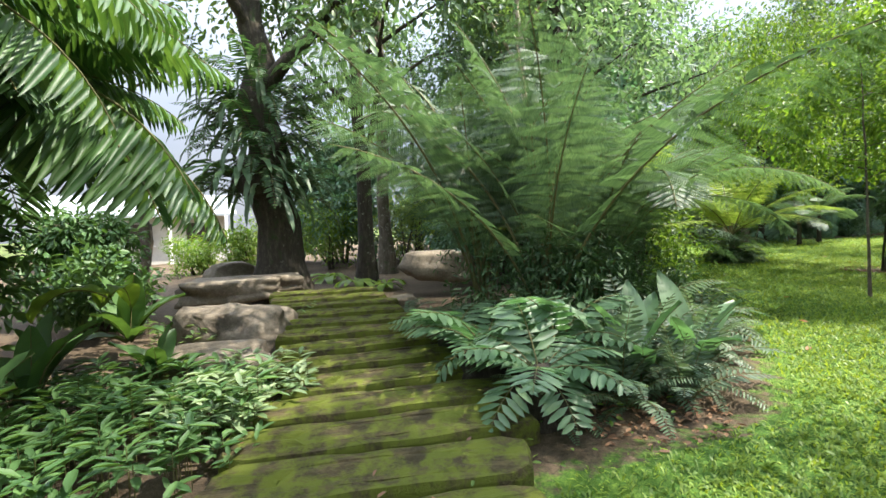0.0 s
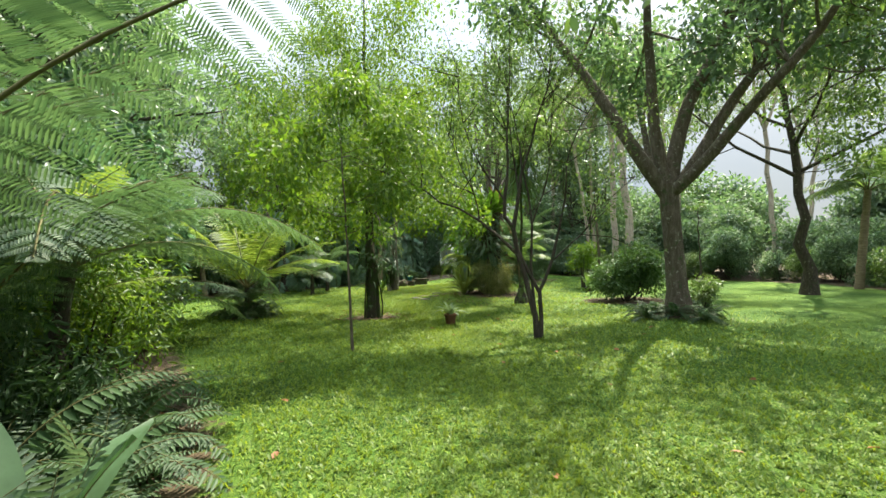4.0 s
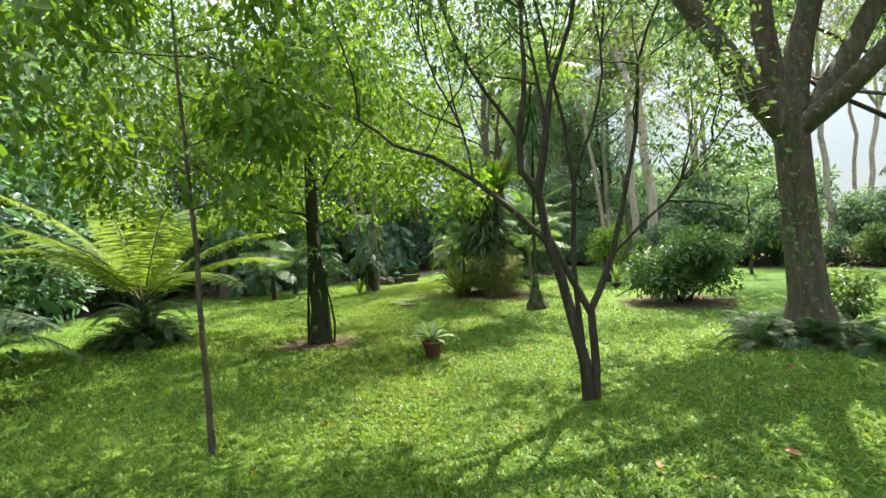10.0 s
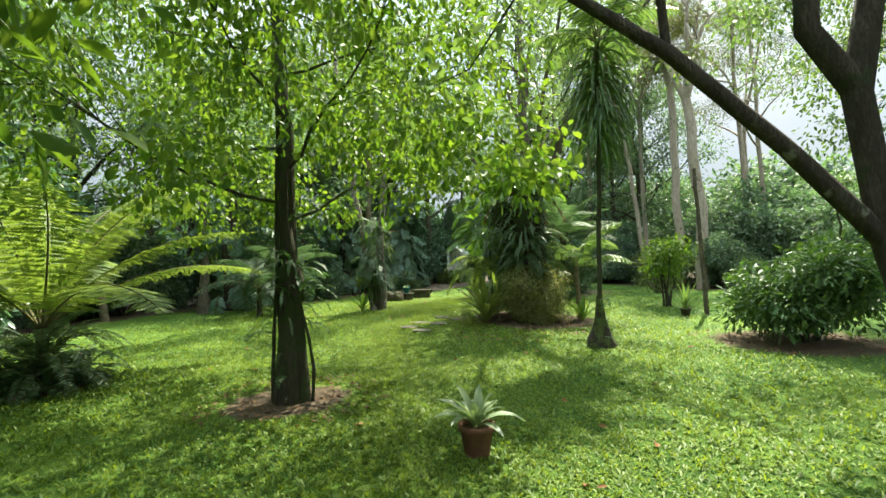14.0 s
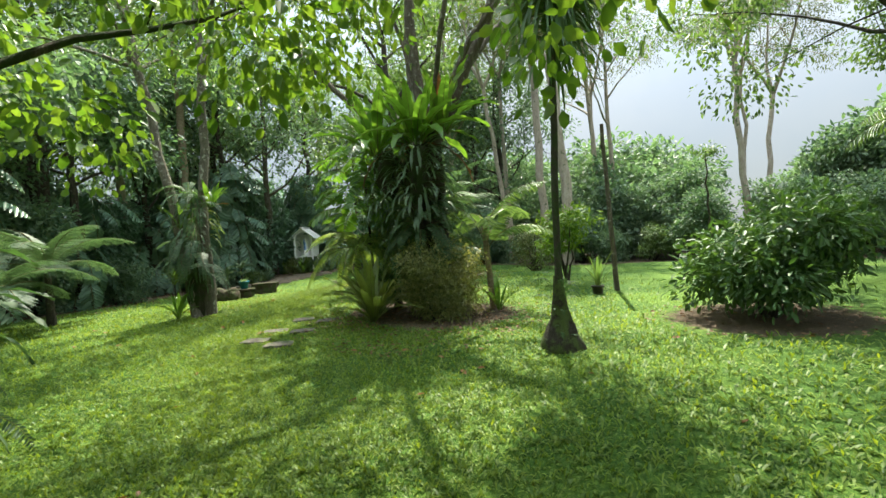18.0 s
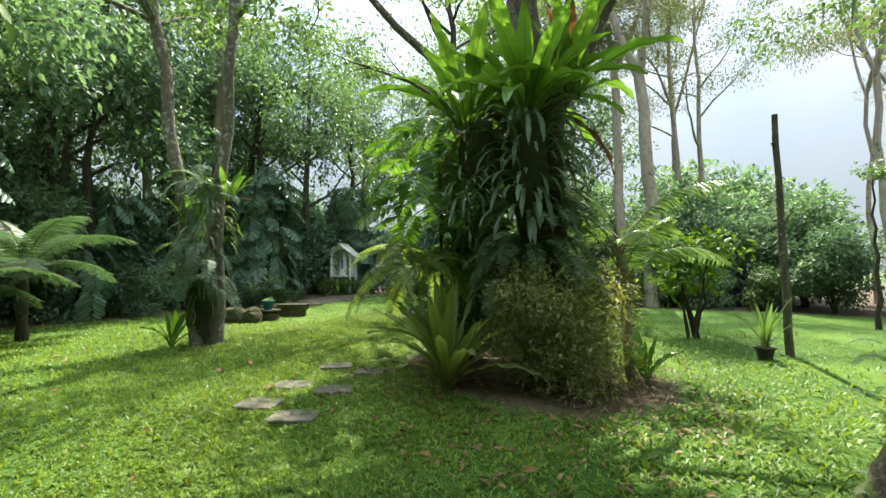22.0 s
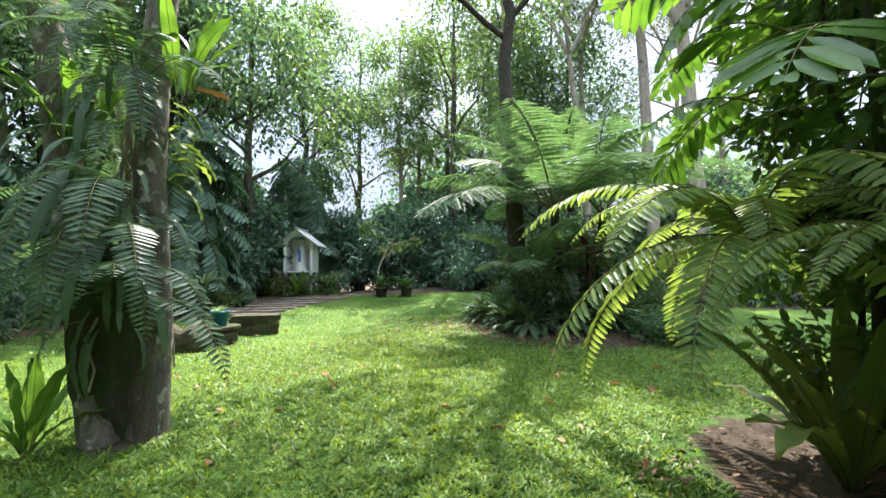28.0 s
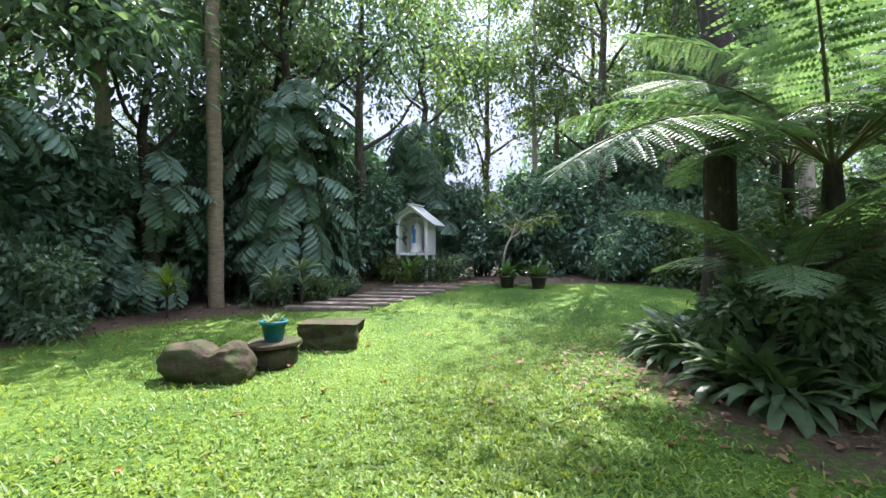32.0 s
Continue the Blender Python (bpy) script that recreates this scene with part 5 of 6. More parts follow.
mop_palm()
LITTER = [(x, y, r) for x, y, r in ((17.0, 11.2, 2.3), (23.0, 14.2, 3.0), (1.6, 3.7, 0.7), (10.4, 10.7, 1.1), (17.1, 6.3, 1.6), (23, 23.4, 2.0), (20.8, 23.4, 1.9), (18.5, 23.6, 2.0), (22.6, 15.2, 1.2), (21.6, 14.0, 1.1), (16.7, 11.0, 1.6), (16.4, 10.9, 1.7), (17.2, 12.4, 1.3), (27.5, 21.5, 1.5), (-0.5, 4.5, 1.6))]
litter("fallen_leaves", 4600, DEAD, 0.062, "dry brown leaves lying on the soil beds", 120, LITTER)
litter("lawn_leaves", 170, ORANGE, 0.10, "scattered fallen orange-brown leaves on the grass", 121, [(18.5, 15.5, 4.0), (21, 16.5, 3.5), (13, 11, 4.5), (7, 5, 4.5), (18, 14, 2.5)])
litter("path_leaves", 160, DEAD, 0.06, "small dry leaves strewn over the sleepers", 122, [(-0.2, 3.4, 1.0), (-0.4, 4.6, 0.9)], lift=0.1)
litter("path_green_leaves", 120, FRESH, 0.05, "small green leaflets strewn over the sleepers", 123, [(-0.2, 3.2, 1.0), (-0.4, 4.6, 0.9), (1.6, 3.1, 0.9)], lift=0.09)


# ---- the island: a tree laden with nest ferns over a clipped shrub ----
def laden_tree():
    rng = np.random.default_rng(201)
    x, y = 17.3, 11.2
    root = thing("tree", x, y, gz(x, y), "pale-barked tree laden with giant nest ferns", "tree")
    part("trunk", mesh("trunk", *tube([(0, 0, -0.1), (0, 0, 0.4), (0.02, 0, 1.4), (0, 0.02, 2.4), (0, 0, 3.2)], (0.36, 0.3, 0.27, 0.26, 0.22), 12, 0.1, 3), DARKBARK, True), root)
    tips, rad = [], []
    # the last two limbs are added, mostly out of view, to shade the lawn
    for i, (w, ln, r) in enumerate((((-0.35, 0.75, 0.9), 7.5, 0.065), ((0.0, 0.12, 1.0), 7.5, 0.12), ((0.3, -0.6, 1.0), 7.5, 0.13), ((-0.1, 0.3, 1.0), 6.0, 0.05), ((0.5, 0.4, 1.0), 7.0, 0.08), ((-0.5, -0.5, 0.9), 7.5, 0.05), ((0.65, -0.9, 1.0), 7.5, 0.07), ((0.15, -0.9, 1.0), 7.0, 0.06))):
        q = limb_line((0, 0, 2.5 + 0.13 * i), w, ln, 10, rng, 0.1, 0.05)
        s = Soup().add(*tube(q, taper(r, r * 0.3, 10), 9, 0.05, i))
        for j in range(8):
            t = limb_line(q[rng.integers(4, 10)], unit(rng.normal(0, 0.7, 3) + np.array([0, 0, 0.3])), rng.uniform(1.0, 2.4), 6, rng, 0.15, 0.02)
            s.add(*tube(t, taper(r * 0.25, 0.01, 6), 4))
            tips += [t[-1], t[4]]
            rad += [0.8, 0.6]
        part("limb", s.mesh("limb", BARK, True), root)
    part("crown", leafage("crown", tips, [q * 0.85 for q in rad], 11000, 0.12, MID, rng, 0.42, 0.4), root)
    return root


laden_tree()
NF = thing("nest_fern", 16.95, 11.3, gz(16.9, 11.3) + 2.9, "giant bird's nest fern perched on the tree trunk", "fern")
rosette(NF, NEST, 30, np.random.default_rng(202), "leaf", 0.14, (-18, 8), (0.8, 1.08))
part("root_ball", rock("root_ball", 0.48, 0.48, 1.2, MOSSBARK, 8, 3, 0.3, 0.0, 0.95), NF, "dark fibrous root ball", Matrix.Translation((0.05, 0, -1.2)))
HANGDARK = [strap("hanging_leaf", 0.52, 0.05, r, f, 0.06, [FERN, STEM], 0.3, 12, i + 9, 0.7) for i, (r, f) in enumerate(((20, -80), (-10, -86), (45, -70)))]
for i in range(280):
    a = np.random.default_rng(300 + i)
    part("hanging_leaf", HANGDARK[i % 3], NF, "", pose(0, 0, a.uniform(-1.3, 0.0), 0, 0, a.uniform(0, 360)) @ pose(0, 0.27, 0, a.uniform(-15, 30), 0, 0) @ Matrix.Scale(a.uniform(0.8, 1.25), 4))
for i in range(110):
    a = np.random.default_rng(700 + i)
    part("root_frond", DARKSWORD[i % 3], NF, "", pose(0, 0, a.uniform(-1.95, -1.05), 0, 0, a.uniform(0, 360)) @ pose(0, 0.24, 0, a.uniform(-50, -10), 0, 0) @ Matrix.Scale(a.uniform(0.45, 0.8), 4))
rng_n = np.random.default_rng(203)
for i in range(4):
    part("dead_leaf", strap("dead_leaf", 1.1, 0.14, -10, -85, 0.12, [DEAD, STEM], 0.2, 12, i), NF, "dry brown hanging leaf", pose(0, 0, 0, 0, 0, 200 + i * 60) @ pose(0, 0.2, 0, 0, 0, 0))
NF2 = thing("nest_fern", 17.1, 10.85, gz(17.1, 10.9) + 3.05, "second nest fern with yellowing leaf tips on the trunk", "fern")
rosette(NF2, NEST, 12, np.random.default_rng(204), "leaf", 0.1, (-4, 14), (0.8, 1.05))
part("young_frond", strap("young_frond", 1.0, 0.16, 84, 60, 0.06, [ORANGE, STEM], 0, 12, 3), NF2, "rust-orange fading leaf", pose(0, 0, 0.05, 0, 0, 40))
for i in range(4):
    part("yellowing_leaf", strap("yellowing_leaf", 0.95, 0.12, 86, 66, 0.06, [NESTGREEN if i % 2 else ORANGE, STEM], 0, 12, 4 + i), NF2, "yellowing upright leaf", pose(0, 0, 0.05, 0, 0, 110 + 75 * i) @ pose(0, 0.05, 0, 0, 0, 0))
# philodendron and palm leaves on the far flank of the trunk
PH = thing("philodendron", 17.4, 12.5, gz(17.4, 12.5), "climbing plant with deeply cut hanging leaves by the trunk", "plant")
part("stem", mesh("stem", *tube(bow((0, 0, -0.05), (0.05, 0.1, 3.1), 6), taper(0.025, 0.02, 6), 8), MOSSBARK, True), PH)
for i in range(46):
    part("leaf", PHILO[i % 2], PH, "", pose(0.04, 0.08, 1.9 + 0.03 * i, 0, 0, i * 137.5) @ pose(0, 0.05 + rng_n.uniform(0, 0.5), 0, rng_n.uniform(-20, 10), rng_n.uniform(-15, 15), 0) @ Matrix.Scale(rng_n.uniform(0.65, 0.95), 4))
NF4 = thing("nest_fern", 16.75, 11.95, gz(16.7, 11.95) + 2.75, "bright nest fern on the laden trunk's flank", "fern")
rosette(NF4, NEST, 16, np.random.default_rng(216), "leaf", 0.1, (-8, 20), (0.75, 1.0))
part("root_ball", rock("root_ball", 0.34, 0.4, 0.7, MOSSBARK, 18, 3, 0.3, 0.0, 0.95), NF4, "", Matrix.Translation((0.1, -0.15, -0.62)))
for i in range(150):
    a = np.random.default_rng(900 + i)
    part("hanging_leaf", HANGDARK[i % 3], NF4, "", pose(0, 0, a.uniform(-1.2, 0.05), 0, 0, a.uniform(0, 360)) @ pose(0, 0.2, 0, a.uniform(-15, 30), 0, 0) @ Matrix.Scale(a.uniform(0.5, 0.8), 4))
PH2 = thing("climbing_palm", 17.7, 10.3, gz(17.7, 10.3), "feather-leaved palm behind the laden trunk", "palm")
part("stem", mesh("stem", *tube(bow((0, 0, -0.05), (0.05, 0.1, 1.6), 6), taper(0.06, 0.05, 6), 8), PALMBARK, True), PH2)
for i in range(12):
    part("frond", PALM[i % 3], PH2, "", pose(0.04, 0.08, 0.9 + 0.07 * i, 0, 0, i * 67) @ pose(0, 0.05, 0, rng_n.uniform(-15, 10), 0, 0) @ Matrix.Scale(rng_n.uniform(0.5, 0.75), 4))
shrub("shrub", "dense twiggy olive-green shrub at the tree's foot", 16.7, 11.0, gz(16.6, 11.0), 1.75, 1.85, 1.3, 205, TWIGGY, 22000, 0.058, 14, 60, aspect=0.3, hang=0.1, low=0.1)
NESTTALL = [strap("nest_leaf", 1.05, 0.115, r, f, 0.13, [NESTGREEN, STEM], 0.0, 16, i + 60, 0.6) for i, (r, f) in enumerate(((86, 66), (78, 40), (66, 12), (50, -18)))]
NF3 = fern_clump("bird's nest fern with wavy upright leaves at ground level", 16.3, 11.98, NESTTALL, 32, 206, 1.0, name="nest_fern", tilt=(-12, 8), leaf="leaf")
ARCH = fern_clump("arching pale fern hanging over the lawn", 17.8, 12.95, PALESWORD, 24, 207, 0.95, gz(17.8, 12.95) + 1.25, "arching_fern", tilt=(-10, 25))
part("stem", mesh("stem", *tube(bow((-0.05, -0.7, 0.3), (0, 0, 0.02), 6, 0, 0.02), taper(0.03, 0.02, 6), 8, 0.1), MOSSBARK, True), ARCH, "mossy branch that bears the fern")
fern_clump("arching pale fern hanging over the lawn", 17.0, 12.65, PALESWORD, 13, 208, 0.6, gz(17, 12.7) + 1.2, "arching_fern", tilt=(-10, 20))
shrub("shrub", "mixed leafy plants behind the nest ferns", 17.95, 12.3, gz(17.9, 12.1), 1.7, 1.5, 3.3, 209, MID, 8000, 0.1, 6, 34, low=0.1)
fern_clump("broad spiky strap-leaved plant at the island's edge", 17.5, 10.15, NESTSMALL, 9, 210, 0.6, name="strap_plant", category="plant", leaf="leaf")
fern_clump("nest fern with long wavy leaves under the arching fern", 17.65, 12.6, NESTTALL, 18, 211, 1.05, name="nest_fern", tilt=(-30, 5), leaf="leaf")

# stepping stones
def stepping_stones():
    me = [slab("stepping_stone", 0.34, 0.42, 0.03, STEPSTONE, s, 9, 0.06, 7.0) for s in range(4)]
    rng = np.random.default_rng(220)
    for i, (x, y, a) in enumerate(STONES):
        ob = new("stepping_stone", me[i % 4])
        ob.matrix_basis = pose(x, y, gz(x, y) - 0.008, 0, 0, a + rng.uniform(-8, 8))
        tagged(ob, "pale weathered stepping stone sunk in the lawn", "stepping stone", "stepping stones")


stepping_stones()


# ---- the epiphyte-covered tree pair ----
def epiphyte_tree():
    rng = np.random.default_rng(230)
    x, y = 17.5, 16.9
    root = thing("tree", x, y, gz(x, y), "mossy tree trunks covered in staghorn ferns and vines", "tree")
    lean = ((0.1, -0.3), (-0.45, 1.3))
    tips, rad = [], []
    for i, (ox, oy) in enumerate(((0.05, -0.13), (-0.03, 0.1))):
        h = np.linspace(0, 1, 10)
        q = np.stack([ox + lean[i][0] * h, oy + lean[i][1] * h, -0.1 + 8.5 * h], 1) + rng.normal(0, 0.03, (10, 3))
        r = taper(0.105, 0.08, 10)
        r[0] *= 1.35
        part("trunk", mesh("trunk", *tube(q, r, 11, 0.08, i), LICHENBARK, True), root)
        for j in range(7):
            t = limb_line(q[rng.integers(6, 10)], (rng.normal(), rng.normal(), 0.6), rng.uniform(1.5, 3.0), 7, rng, 0.15, 0.04)
            part("limb", mesh("limb", *tube(t, taper(0.05, 0.012, 7), 6), LICHENBARK, True), root)
            tips += [t[-1], t[4]]
            rad += [0.9, 0.7]
    part("crown", leafage("crown", tips, rad, 6000, 0.12, MID, rng, 0.42, 0.5), root)
    part("root_mass", rock("root_mass", 0.32, 0.36, 1.3, MOSSBARK, 9, 3, 0.3), root, "dark mossy root mass", Matrix.Translation((-0.05, 0.06, 0.0)))
    part("stump", mesh("stump", *tube([(0.05, -0.16, -0.1), (0.05, -0.16, 0.3), (0.05, -0.15, 0.6), (0.04, -0.12, 0.8)], (0.13, 0.115, 0.095, 0.04), 12, 0.1), BARK, True), root, "brown broken stump against the trunks")
    for i in range(7):
        a = rng.uniform(0, 360)
        q = bow((0, 0, rng.uniform(1.5, 2.6)), (rng.uniform(-0.25, 0.2), rng.uniform(-0.25, 0.2), rng.uniform(0.2, 0.9)), 10, -0.15, 0.04, rng)
        part("vine", mesh("vine", *tube(q, taper(0.012, 0.008, 10), 5), PALEBARK, True), root)
    return root


EPI = epiphyte_tree()
rng_e = np.random.default_rng(231)
STAG = [strap("staghorn_leaf", 0.75, 0.2, r, f, 0.05, [PALEFERN, STEM], 0.75, 20, i + 3, 0.65) for i, (r, f) in enumerate(((30, -80), (-20, -86)))]
for i in range(12):
    part("staghorn_leaf", STAG[i % 2], EPI, "pale lobed staghorn leaf", pose(0.15, -0.15, rng_e.uniform(1.6, 2.4), 0, 0, rng_e.uniform(150, 260)) @ pose(0, 0.06, 0, 0, 0, 0) @ Matrix.Scale(rng_e.uniform(0.35, 0.5), 4))
for i in range(280):
    s = (SWORD + HANGDARK + HANGING + HANGDARK)[i % 12]
    turn = rng_e.uniform(0, 360)
    part("epiphyte_leaf", s, EPI, "", pose(-0.03, 0.03, 0.75 + 2.1 * rng_e.uniform(0, 1), 0, 0, turn) @ pose(0, 0.13, 0, rng_e.uniform(-40, 5), 0, 0) @ Matrix.Scale(rng_e.uniform(0.45, 0.85) * (0.55 if 180 < turn < 310 else 1.3 if 60 < turn < 180 else 1.0), 4))
EN = thing("nest_fern", 17.62, 16.6, gz(17.7, 16.5) + 2.35, "nest fern with a dry rust-coloured leaf high on the trunk", "fern")
rosette(EN, NESTSMALL, 11, np.random.default_rng(232), "leaf", 0.1, (-2, 14), (0.45, 0.65))
part("dry_leaf", strap("dry_leaf", 0.4, 0.1, 15, -5, 0.06, [ORANGE, STEM], 0, 12, 3), EN, "rust-brown dead leaf", pose(0, 0, 0.06, 0, 0, -95) @ pose(0, 0.1, 0, 0, 0, 0))
EN2 = thing("nest_fern", 17.38, 17.2, gz(17.3, 17.0) + 2.0, "nest fern on the mossy trunk", "fern")
rosette(EN2, NESTSMALL, 12, np.random.default_rng(233), "leaf", 0.1, (-2, 25), (0.45, 0.7))
fern_clump("small nest fern at the foot of the trunk", 17.15, 17.25, NESTSMALL, 9, 234, 0.6, name="nest_fern", tilt=(0, 35), leaf="leaf")

# ---- sitting stones, teal pot ----
boulder("long mossy brown two-lobed sitting rock on the lawn", 20.6, 19.45, 0.88, 0.5, 0.47, STONE, 21, -62, name="sitting_rock", ball=0.8, saddle=0.22, rough=0.13)
boulder("angular brown sitting rock with a flat top", 22.32, 19.33, 0.8, 0.5, 0.44, STONE, 24, -62, name="sitting_rock", flat=0.1, ball=0.22, rough=0.14)


def stone_table():
    x, y = 21.35, 19.3
    root = thing("stone_stool", x, y, gz(x, y), "round mossy stone stool with a flat slab top", "stool")
    part("base", turned("base", [(0, -0.05), (0.24, -0.05), (0.27, 0.03), (0.275, 0.13), (0.25, 0.21), (0.2, 0.24), (0, 0.24)], STONE, 22, 0.03, 5), root)
    top = slab("top", 0.62, 0.56, 0.05, STONE, 7, 9, 0.06, 2.4)
    part("top", top, root, "flat round slab", Matrix.Translation((0, 0, 0.236)))
    p = potted("plant_pot", x, y, gz(x, y) + 0.284, "teal plastic pot with pale succulents on a stone stool", 0.145, 0.24, TEAL)
    rosette(p, [strap("succulent_leaf", 0.16, 0.06, 50, 20, 0.02, [VARIEG, STEM], 0, 7, i) for i in range(2)], 26, np.random.default_rng(240), "succulent_leaf", 0.06, (-25, 40), (0.5, 0.9), 0.2)


stone_table()


# ---- the white garden shrine ----
def shrine():
    x, y = 28.95, 22.35
    root = thing("garden_shrine", x, y, gz(x, y), "small white wooden shrine with a gable roof on posts", "shrine", turn=-75)
    w, d, h, z0 = 0.95, 0.8, 0.95, 0.72
    for sx in (-1, 1):
        for sy in (-1, 1):
            part("post", from_bm("post", block(0.07, 0.07, z0 + 0.05, (sx * (w / 2 - 0.06), sy * (d / 2 - 0.06), -0.05)), WHITE), root)
    part("floor_panel", from_bm("floor_panel", block(w, d, 0.05, (0, 0, z0)), WHITE), root)
    n = 8
    bw = d / n
    for sx in (-1, 1):
        for i in range(n):
            part("side_board", from_bm("side_board", block(0.035, bw - 0.006, h, (sx * (w / 2 - 0.02), -d / 2 + bw * (i + 0.5), z0 + 0.05), 0.004), WHITE), root)
    for i in range(10):
        b = (w - 0.08) / 10
        part("back_board", from_bm("back_board", block(b - 0.006, 0.03, h + 0.12, (-w / 2 + 0.04 + b * (i + 0.5), d / 2 - 0.03, z0 + 0.05), 0.004), WHITE), root)
    # arched front board
    bm = bmesh.new()
    pts = [(-w / 2, h - 0.2), (-w / 2, h + 0.02), (0, h + 0.38), (w / 2, h + 0.02), (w / 2, h - 0.2), (w / 2 - 0.09, h - 0.2)]
    pts += [((w / 2 - 0.09) * math.cos(a), h - 0.2 + 0.42 * math.sin(a)) for a in np.linspace(0.15, math.pi - 0.15, 11)] + [(-w / 2 + 0.09, h - 0.2)]
    f = bm.faces.new([bm.verts.new((px, -d / 2 + 0.02, z0 + 0.05 + pz)) for px, pz in pts])
    ex = bmesh.ops.extrude_face_region(bm, geom=[f])
    bmesh.ops.translate(bm, vec=(0, -0.035, 0), verts=[v for v in ex["geom"] if isinstance(v, bmesh.types.BMVert)])
    bmesh.ops.recalc_face_normals(bm, faces=bm.faces)
    part("arched_front", from_bm("arched_front", bm, WHITE), root)
    for sx in (-1, 1):
        part("front_trim", from_bm("front_trim", block(0.09, 0.035, h - 0.2, (sx * (w / 2 - 0.045), -d / 2, z0 + 0.05)), WHITE), root)
    for sx in (-1, 1):
        yy = np.linspace(-d / 2 - 0.2, d / 2 + 0.15, 29)
        rid = 0.012 * np.abs(np.sin(np.arange(29) * np.pi / 2))
        top, low = [], []
        for i in range(29):
            for e in (0.0, 1.0):
                px, pz = sx * e * (w / 2 + 0.24), z0 + h + 0.48 - e * 0.56 + rid[i]
                top.append((px, yy[i], pz))
                low.append((px, yy[i], pz - 0.03))
        v = np.array(top + low)
        q = []
        m = len(top)
        for i in range(28):
            q += [(2 * i, 2 * i + 1, 2 * i + 3, 2 * i + 2), (m + 2 * i, m + 2 * i + 2, m + 2 * i + 3, m + 2 * i + 1), (2 * i + 1, m + 2 * i + 1, m + 2 * i + 3, 2 * i + 3)]
        q += [(0, m, m + 1, 1), (56, 57, m + 57, m + 56)]
        part("roof_sheet", Soup().add(v, q).mesh("roof_sheet", ROOFING), root, "white roof sheet with green weathering")
    part("ridge_cap", from_bm("ridge_cap", block(0.16, d + 0.36, 0.03, (0, -0.04, z0 + h + 0.485), 0.01), ROOFING), root)
    st = new("statue", turned("statue", [(0, 0), (0.19, 0), (0.19, 0.05), (0.16, 0.08), (0.17, 0.3), (0.14, 0.55), (0.15, 0.7), (0.12, 0.82), (0.05, 0.86), (0.075, 0.93), (0.07, 1.0), (0.03, 1.05), (0, 1.06)], WHITE, 18))
    me = st.data
    me.materials.append(BLUE)
    for p in me.polygons:
        c = p.center
        if 0.25 < c.z < 0.8 and abs(c.x + 0.06 - (0.8 - c.z) * 0.12) < 0.055 and c.y < 0.02:
            p.material_index = 1
    st.matrix_basis = root.matrix_basis @ Matrix.Translation((0, 0.0, z0 + 0.052))
    tagged(st, "plain white statue with a blue sash inside the shrine", "statue")


shrine()
for i, (x, y, s, m) in enumerate(((28.0, 22.5, 0.9, OLIVE), (28.4, 21.9, 0.9, MID), (29.4, 21.3, 0.9, DEEP), (28.3, 22.9, 0.7, FRESH), (28.9, 21.5, 0.8, MID))):
    shrub("shrub", "low leafy plants round the shrine's foot", x, y, gz(x, y), 1.1 * s, 1.1 * s, 0.8 * s, 250 + i, m, 900, 0.11, 5, 10, low=0.1)
fern_clump("spiky strap-leaved plant before the shrine", 28.1, 22.0, NESTSMALL, 14, 256, 0.75, name="strap_plant", category="plant", leaf="leaf")


def timber_steps():
    root = thing("timber_walk", 0, 0, 0, "weathered grey timbers laid across soil towards the shrine", "path", kind="structure")
    rng = np.random.default_rng(257)
    me = [slab("timber", 1.7, 0.3, 0.08, GREYWOOD, s, 10, 0.03, 9.0) for s in range(3)]
    for i in range(7):
        x, y = 24.7 + 0.5 * i, 21.75 - 0.09 * i
        part("timber", me[i % 3], root, "", pose(x, y, gz(x, y) - 0.01, 0, 0, -68 + rng.uniform(-4, 4)) @ Matrix.Diagonal((rng.uniform(0.85, 1.1), rng.uniform(0.8, 1.1), 1, 1)))


timber_steps()


# small frangipani-like tree and pots near the shrine
def thin_plant(label, x, y, h, seed, bare=0.6):
    rng = np.random.default_rng(seed)
    root = thing("small_tree", x, y, gz(x, y), label, "small tree")
    q = limb_line((0, 0, -0.05), (0.1, 0.05, 1), h * 0.75, 8, rng, 0.15, 0.1)
    part("stem", mesh("stem", *tube(q, taper(0.035, 0.015, 8), 6), PALEBARK, True), root)
    tips = []
    for i in range(7):
        t = limb_line(q[rng.integers(4, 8)], (rng.normal(), rng.normal(), 0.5), h * 0.35, 5, rng, 0.15, 0.0)
        part("twig", mesh("twig", *tube(t, taper(0.014, 0.006, 5), 5), PALEBARK, True), root)
        tips += [t[-1], t[3]]
    part("crown", leafage("crown", tips, [0.22] * len(tips), 260, 0.16, PALEFERN, rng, 0.35, 0.4), root)


thin_plant("thin small tree with pale green leaf whorls", 28.9, 19.6, 2.9, 260)
for i, (x, y) in enumerate(((28.75, 19.4), (28.7, 18.55))):
    p = potted("plant_pot", x, y, gz(x, y), "dark plant pot with leafy green plant by the soil edge", 0.2, 0.3, BLACKPOT)
    rosette(p, BIGLEAF, 12, np.random.default_rng(262 + i), "leaf", 0.03, (-15, 15), (0.6, 0.95), 0.27)

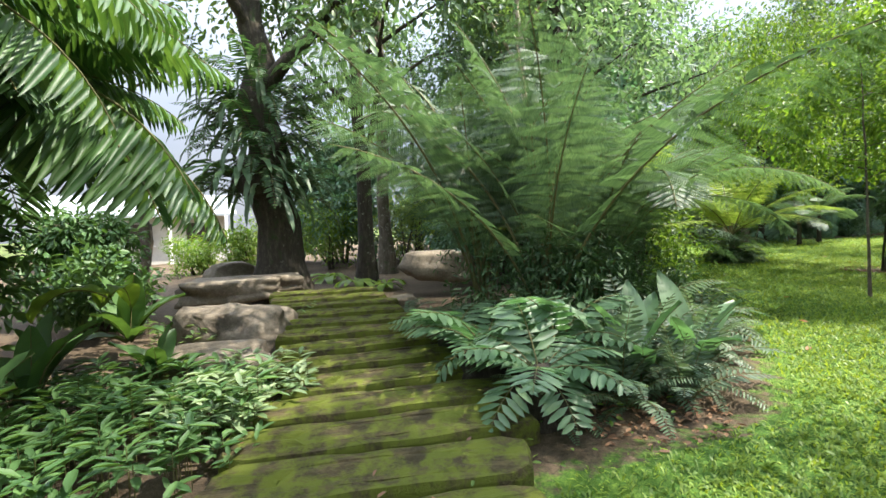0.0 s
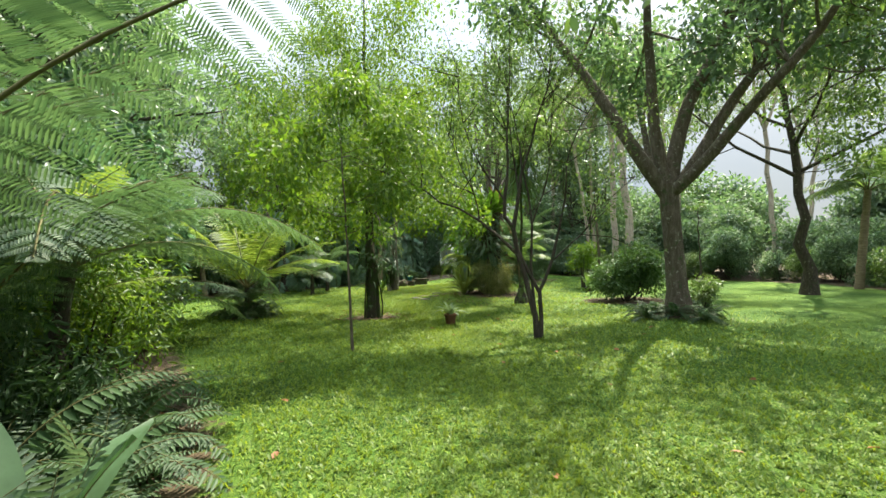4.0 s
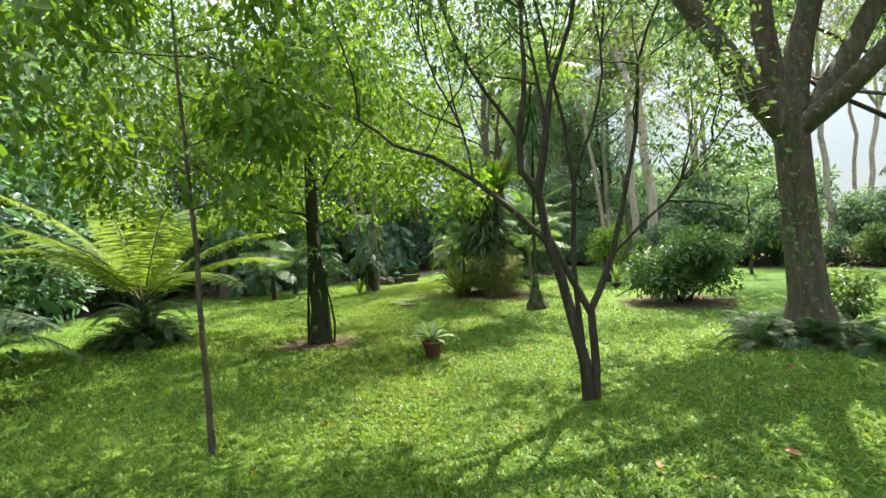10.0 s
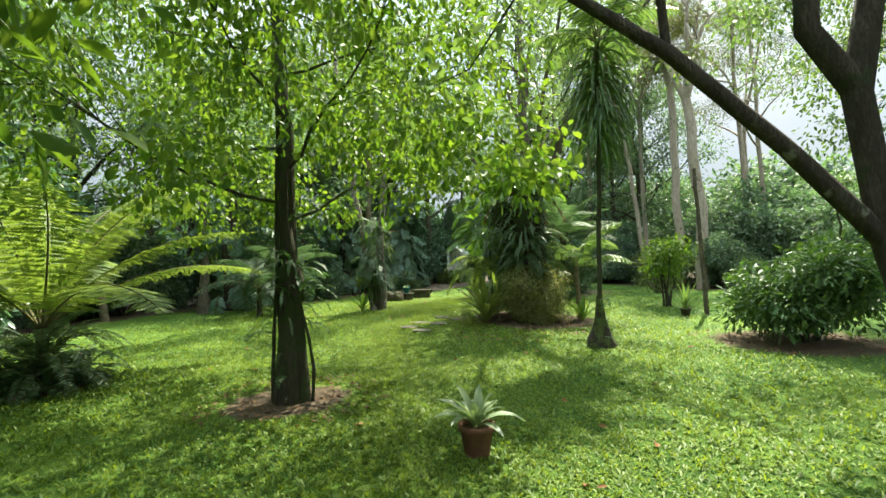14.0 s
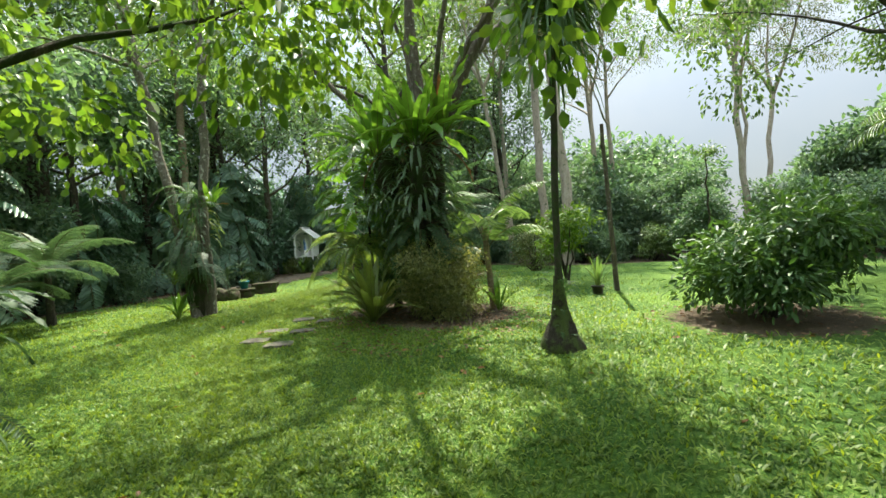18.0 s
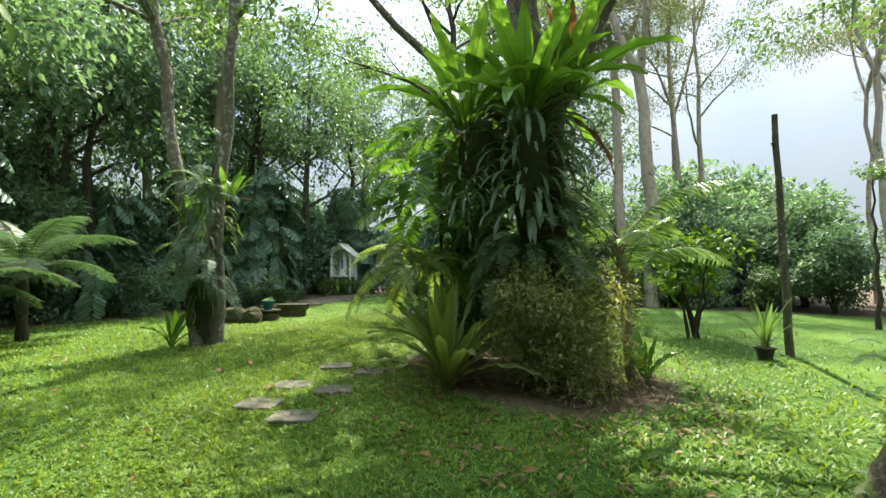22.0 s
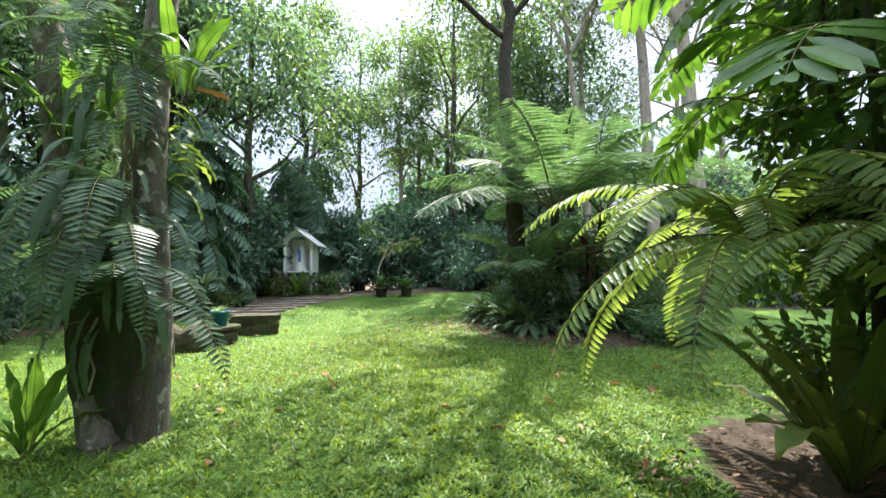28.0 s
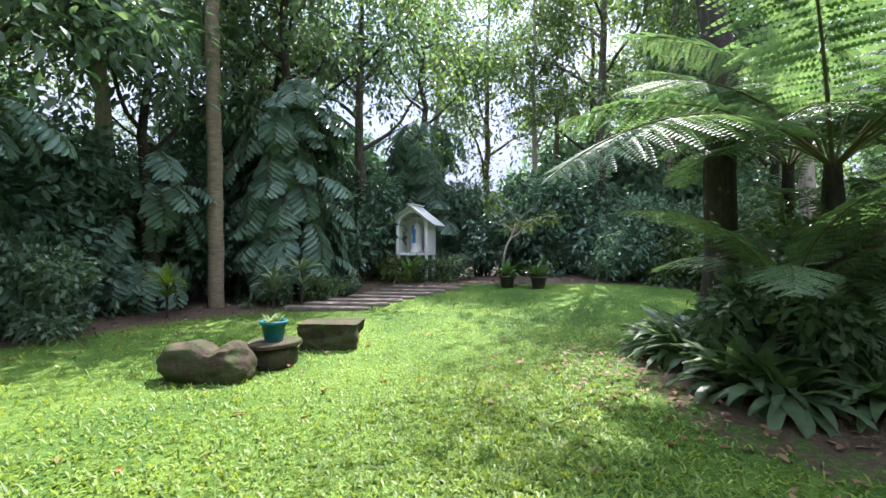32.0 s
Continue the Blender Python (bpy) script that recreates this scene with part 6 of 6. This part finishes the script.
def cordyline(label, x, y, h, mat, seed, count=16, name="cordyline"):
    root = thing(name, x, y, gz(x, y), label, "plant")
    part("stem", mesh("stem", *tube(bow((0, 0, -0.05), (0.02, 0.03, h), 5), taper(0.025, 0.018, 5), 6), DARKBARK, True), root)
    lf = [strap("leaf", 0.5, 0.11, r, f, 0.03, [mat, STEM], 0, 9, k, 0.45) for k, (r, f) in enumerate(((70, 20), (45, -25)))]
    rosette(root, lf, count, np.random.default_rng(seed), "leaf", 0.02, (-20, 20), (0.7, 1.1), h - 0.05)
    rosette(root, lf, count // 2, np.random.default_rng(seed + 1), "leaf", 0.02, (-20, 20), (0.6, 0.9), h * 0.6)


# ---- the second island: tree ferns over broad leaves ----
tree_fern("tall tree fern rising from the shaded island", 22.4, 13.95, 1.75, 13, ISLEFERN, 270, 1.12, (-0.05, 0.05), 8)
tree_fern("tree fern with arching fronds in the shaded island", 23.6, 13.2, 1.8, 11, ISLEFERN, 271, 1.1, (-0.2, 0.0), 8)
tree_fern("low tree fern at the island's edge", 22.1, 14.3, 0.75, 9, ISLEFERN, 272, 0.62)
tree_fern("tall tree fern rising from the shaded island", 25.0, 14.0, 2.2, 11, ISLEFERN, 273, 1.1, (0, 0), 8)
rng_i = np.random.default_rng(275)
for i in range(46):
    a = rng_i.uniform(1.2, 5.2)
    x, y = 23.3 + 1.75 * math.cos(a) * rng_i.uniform(0.7, 1.05), 14.0 + 1.25 * math.sin(a) * rng_i.uniform(0.7, 1.05)
    fern_clump("dark broad-leaved strap plant at the island's edge", x, y, EDGELEAF, 24, 276 + i, rng_i.uniform(0.6, 0.95), name="broad_leaf_plant", category="plant", tilt=(-30, 20), leaf="leaf")
for i, (x, y, w, h, m) in enumerate(((22.6, 14.5, 1.4, 0.8, DEEP), (23.4, 12.7, 1.8, 1.2, DEEP), (24.4, 14.3, 1.8, 1.5, MID), (24.9, 13.0, 1.8, 1.5, DEEP), (23.4, 14.5, 1.2, 0.7, BLUEGREEN))):
    shrub("shrub", "dark low shrub under the tree ferns", x, y, gz(x, y), w, w, h, 300 + i, m, 1500, 0.1, 5, 14, low=0.15)

for i, (x, y, w, h, m) in enumerate(((22.7, 13.95, 1.3, 1.3, ISLEGREEN), (23.6, 13.7, 1.6, 1.7, MID), (22.2, 14.1, 0.9, 0.9, ISLEGREEN))):
    shrub("shrub", "leafy undergrowth between the tree fern trunks", x, y, gz(x, y), w, w, h, 306 + i, m, 2600, 0.09, 5, 18, low=0.12)
ISLE = tree("tree", "dark-trunked tree rising among the tree ferns", 23.9, 14.7, gz(23.9, 14.7), 11.0, 0.2, 278, DARKBARK, MID, 0.45, 4.6, 13, 7500, 0.13, 1.0, (0.2, 0.6), stout=0.6)
cordyline("dark purple-leaved plant under the tree ferns", 22.3, 13.5, 1.1, RED, 326, 12)
ground_cover("low bluish ground cover at the island's foot", 21.6, 12.6, 1.3, 1.1, 0.3, 260, 0.12, BLUEGREEN, 279)
tree_fern("dark tree fern at the forest's edge", 16.7, 20.7, 1.3, 11, TREEFERN, 280, 1.0)
tree_fern("dark tree fern at the forest's edge", 15.0, 19.6, 0.9, 10, TREEFERN, 281, 0.9)
# ---- further lawn: pole, pots, shrubs ----
def pole():
    x, y = 20.42, 8.15
    root = thing("wooden_pole", x, y, gz(x, y), "bare dark wooden pole standing in the lawn", "pole")
    part("shaft", mesh("shaft", *tube(bow((0, 0, -0.1), (-0.12, 0.12, 3.65), 9, 0, 0.012), taper(0.06, 0.04, 9), 9, 0.06), BARK, True), root)
    part("branch_stub", mesh("branch_stub", *tube([(-0.1, 0.1, 3.1), (-0.18, 0.18, 3.2)], (0.025, 0.015), 6), DARKBARK, True), root)


pole()
p = potted("plant_pot", 20.0, 8.55, gz(20, 8.55), "dark pot with upright strap leaves beside the pole", 0.125, 0.18, BLACKPOT)
rosette(p, [strap("strap_leaf", 0.8, 0.06, 84, 55, 0.02, [MID, STEM], 0, 9, 3), strap("strap_leaf", 0.7, 0.06, 75, 30, 0.02, [MID, STEM], 0, 9, 4)], 16, np.random.default_rng(310), "leaf", 0.04, (-10, 14), (0.7, 1.0), 0.15)
shrub("shrub", "slender light green shrub by the pole", 21.6, 9.3, gz(21.6, 9.3), 1.7, 1.7, 2.1, 311, FRESH, 1300, 0.14, 6, 16, low=0.45)
shrub("shrub", "clipped leafy shrub across the lawn", 27.0, 10.9, gz(27.0, 10.9), 3.0, 2.4, 1.7, 312, OLIVE, 2600, 0.09, 8, 20, low=0.2)
tree("small_tree", "bare stump pole with a leafy sprout beyond the bush", 25.2, 5.4, gz(25, 5.4), 3.5, 0.06, 313, DARKBARK, MID, 0.9, 0.5, 3, 260, 0.1, 0.25, flare=1.1)
tree("tree", "slim tree with nest ferns by the far lawn edge", 14.5, 22.3, gz(14.5, 22.3), 8.0, 0.16, 314, BARK, MID, 0.5, 2.2, 7, 3600, 0.15, 0.9)
fern_clump("nest fern on a slim trunk", 14.45, 22.15, NESTSMALL, 13, 315, 0.9, gz(14.4, 22.1) + 1.9, "nest_fern", tilt=(0, 25), leaf="leaf")

cordyline("pale-edged leafy plant at the soil's edge", 24.3, 22.9, 0.55, VARIEG, 320)
cordyline("pale-edged leafy plant at the soil's edge", 24.8, 22.6, 0.8, VARIEG, 322)
cordyline("yellow-green spiky plant in the leaf litter", 22.4, 23.5, 0.65, FRESH, 324)
for i, (x, y, w, h, m) in enumerate(((24.6, 23.3, 1.5, 0.7, DEEP), (25.6, 22.8, 1.3, 0.6, MID), (26.4, 22.6, 1.0, 0.5, DEEP))):
    shrub("shrub", "low dark plants edging the leaf litter", x, y, gz(x, y), w, w * 0.8, h, 330 + i, m, 800, 0.1, 4, 10, low=0.1)


# ---- woods round the garden ----
def climber(label, x, y, h, r, seed, count, leaf=None, size=1.0, top=True):
    """A tall trunk hidden under split-leaved climbers."""
    rng = np.random.default_rng(seed)
    root = tree("tree", label, x, y, gz(x, y), h * 1.7, r, seed, DARKBARK, DEEP, 0.55, 3.0, 7, 4200, 0.22, 1.3)
    for i in range(count):
        u = rng.uniform(0.12, 1.0)
        part("climber_leaf", (leaf or CLIMBLEAF)[i % 2], root, "", pose(0, 0, u * h, 0, 0, rng.uniform(0, 360)) @ pose(0, r + 0.05 + rng.uniform(0, 0.6), 0, rng.uniform(-60, -10), 0, 0) @ Matrix.Scale(size * rng.uniform(1.0, 1.7), 4))
    return root


climber("tree wrapped in large blue-green split leaves", 25.9, 24.3, 5.5, 0.22, 400, 260, size=1.15)
climber("tree wrapped in large blue-green split leaves", 31.2, 23.6, 5.5, 0.2, 401, 220, size=1.15)
climber("tree hung with split leaves at the garden's edge", 23.0, 25.4, 3.5, 0.2, 402, 40)
climber("tree hung with split leaves at the garden's edge", 15.5, 22.6, 4.0, 0.2, 403, 50)
climber("tree hung with split leaves at the garden's edge", 19.6, 24.2, 4.0, 0.2, 404, 50)


def palm(label, x, y, h, r, seed, count=12, size=1.3):
    rng = np.random.default_rng(seed)
    root = thing("palm", x, y, gz(x, y), label, "palm tree")
    q = bow((0, 0, -0.1), (rng.normal(0, 0.3), rng.normal(0, 0.3), h), 24, 0, 0.01, rng)
    rr = taper(r, r * 0.75, 24) * (1 + 0.07 * (np.arange(24) % 2))
    part("trunk", mesh("trunk", *tube(q, rr, 10, 0.03, seed), PALMBARK, True), root)
    for i in range(count):
        part("frond", PALM[i % 3], root, "", Matrix.Translation(q[-1]) @ pose(0, 0, 0, 0, 0, i * 360 / count * 1.62) @ pose(0, 0.05, 0, rng.uniform(-25, 10), 0, 0) @ Matrix.Scale(size * rng.uniform(0.9, 1.1), 4))


palm("tall ringed palm trunk against the dark woods", 23.85, 24.2, 10.5, 0.165, 410)
palm("feather palm rising behind the shrine woods", 36.5, 20.5, 6.5, 0.12, 411)
palm("feather palm among the dark woods", 12, 23.5, 2.4, 0.12, 412)
palm("feather palm by the far lawn edge", 24.5, 0.2, 3.6, 0.14, 413)

WOOD = [
    tree("tree", "tall woodland tree with a dense dark crown", 6, 22.5, 0, 13, 0.22, 420, DARKBARK, DEEP, 0.3, 3.6, 10, 6000, 0.19, 1.3, group="woodland trees"),
    tree("tree", "tall woodland tree with a green crown", 20.5, 28.5, 0, 12, 0.2, 421, BARK, MID, 0.32, 3.4, 10, 6200, 0.18, 1.2, group="woodland trees"),
    tree("tree", "slender woodland tree with a fine open crown", 34.5, 25, 0, 14, 0.17, 422, PALEBARK, MID, 0.4, 2.8, 9, 6000, 0.18, 1.1, group="woodland trees"),
    tree("tree", "leafy woodland tree with a dark crown", 29.5, 29, 0, 10.5, 0.2, 423, DARKBARK, DEEP, 0.25, 3.4, 11, 6000, 0.19, 1.2, group="woodland trees"),
]
EUCA = tree("tree", "tall pale-trunked gum tree with a sparse crown", 35, 8.5, 0, 17, 0.18, 430, PALEBARK, OLIVE, 0.42, 3.6, 9, 6000, 0.13, 1.0, (0.8, 0.6), "pale gum trees", aspect=0.25)
BUSH = [
    shrub("shrub", "dark broad-leaved understorey shrub", 20.4, 23.6, 0, 2.2, 2.0, 1.5, 440, DEEP, 4200, 0.11, 6, 20, "understorey shrubs", low=0.12),
    shrub("shrub", "dark understorey shrub with large leaves", 29.9, 24.4, 0, 3.2, 2.8, 3.0, 441, DEEP, 8500, 0.16, 6, 22, "understorey shrubs", low=0.12),
    shrub("shrub", "green leafy understorey shrub in shade", 27.4, 24.6, 0, 2.6, 2.4, 2.2, 442, MID, 5000, 0.13, 6, 20, "understorey shrubs", low=0.12),
    shrub("shrub", "tall bluish-green understorey shrub in shade", 29.9, 25.6, 0, 3.2, 2.8, 3.0, 443, CLIMB, 8500, 0.16, 6, 22, "understorey shrubs", low=0.12),
]


# kept open: the shrine and its approach, planted edges
CLEAR = [(28.95, 22.35, 2.0), (27.6, 21.6, 1.6), (25.9, 24.3, 1.3), (28.7, 19.2, 2.8), (25.2, 22.6, 1.6), (23.3, 23.8, 1.6), (21.5, 24.0, 1.2), (14.5, 22.3, 1.0), (-2.6, 12.6, 4.2), (-6.5, 13.0, 3.0)]


def woods():
    rng = np.random.default_rng(450)
    pts = LAWN_EDGE
    ring = []
    for (ax, ay), (bx, by) in zip(pts[2:16], pts[3:17]):
        ln = math.hypot(bx - ax, by - ay)
        ux, uy = (bx - ax) / ln, (by - ay) / ln
        k = int(ln / 2.0) + 1
        for i in range(k):
            ring.append((ax + ux * ln * (i + 0.5) / k, ay + uy * ln * (i + 0.5) / k, uy, -ux))
    for i, (x, y, nx, ny) in enumerate(ring):
        low = y < 13.5 and x > 18
        for row, off in enumerate((0.9, 3.2, 7.0, 11.0)):
            s = rng.uniform(0.85, 1.25) * ((0.8, 1.05, 1.5, 1.9) if low else (0.9, 1.1, 1.7, 2.0))[row]
            b = BUSH[(i + row) % 3 if row == 0 else 1 if low else 3]
            o = off + rng.uniform(-0.3, 0.5)
            if (row == 3 and i % 2) or (row == 2 and not low and i % 3) or any(math.hypot(x + nx * o - cx, y + ny * o - cy) < cr for cx, cy, cr in CLEAR):
                continue
            copy_thing(b, pose(x + nx * o, y + ny * o, 0, 0, 0, rng.uniform(0, 360)) @ Matrix.Scale(s, 4))
        if low:
            if i % 7 == 3:
                o = rng.uniform(3, 9)
                copy_thing(EUCA, pose(x + nx * o, y + ny * o, 0, 0, 0, rng.uniform(0, 360)) @ Matrix.Scale(rng.uniform(0.7, 1.05), 4))
        else:
            for row, off in enumerate((3.0, 7.5)):
                if row and i % 2 or (x > 28 and 18.0 < y < 21.6):
                    continue
                o = off + rng.uniform(-0.8, 1.5)
                copy_thing(WOOD[(i * 3 + row) % 4], pose(x + nx * o, y + ny * o, 0, 0, 0, rng.uniform(0, 360)) @ Matrix.Scale(rng.uniform(0.8, 1.15), 4))


woods()
for i, (x, y, z) in enumerate(((4.2, 12.6, 1.5), (4.6, 16.2, 2.1), (6.4, 20.0, 2.1), (9.5, 24.0, 2.0), (3.4, 10.9, 0.8))):
    copy_thing(BUSH[3], pose(x, y, 0, 0, 0, i * 70) @ Matrix.Scale(z, 4))
for i, (x, y, z) in enumerate(((18.5, 25.6, 1.2), (21.5, 26.2, 1.3), (24.4, 26.6, 1.3), (27.6, 26.0, 1.3), (30.6, 25.0, 1.2), (31.8, 21.6, 1.2), (32.3, 19.0, 1.2), (31.2, 16.6, 0.9), (31.5, 14.2, 0.9))):
    copy_thing(BUSH[3], pose(x, y, 0, 0, 0, i * 50) @ Matrix.Scale(z, 4))
for i, (x, y, z) in enumerate(((33.5, 13.4, 0.9), (37.0, 14.0, 1.0), (36.0, 23.4, 1.0), (33.6, 20.4, 0.8), (36.5, 19.0, 0.95), (39.0, 17.2, 1.1), (26.8, 27.6, 1.1))):
    copy_thing(WOOD[(3, 0, 1, 2, 1, 1, 0)[i]], pose(x, y, 0, 0, 0, i * 80) @ Matrix.Scale(z, 4))
# trees at the walker's back and right hand
for i, (x, y, s) in enumerate(((24.0, -4.5, 0.9), (16.5, -5.0, 0.9), (9.0, -5.5, 0.95), (3.0, -6.0, 0.9), (-4.5, -4.0, 0.9), (-8, 2, 0.9), (-9, 8, 0.9), (5.0, 16.0, 1.15), (8.0, 21.0, 1.2))):
    copy_thing(WOOD[i % 4], pose(x, y, 0, 0, 0, i * 77) @ Matrix.Scale(s, 4))
# unseen copies of the woodland tree, added over the near lawn to shade it
for i, (x, y, s) in enumerate(((5.2, 0.5, 1.0), (10.8, -0.4, 0.95), (16.2, -0.8, 0.95), (-3.2, -1.5, 0.9))):
    copy_thing(WOOD[1], pose(x, y, 0, 0, 0, 40 + i * 95) @ Matrix.Scale(s, 4))


# the first tree is added out of view; its leaning crown shades the fern bed
tree("tree", "tall unseen tree added to lean over and shade the fern bed", 7.2, -0.8, gz(7.2, -0.8), 11.5, 0.22, 471, BARK, MID, 0.62, 4.6, 13, 11000, 0.16, 1.1, (-0.2, 3.6), stout=0.5)
tree("tree", "dark broad-crowned tree beyond the round bush", 21.0, 1.65, gz(21.0, 1.65), 9.0, 0.19, 470, DARKBARK, MID, 0.36, 5.4, 15, 30000, 0.14, 1.1, (-0.3, 0.6), rise=0.45)


def gum(x, y, fork, lean, r, seed, label="tall pale gum tree forking high above the hedge"):
    rng = np.random.default_rng(seed)
    root = thing("tree", x, y, gz(x, y), label, "tree", "pale gum trees")
    h = np.linspace(0, 1, 8)
    q = np.stack([lean[0] * h ** 1.5, lean[1] * h ** 1.5, -0.1 + fork * h], 1) + rng.normal(0, 0.06, (8, 3)) * [1, 1, 0]
    part("trunk", mesh("trunk", *tube(q, taper(r * 0.62, r * 0.45, 8), 9, 0.05, seed), PALEBARK, True), root)
    tips, rad = [], []
    for i, a in enumerate(rng.uniform(0, 6.28) + np.arange(3) * 2.1):
        b = limb_line(q[-1], (math.cos(a) * 0.45, math.sin(a) * 0.45, 1), rng.uniform(5, 7), 9, rng, 0.1, 0.03)
        s = Soup().add(*tube(b, taper(r * 0.38, r * 0.1, 9), 7, 0.05, i))
        for j in range(7):
            t = limb_line(b[rng.integers(3, 9)], rng.normal(0, 1, 3) + np.array([0, 0, 0.5]), rng.uniform(1.2, 2.6), 6, rng, 0.15, 0.0)
            s.add(*tube(t, taper(r * 0.12, 0.012, 6), 4))
            tips += [t[-1], t[4]]
            rad += [0.9, 0.6]
        part("limb", s.mesh("limb", PALEBARK, True), root)
    part("crown", leafage("crown", tips, rad, 9500, 0.13, OLIVE, rng, 0.22, 0.8), root)


gum(31.2, 2.9, 7.8, (0.0, 0.2), 0.22, 461)
gum(33.5, 1.6, 7.0, (0.6, -0.6), 0.2, 462)
gum(36.0, 1.6, 8.5, (-0.4, 0.2), 0.16, 463)
gum(31.8, 12.6, 8.5, (-0.5, 0.9), 0.2, 464)
gum(32.6, 12.8, 9.5, (0.3, 0.2), 0.2, 465)
gum(30.2, 9.8, 8.5, (-0.2, 0.3), 0.42, 467)
gum(31.0, 10.9, 9.5, (0.4, 0.2), 0.34, 468)
gum(36.5, 8.5, 9.0, (0.4, 0.3), 0.2, 466)
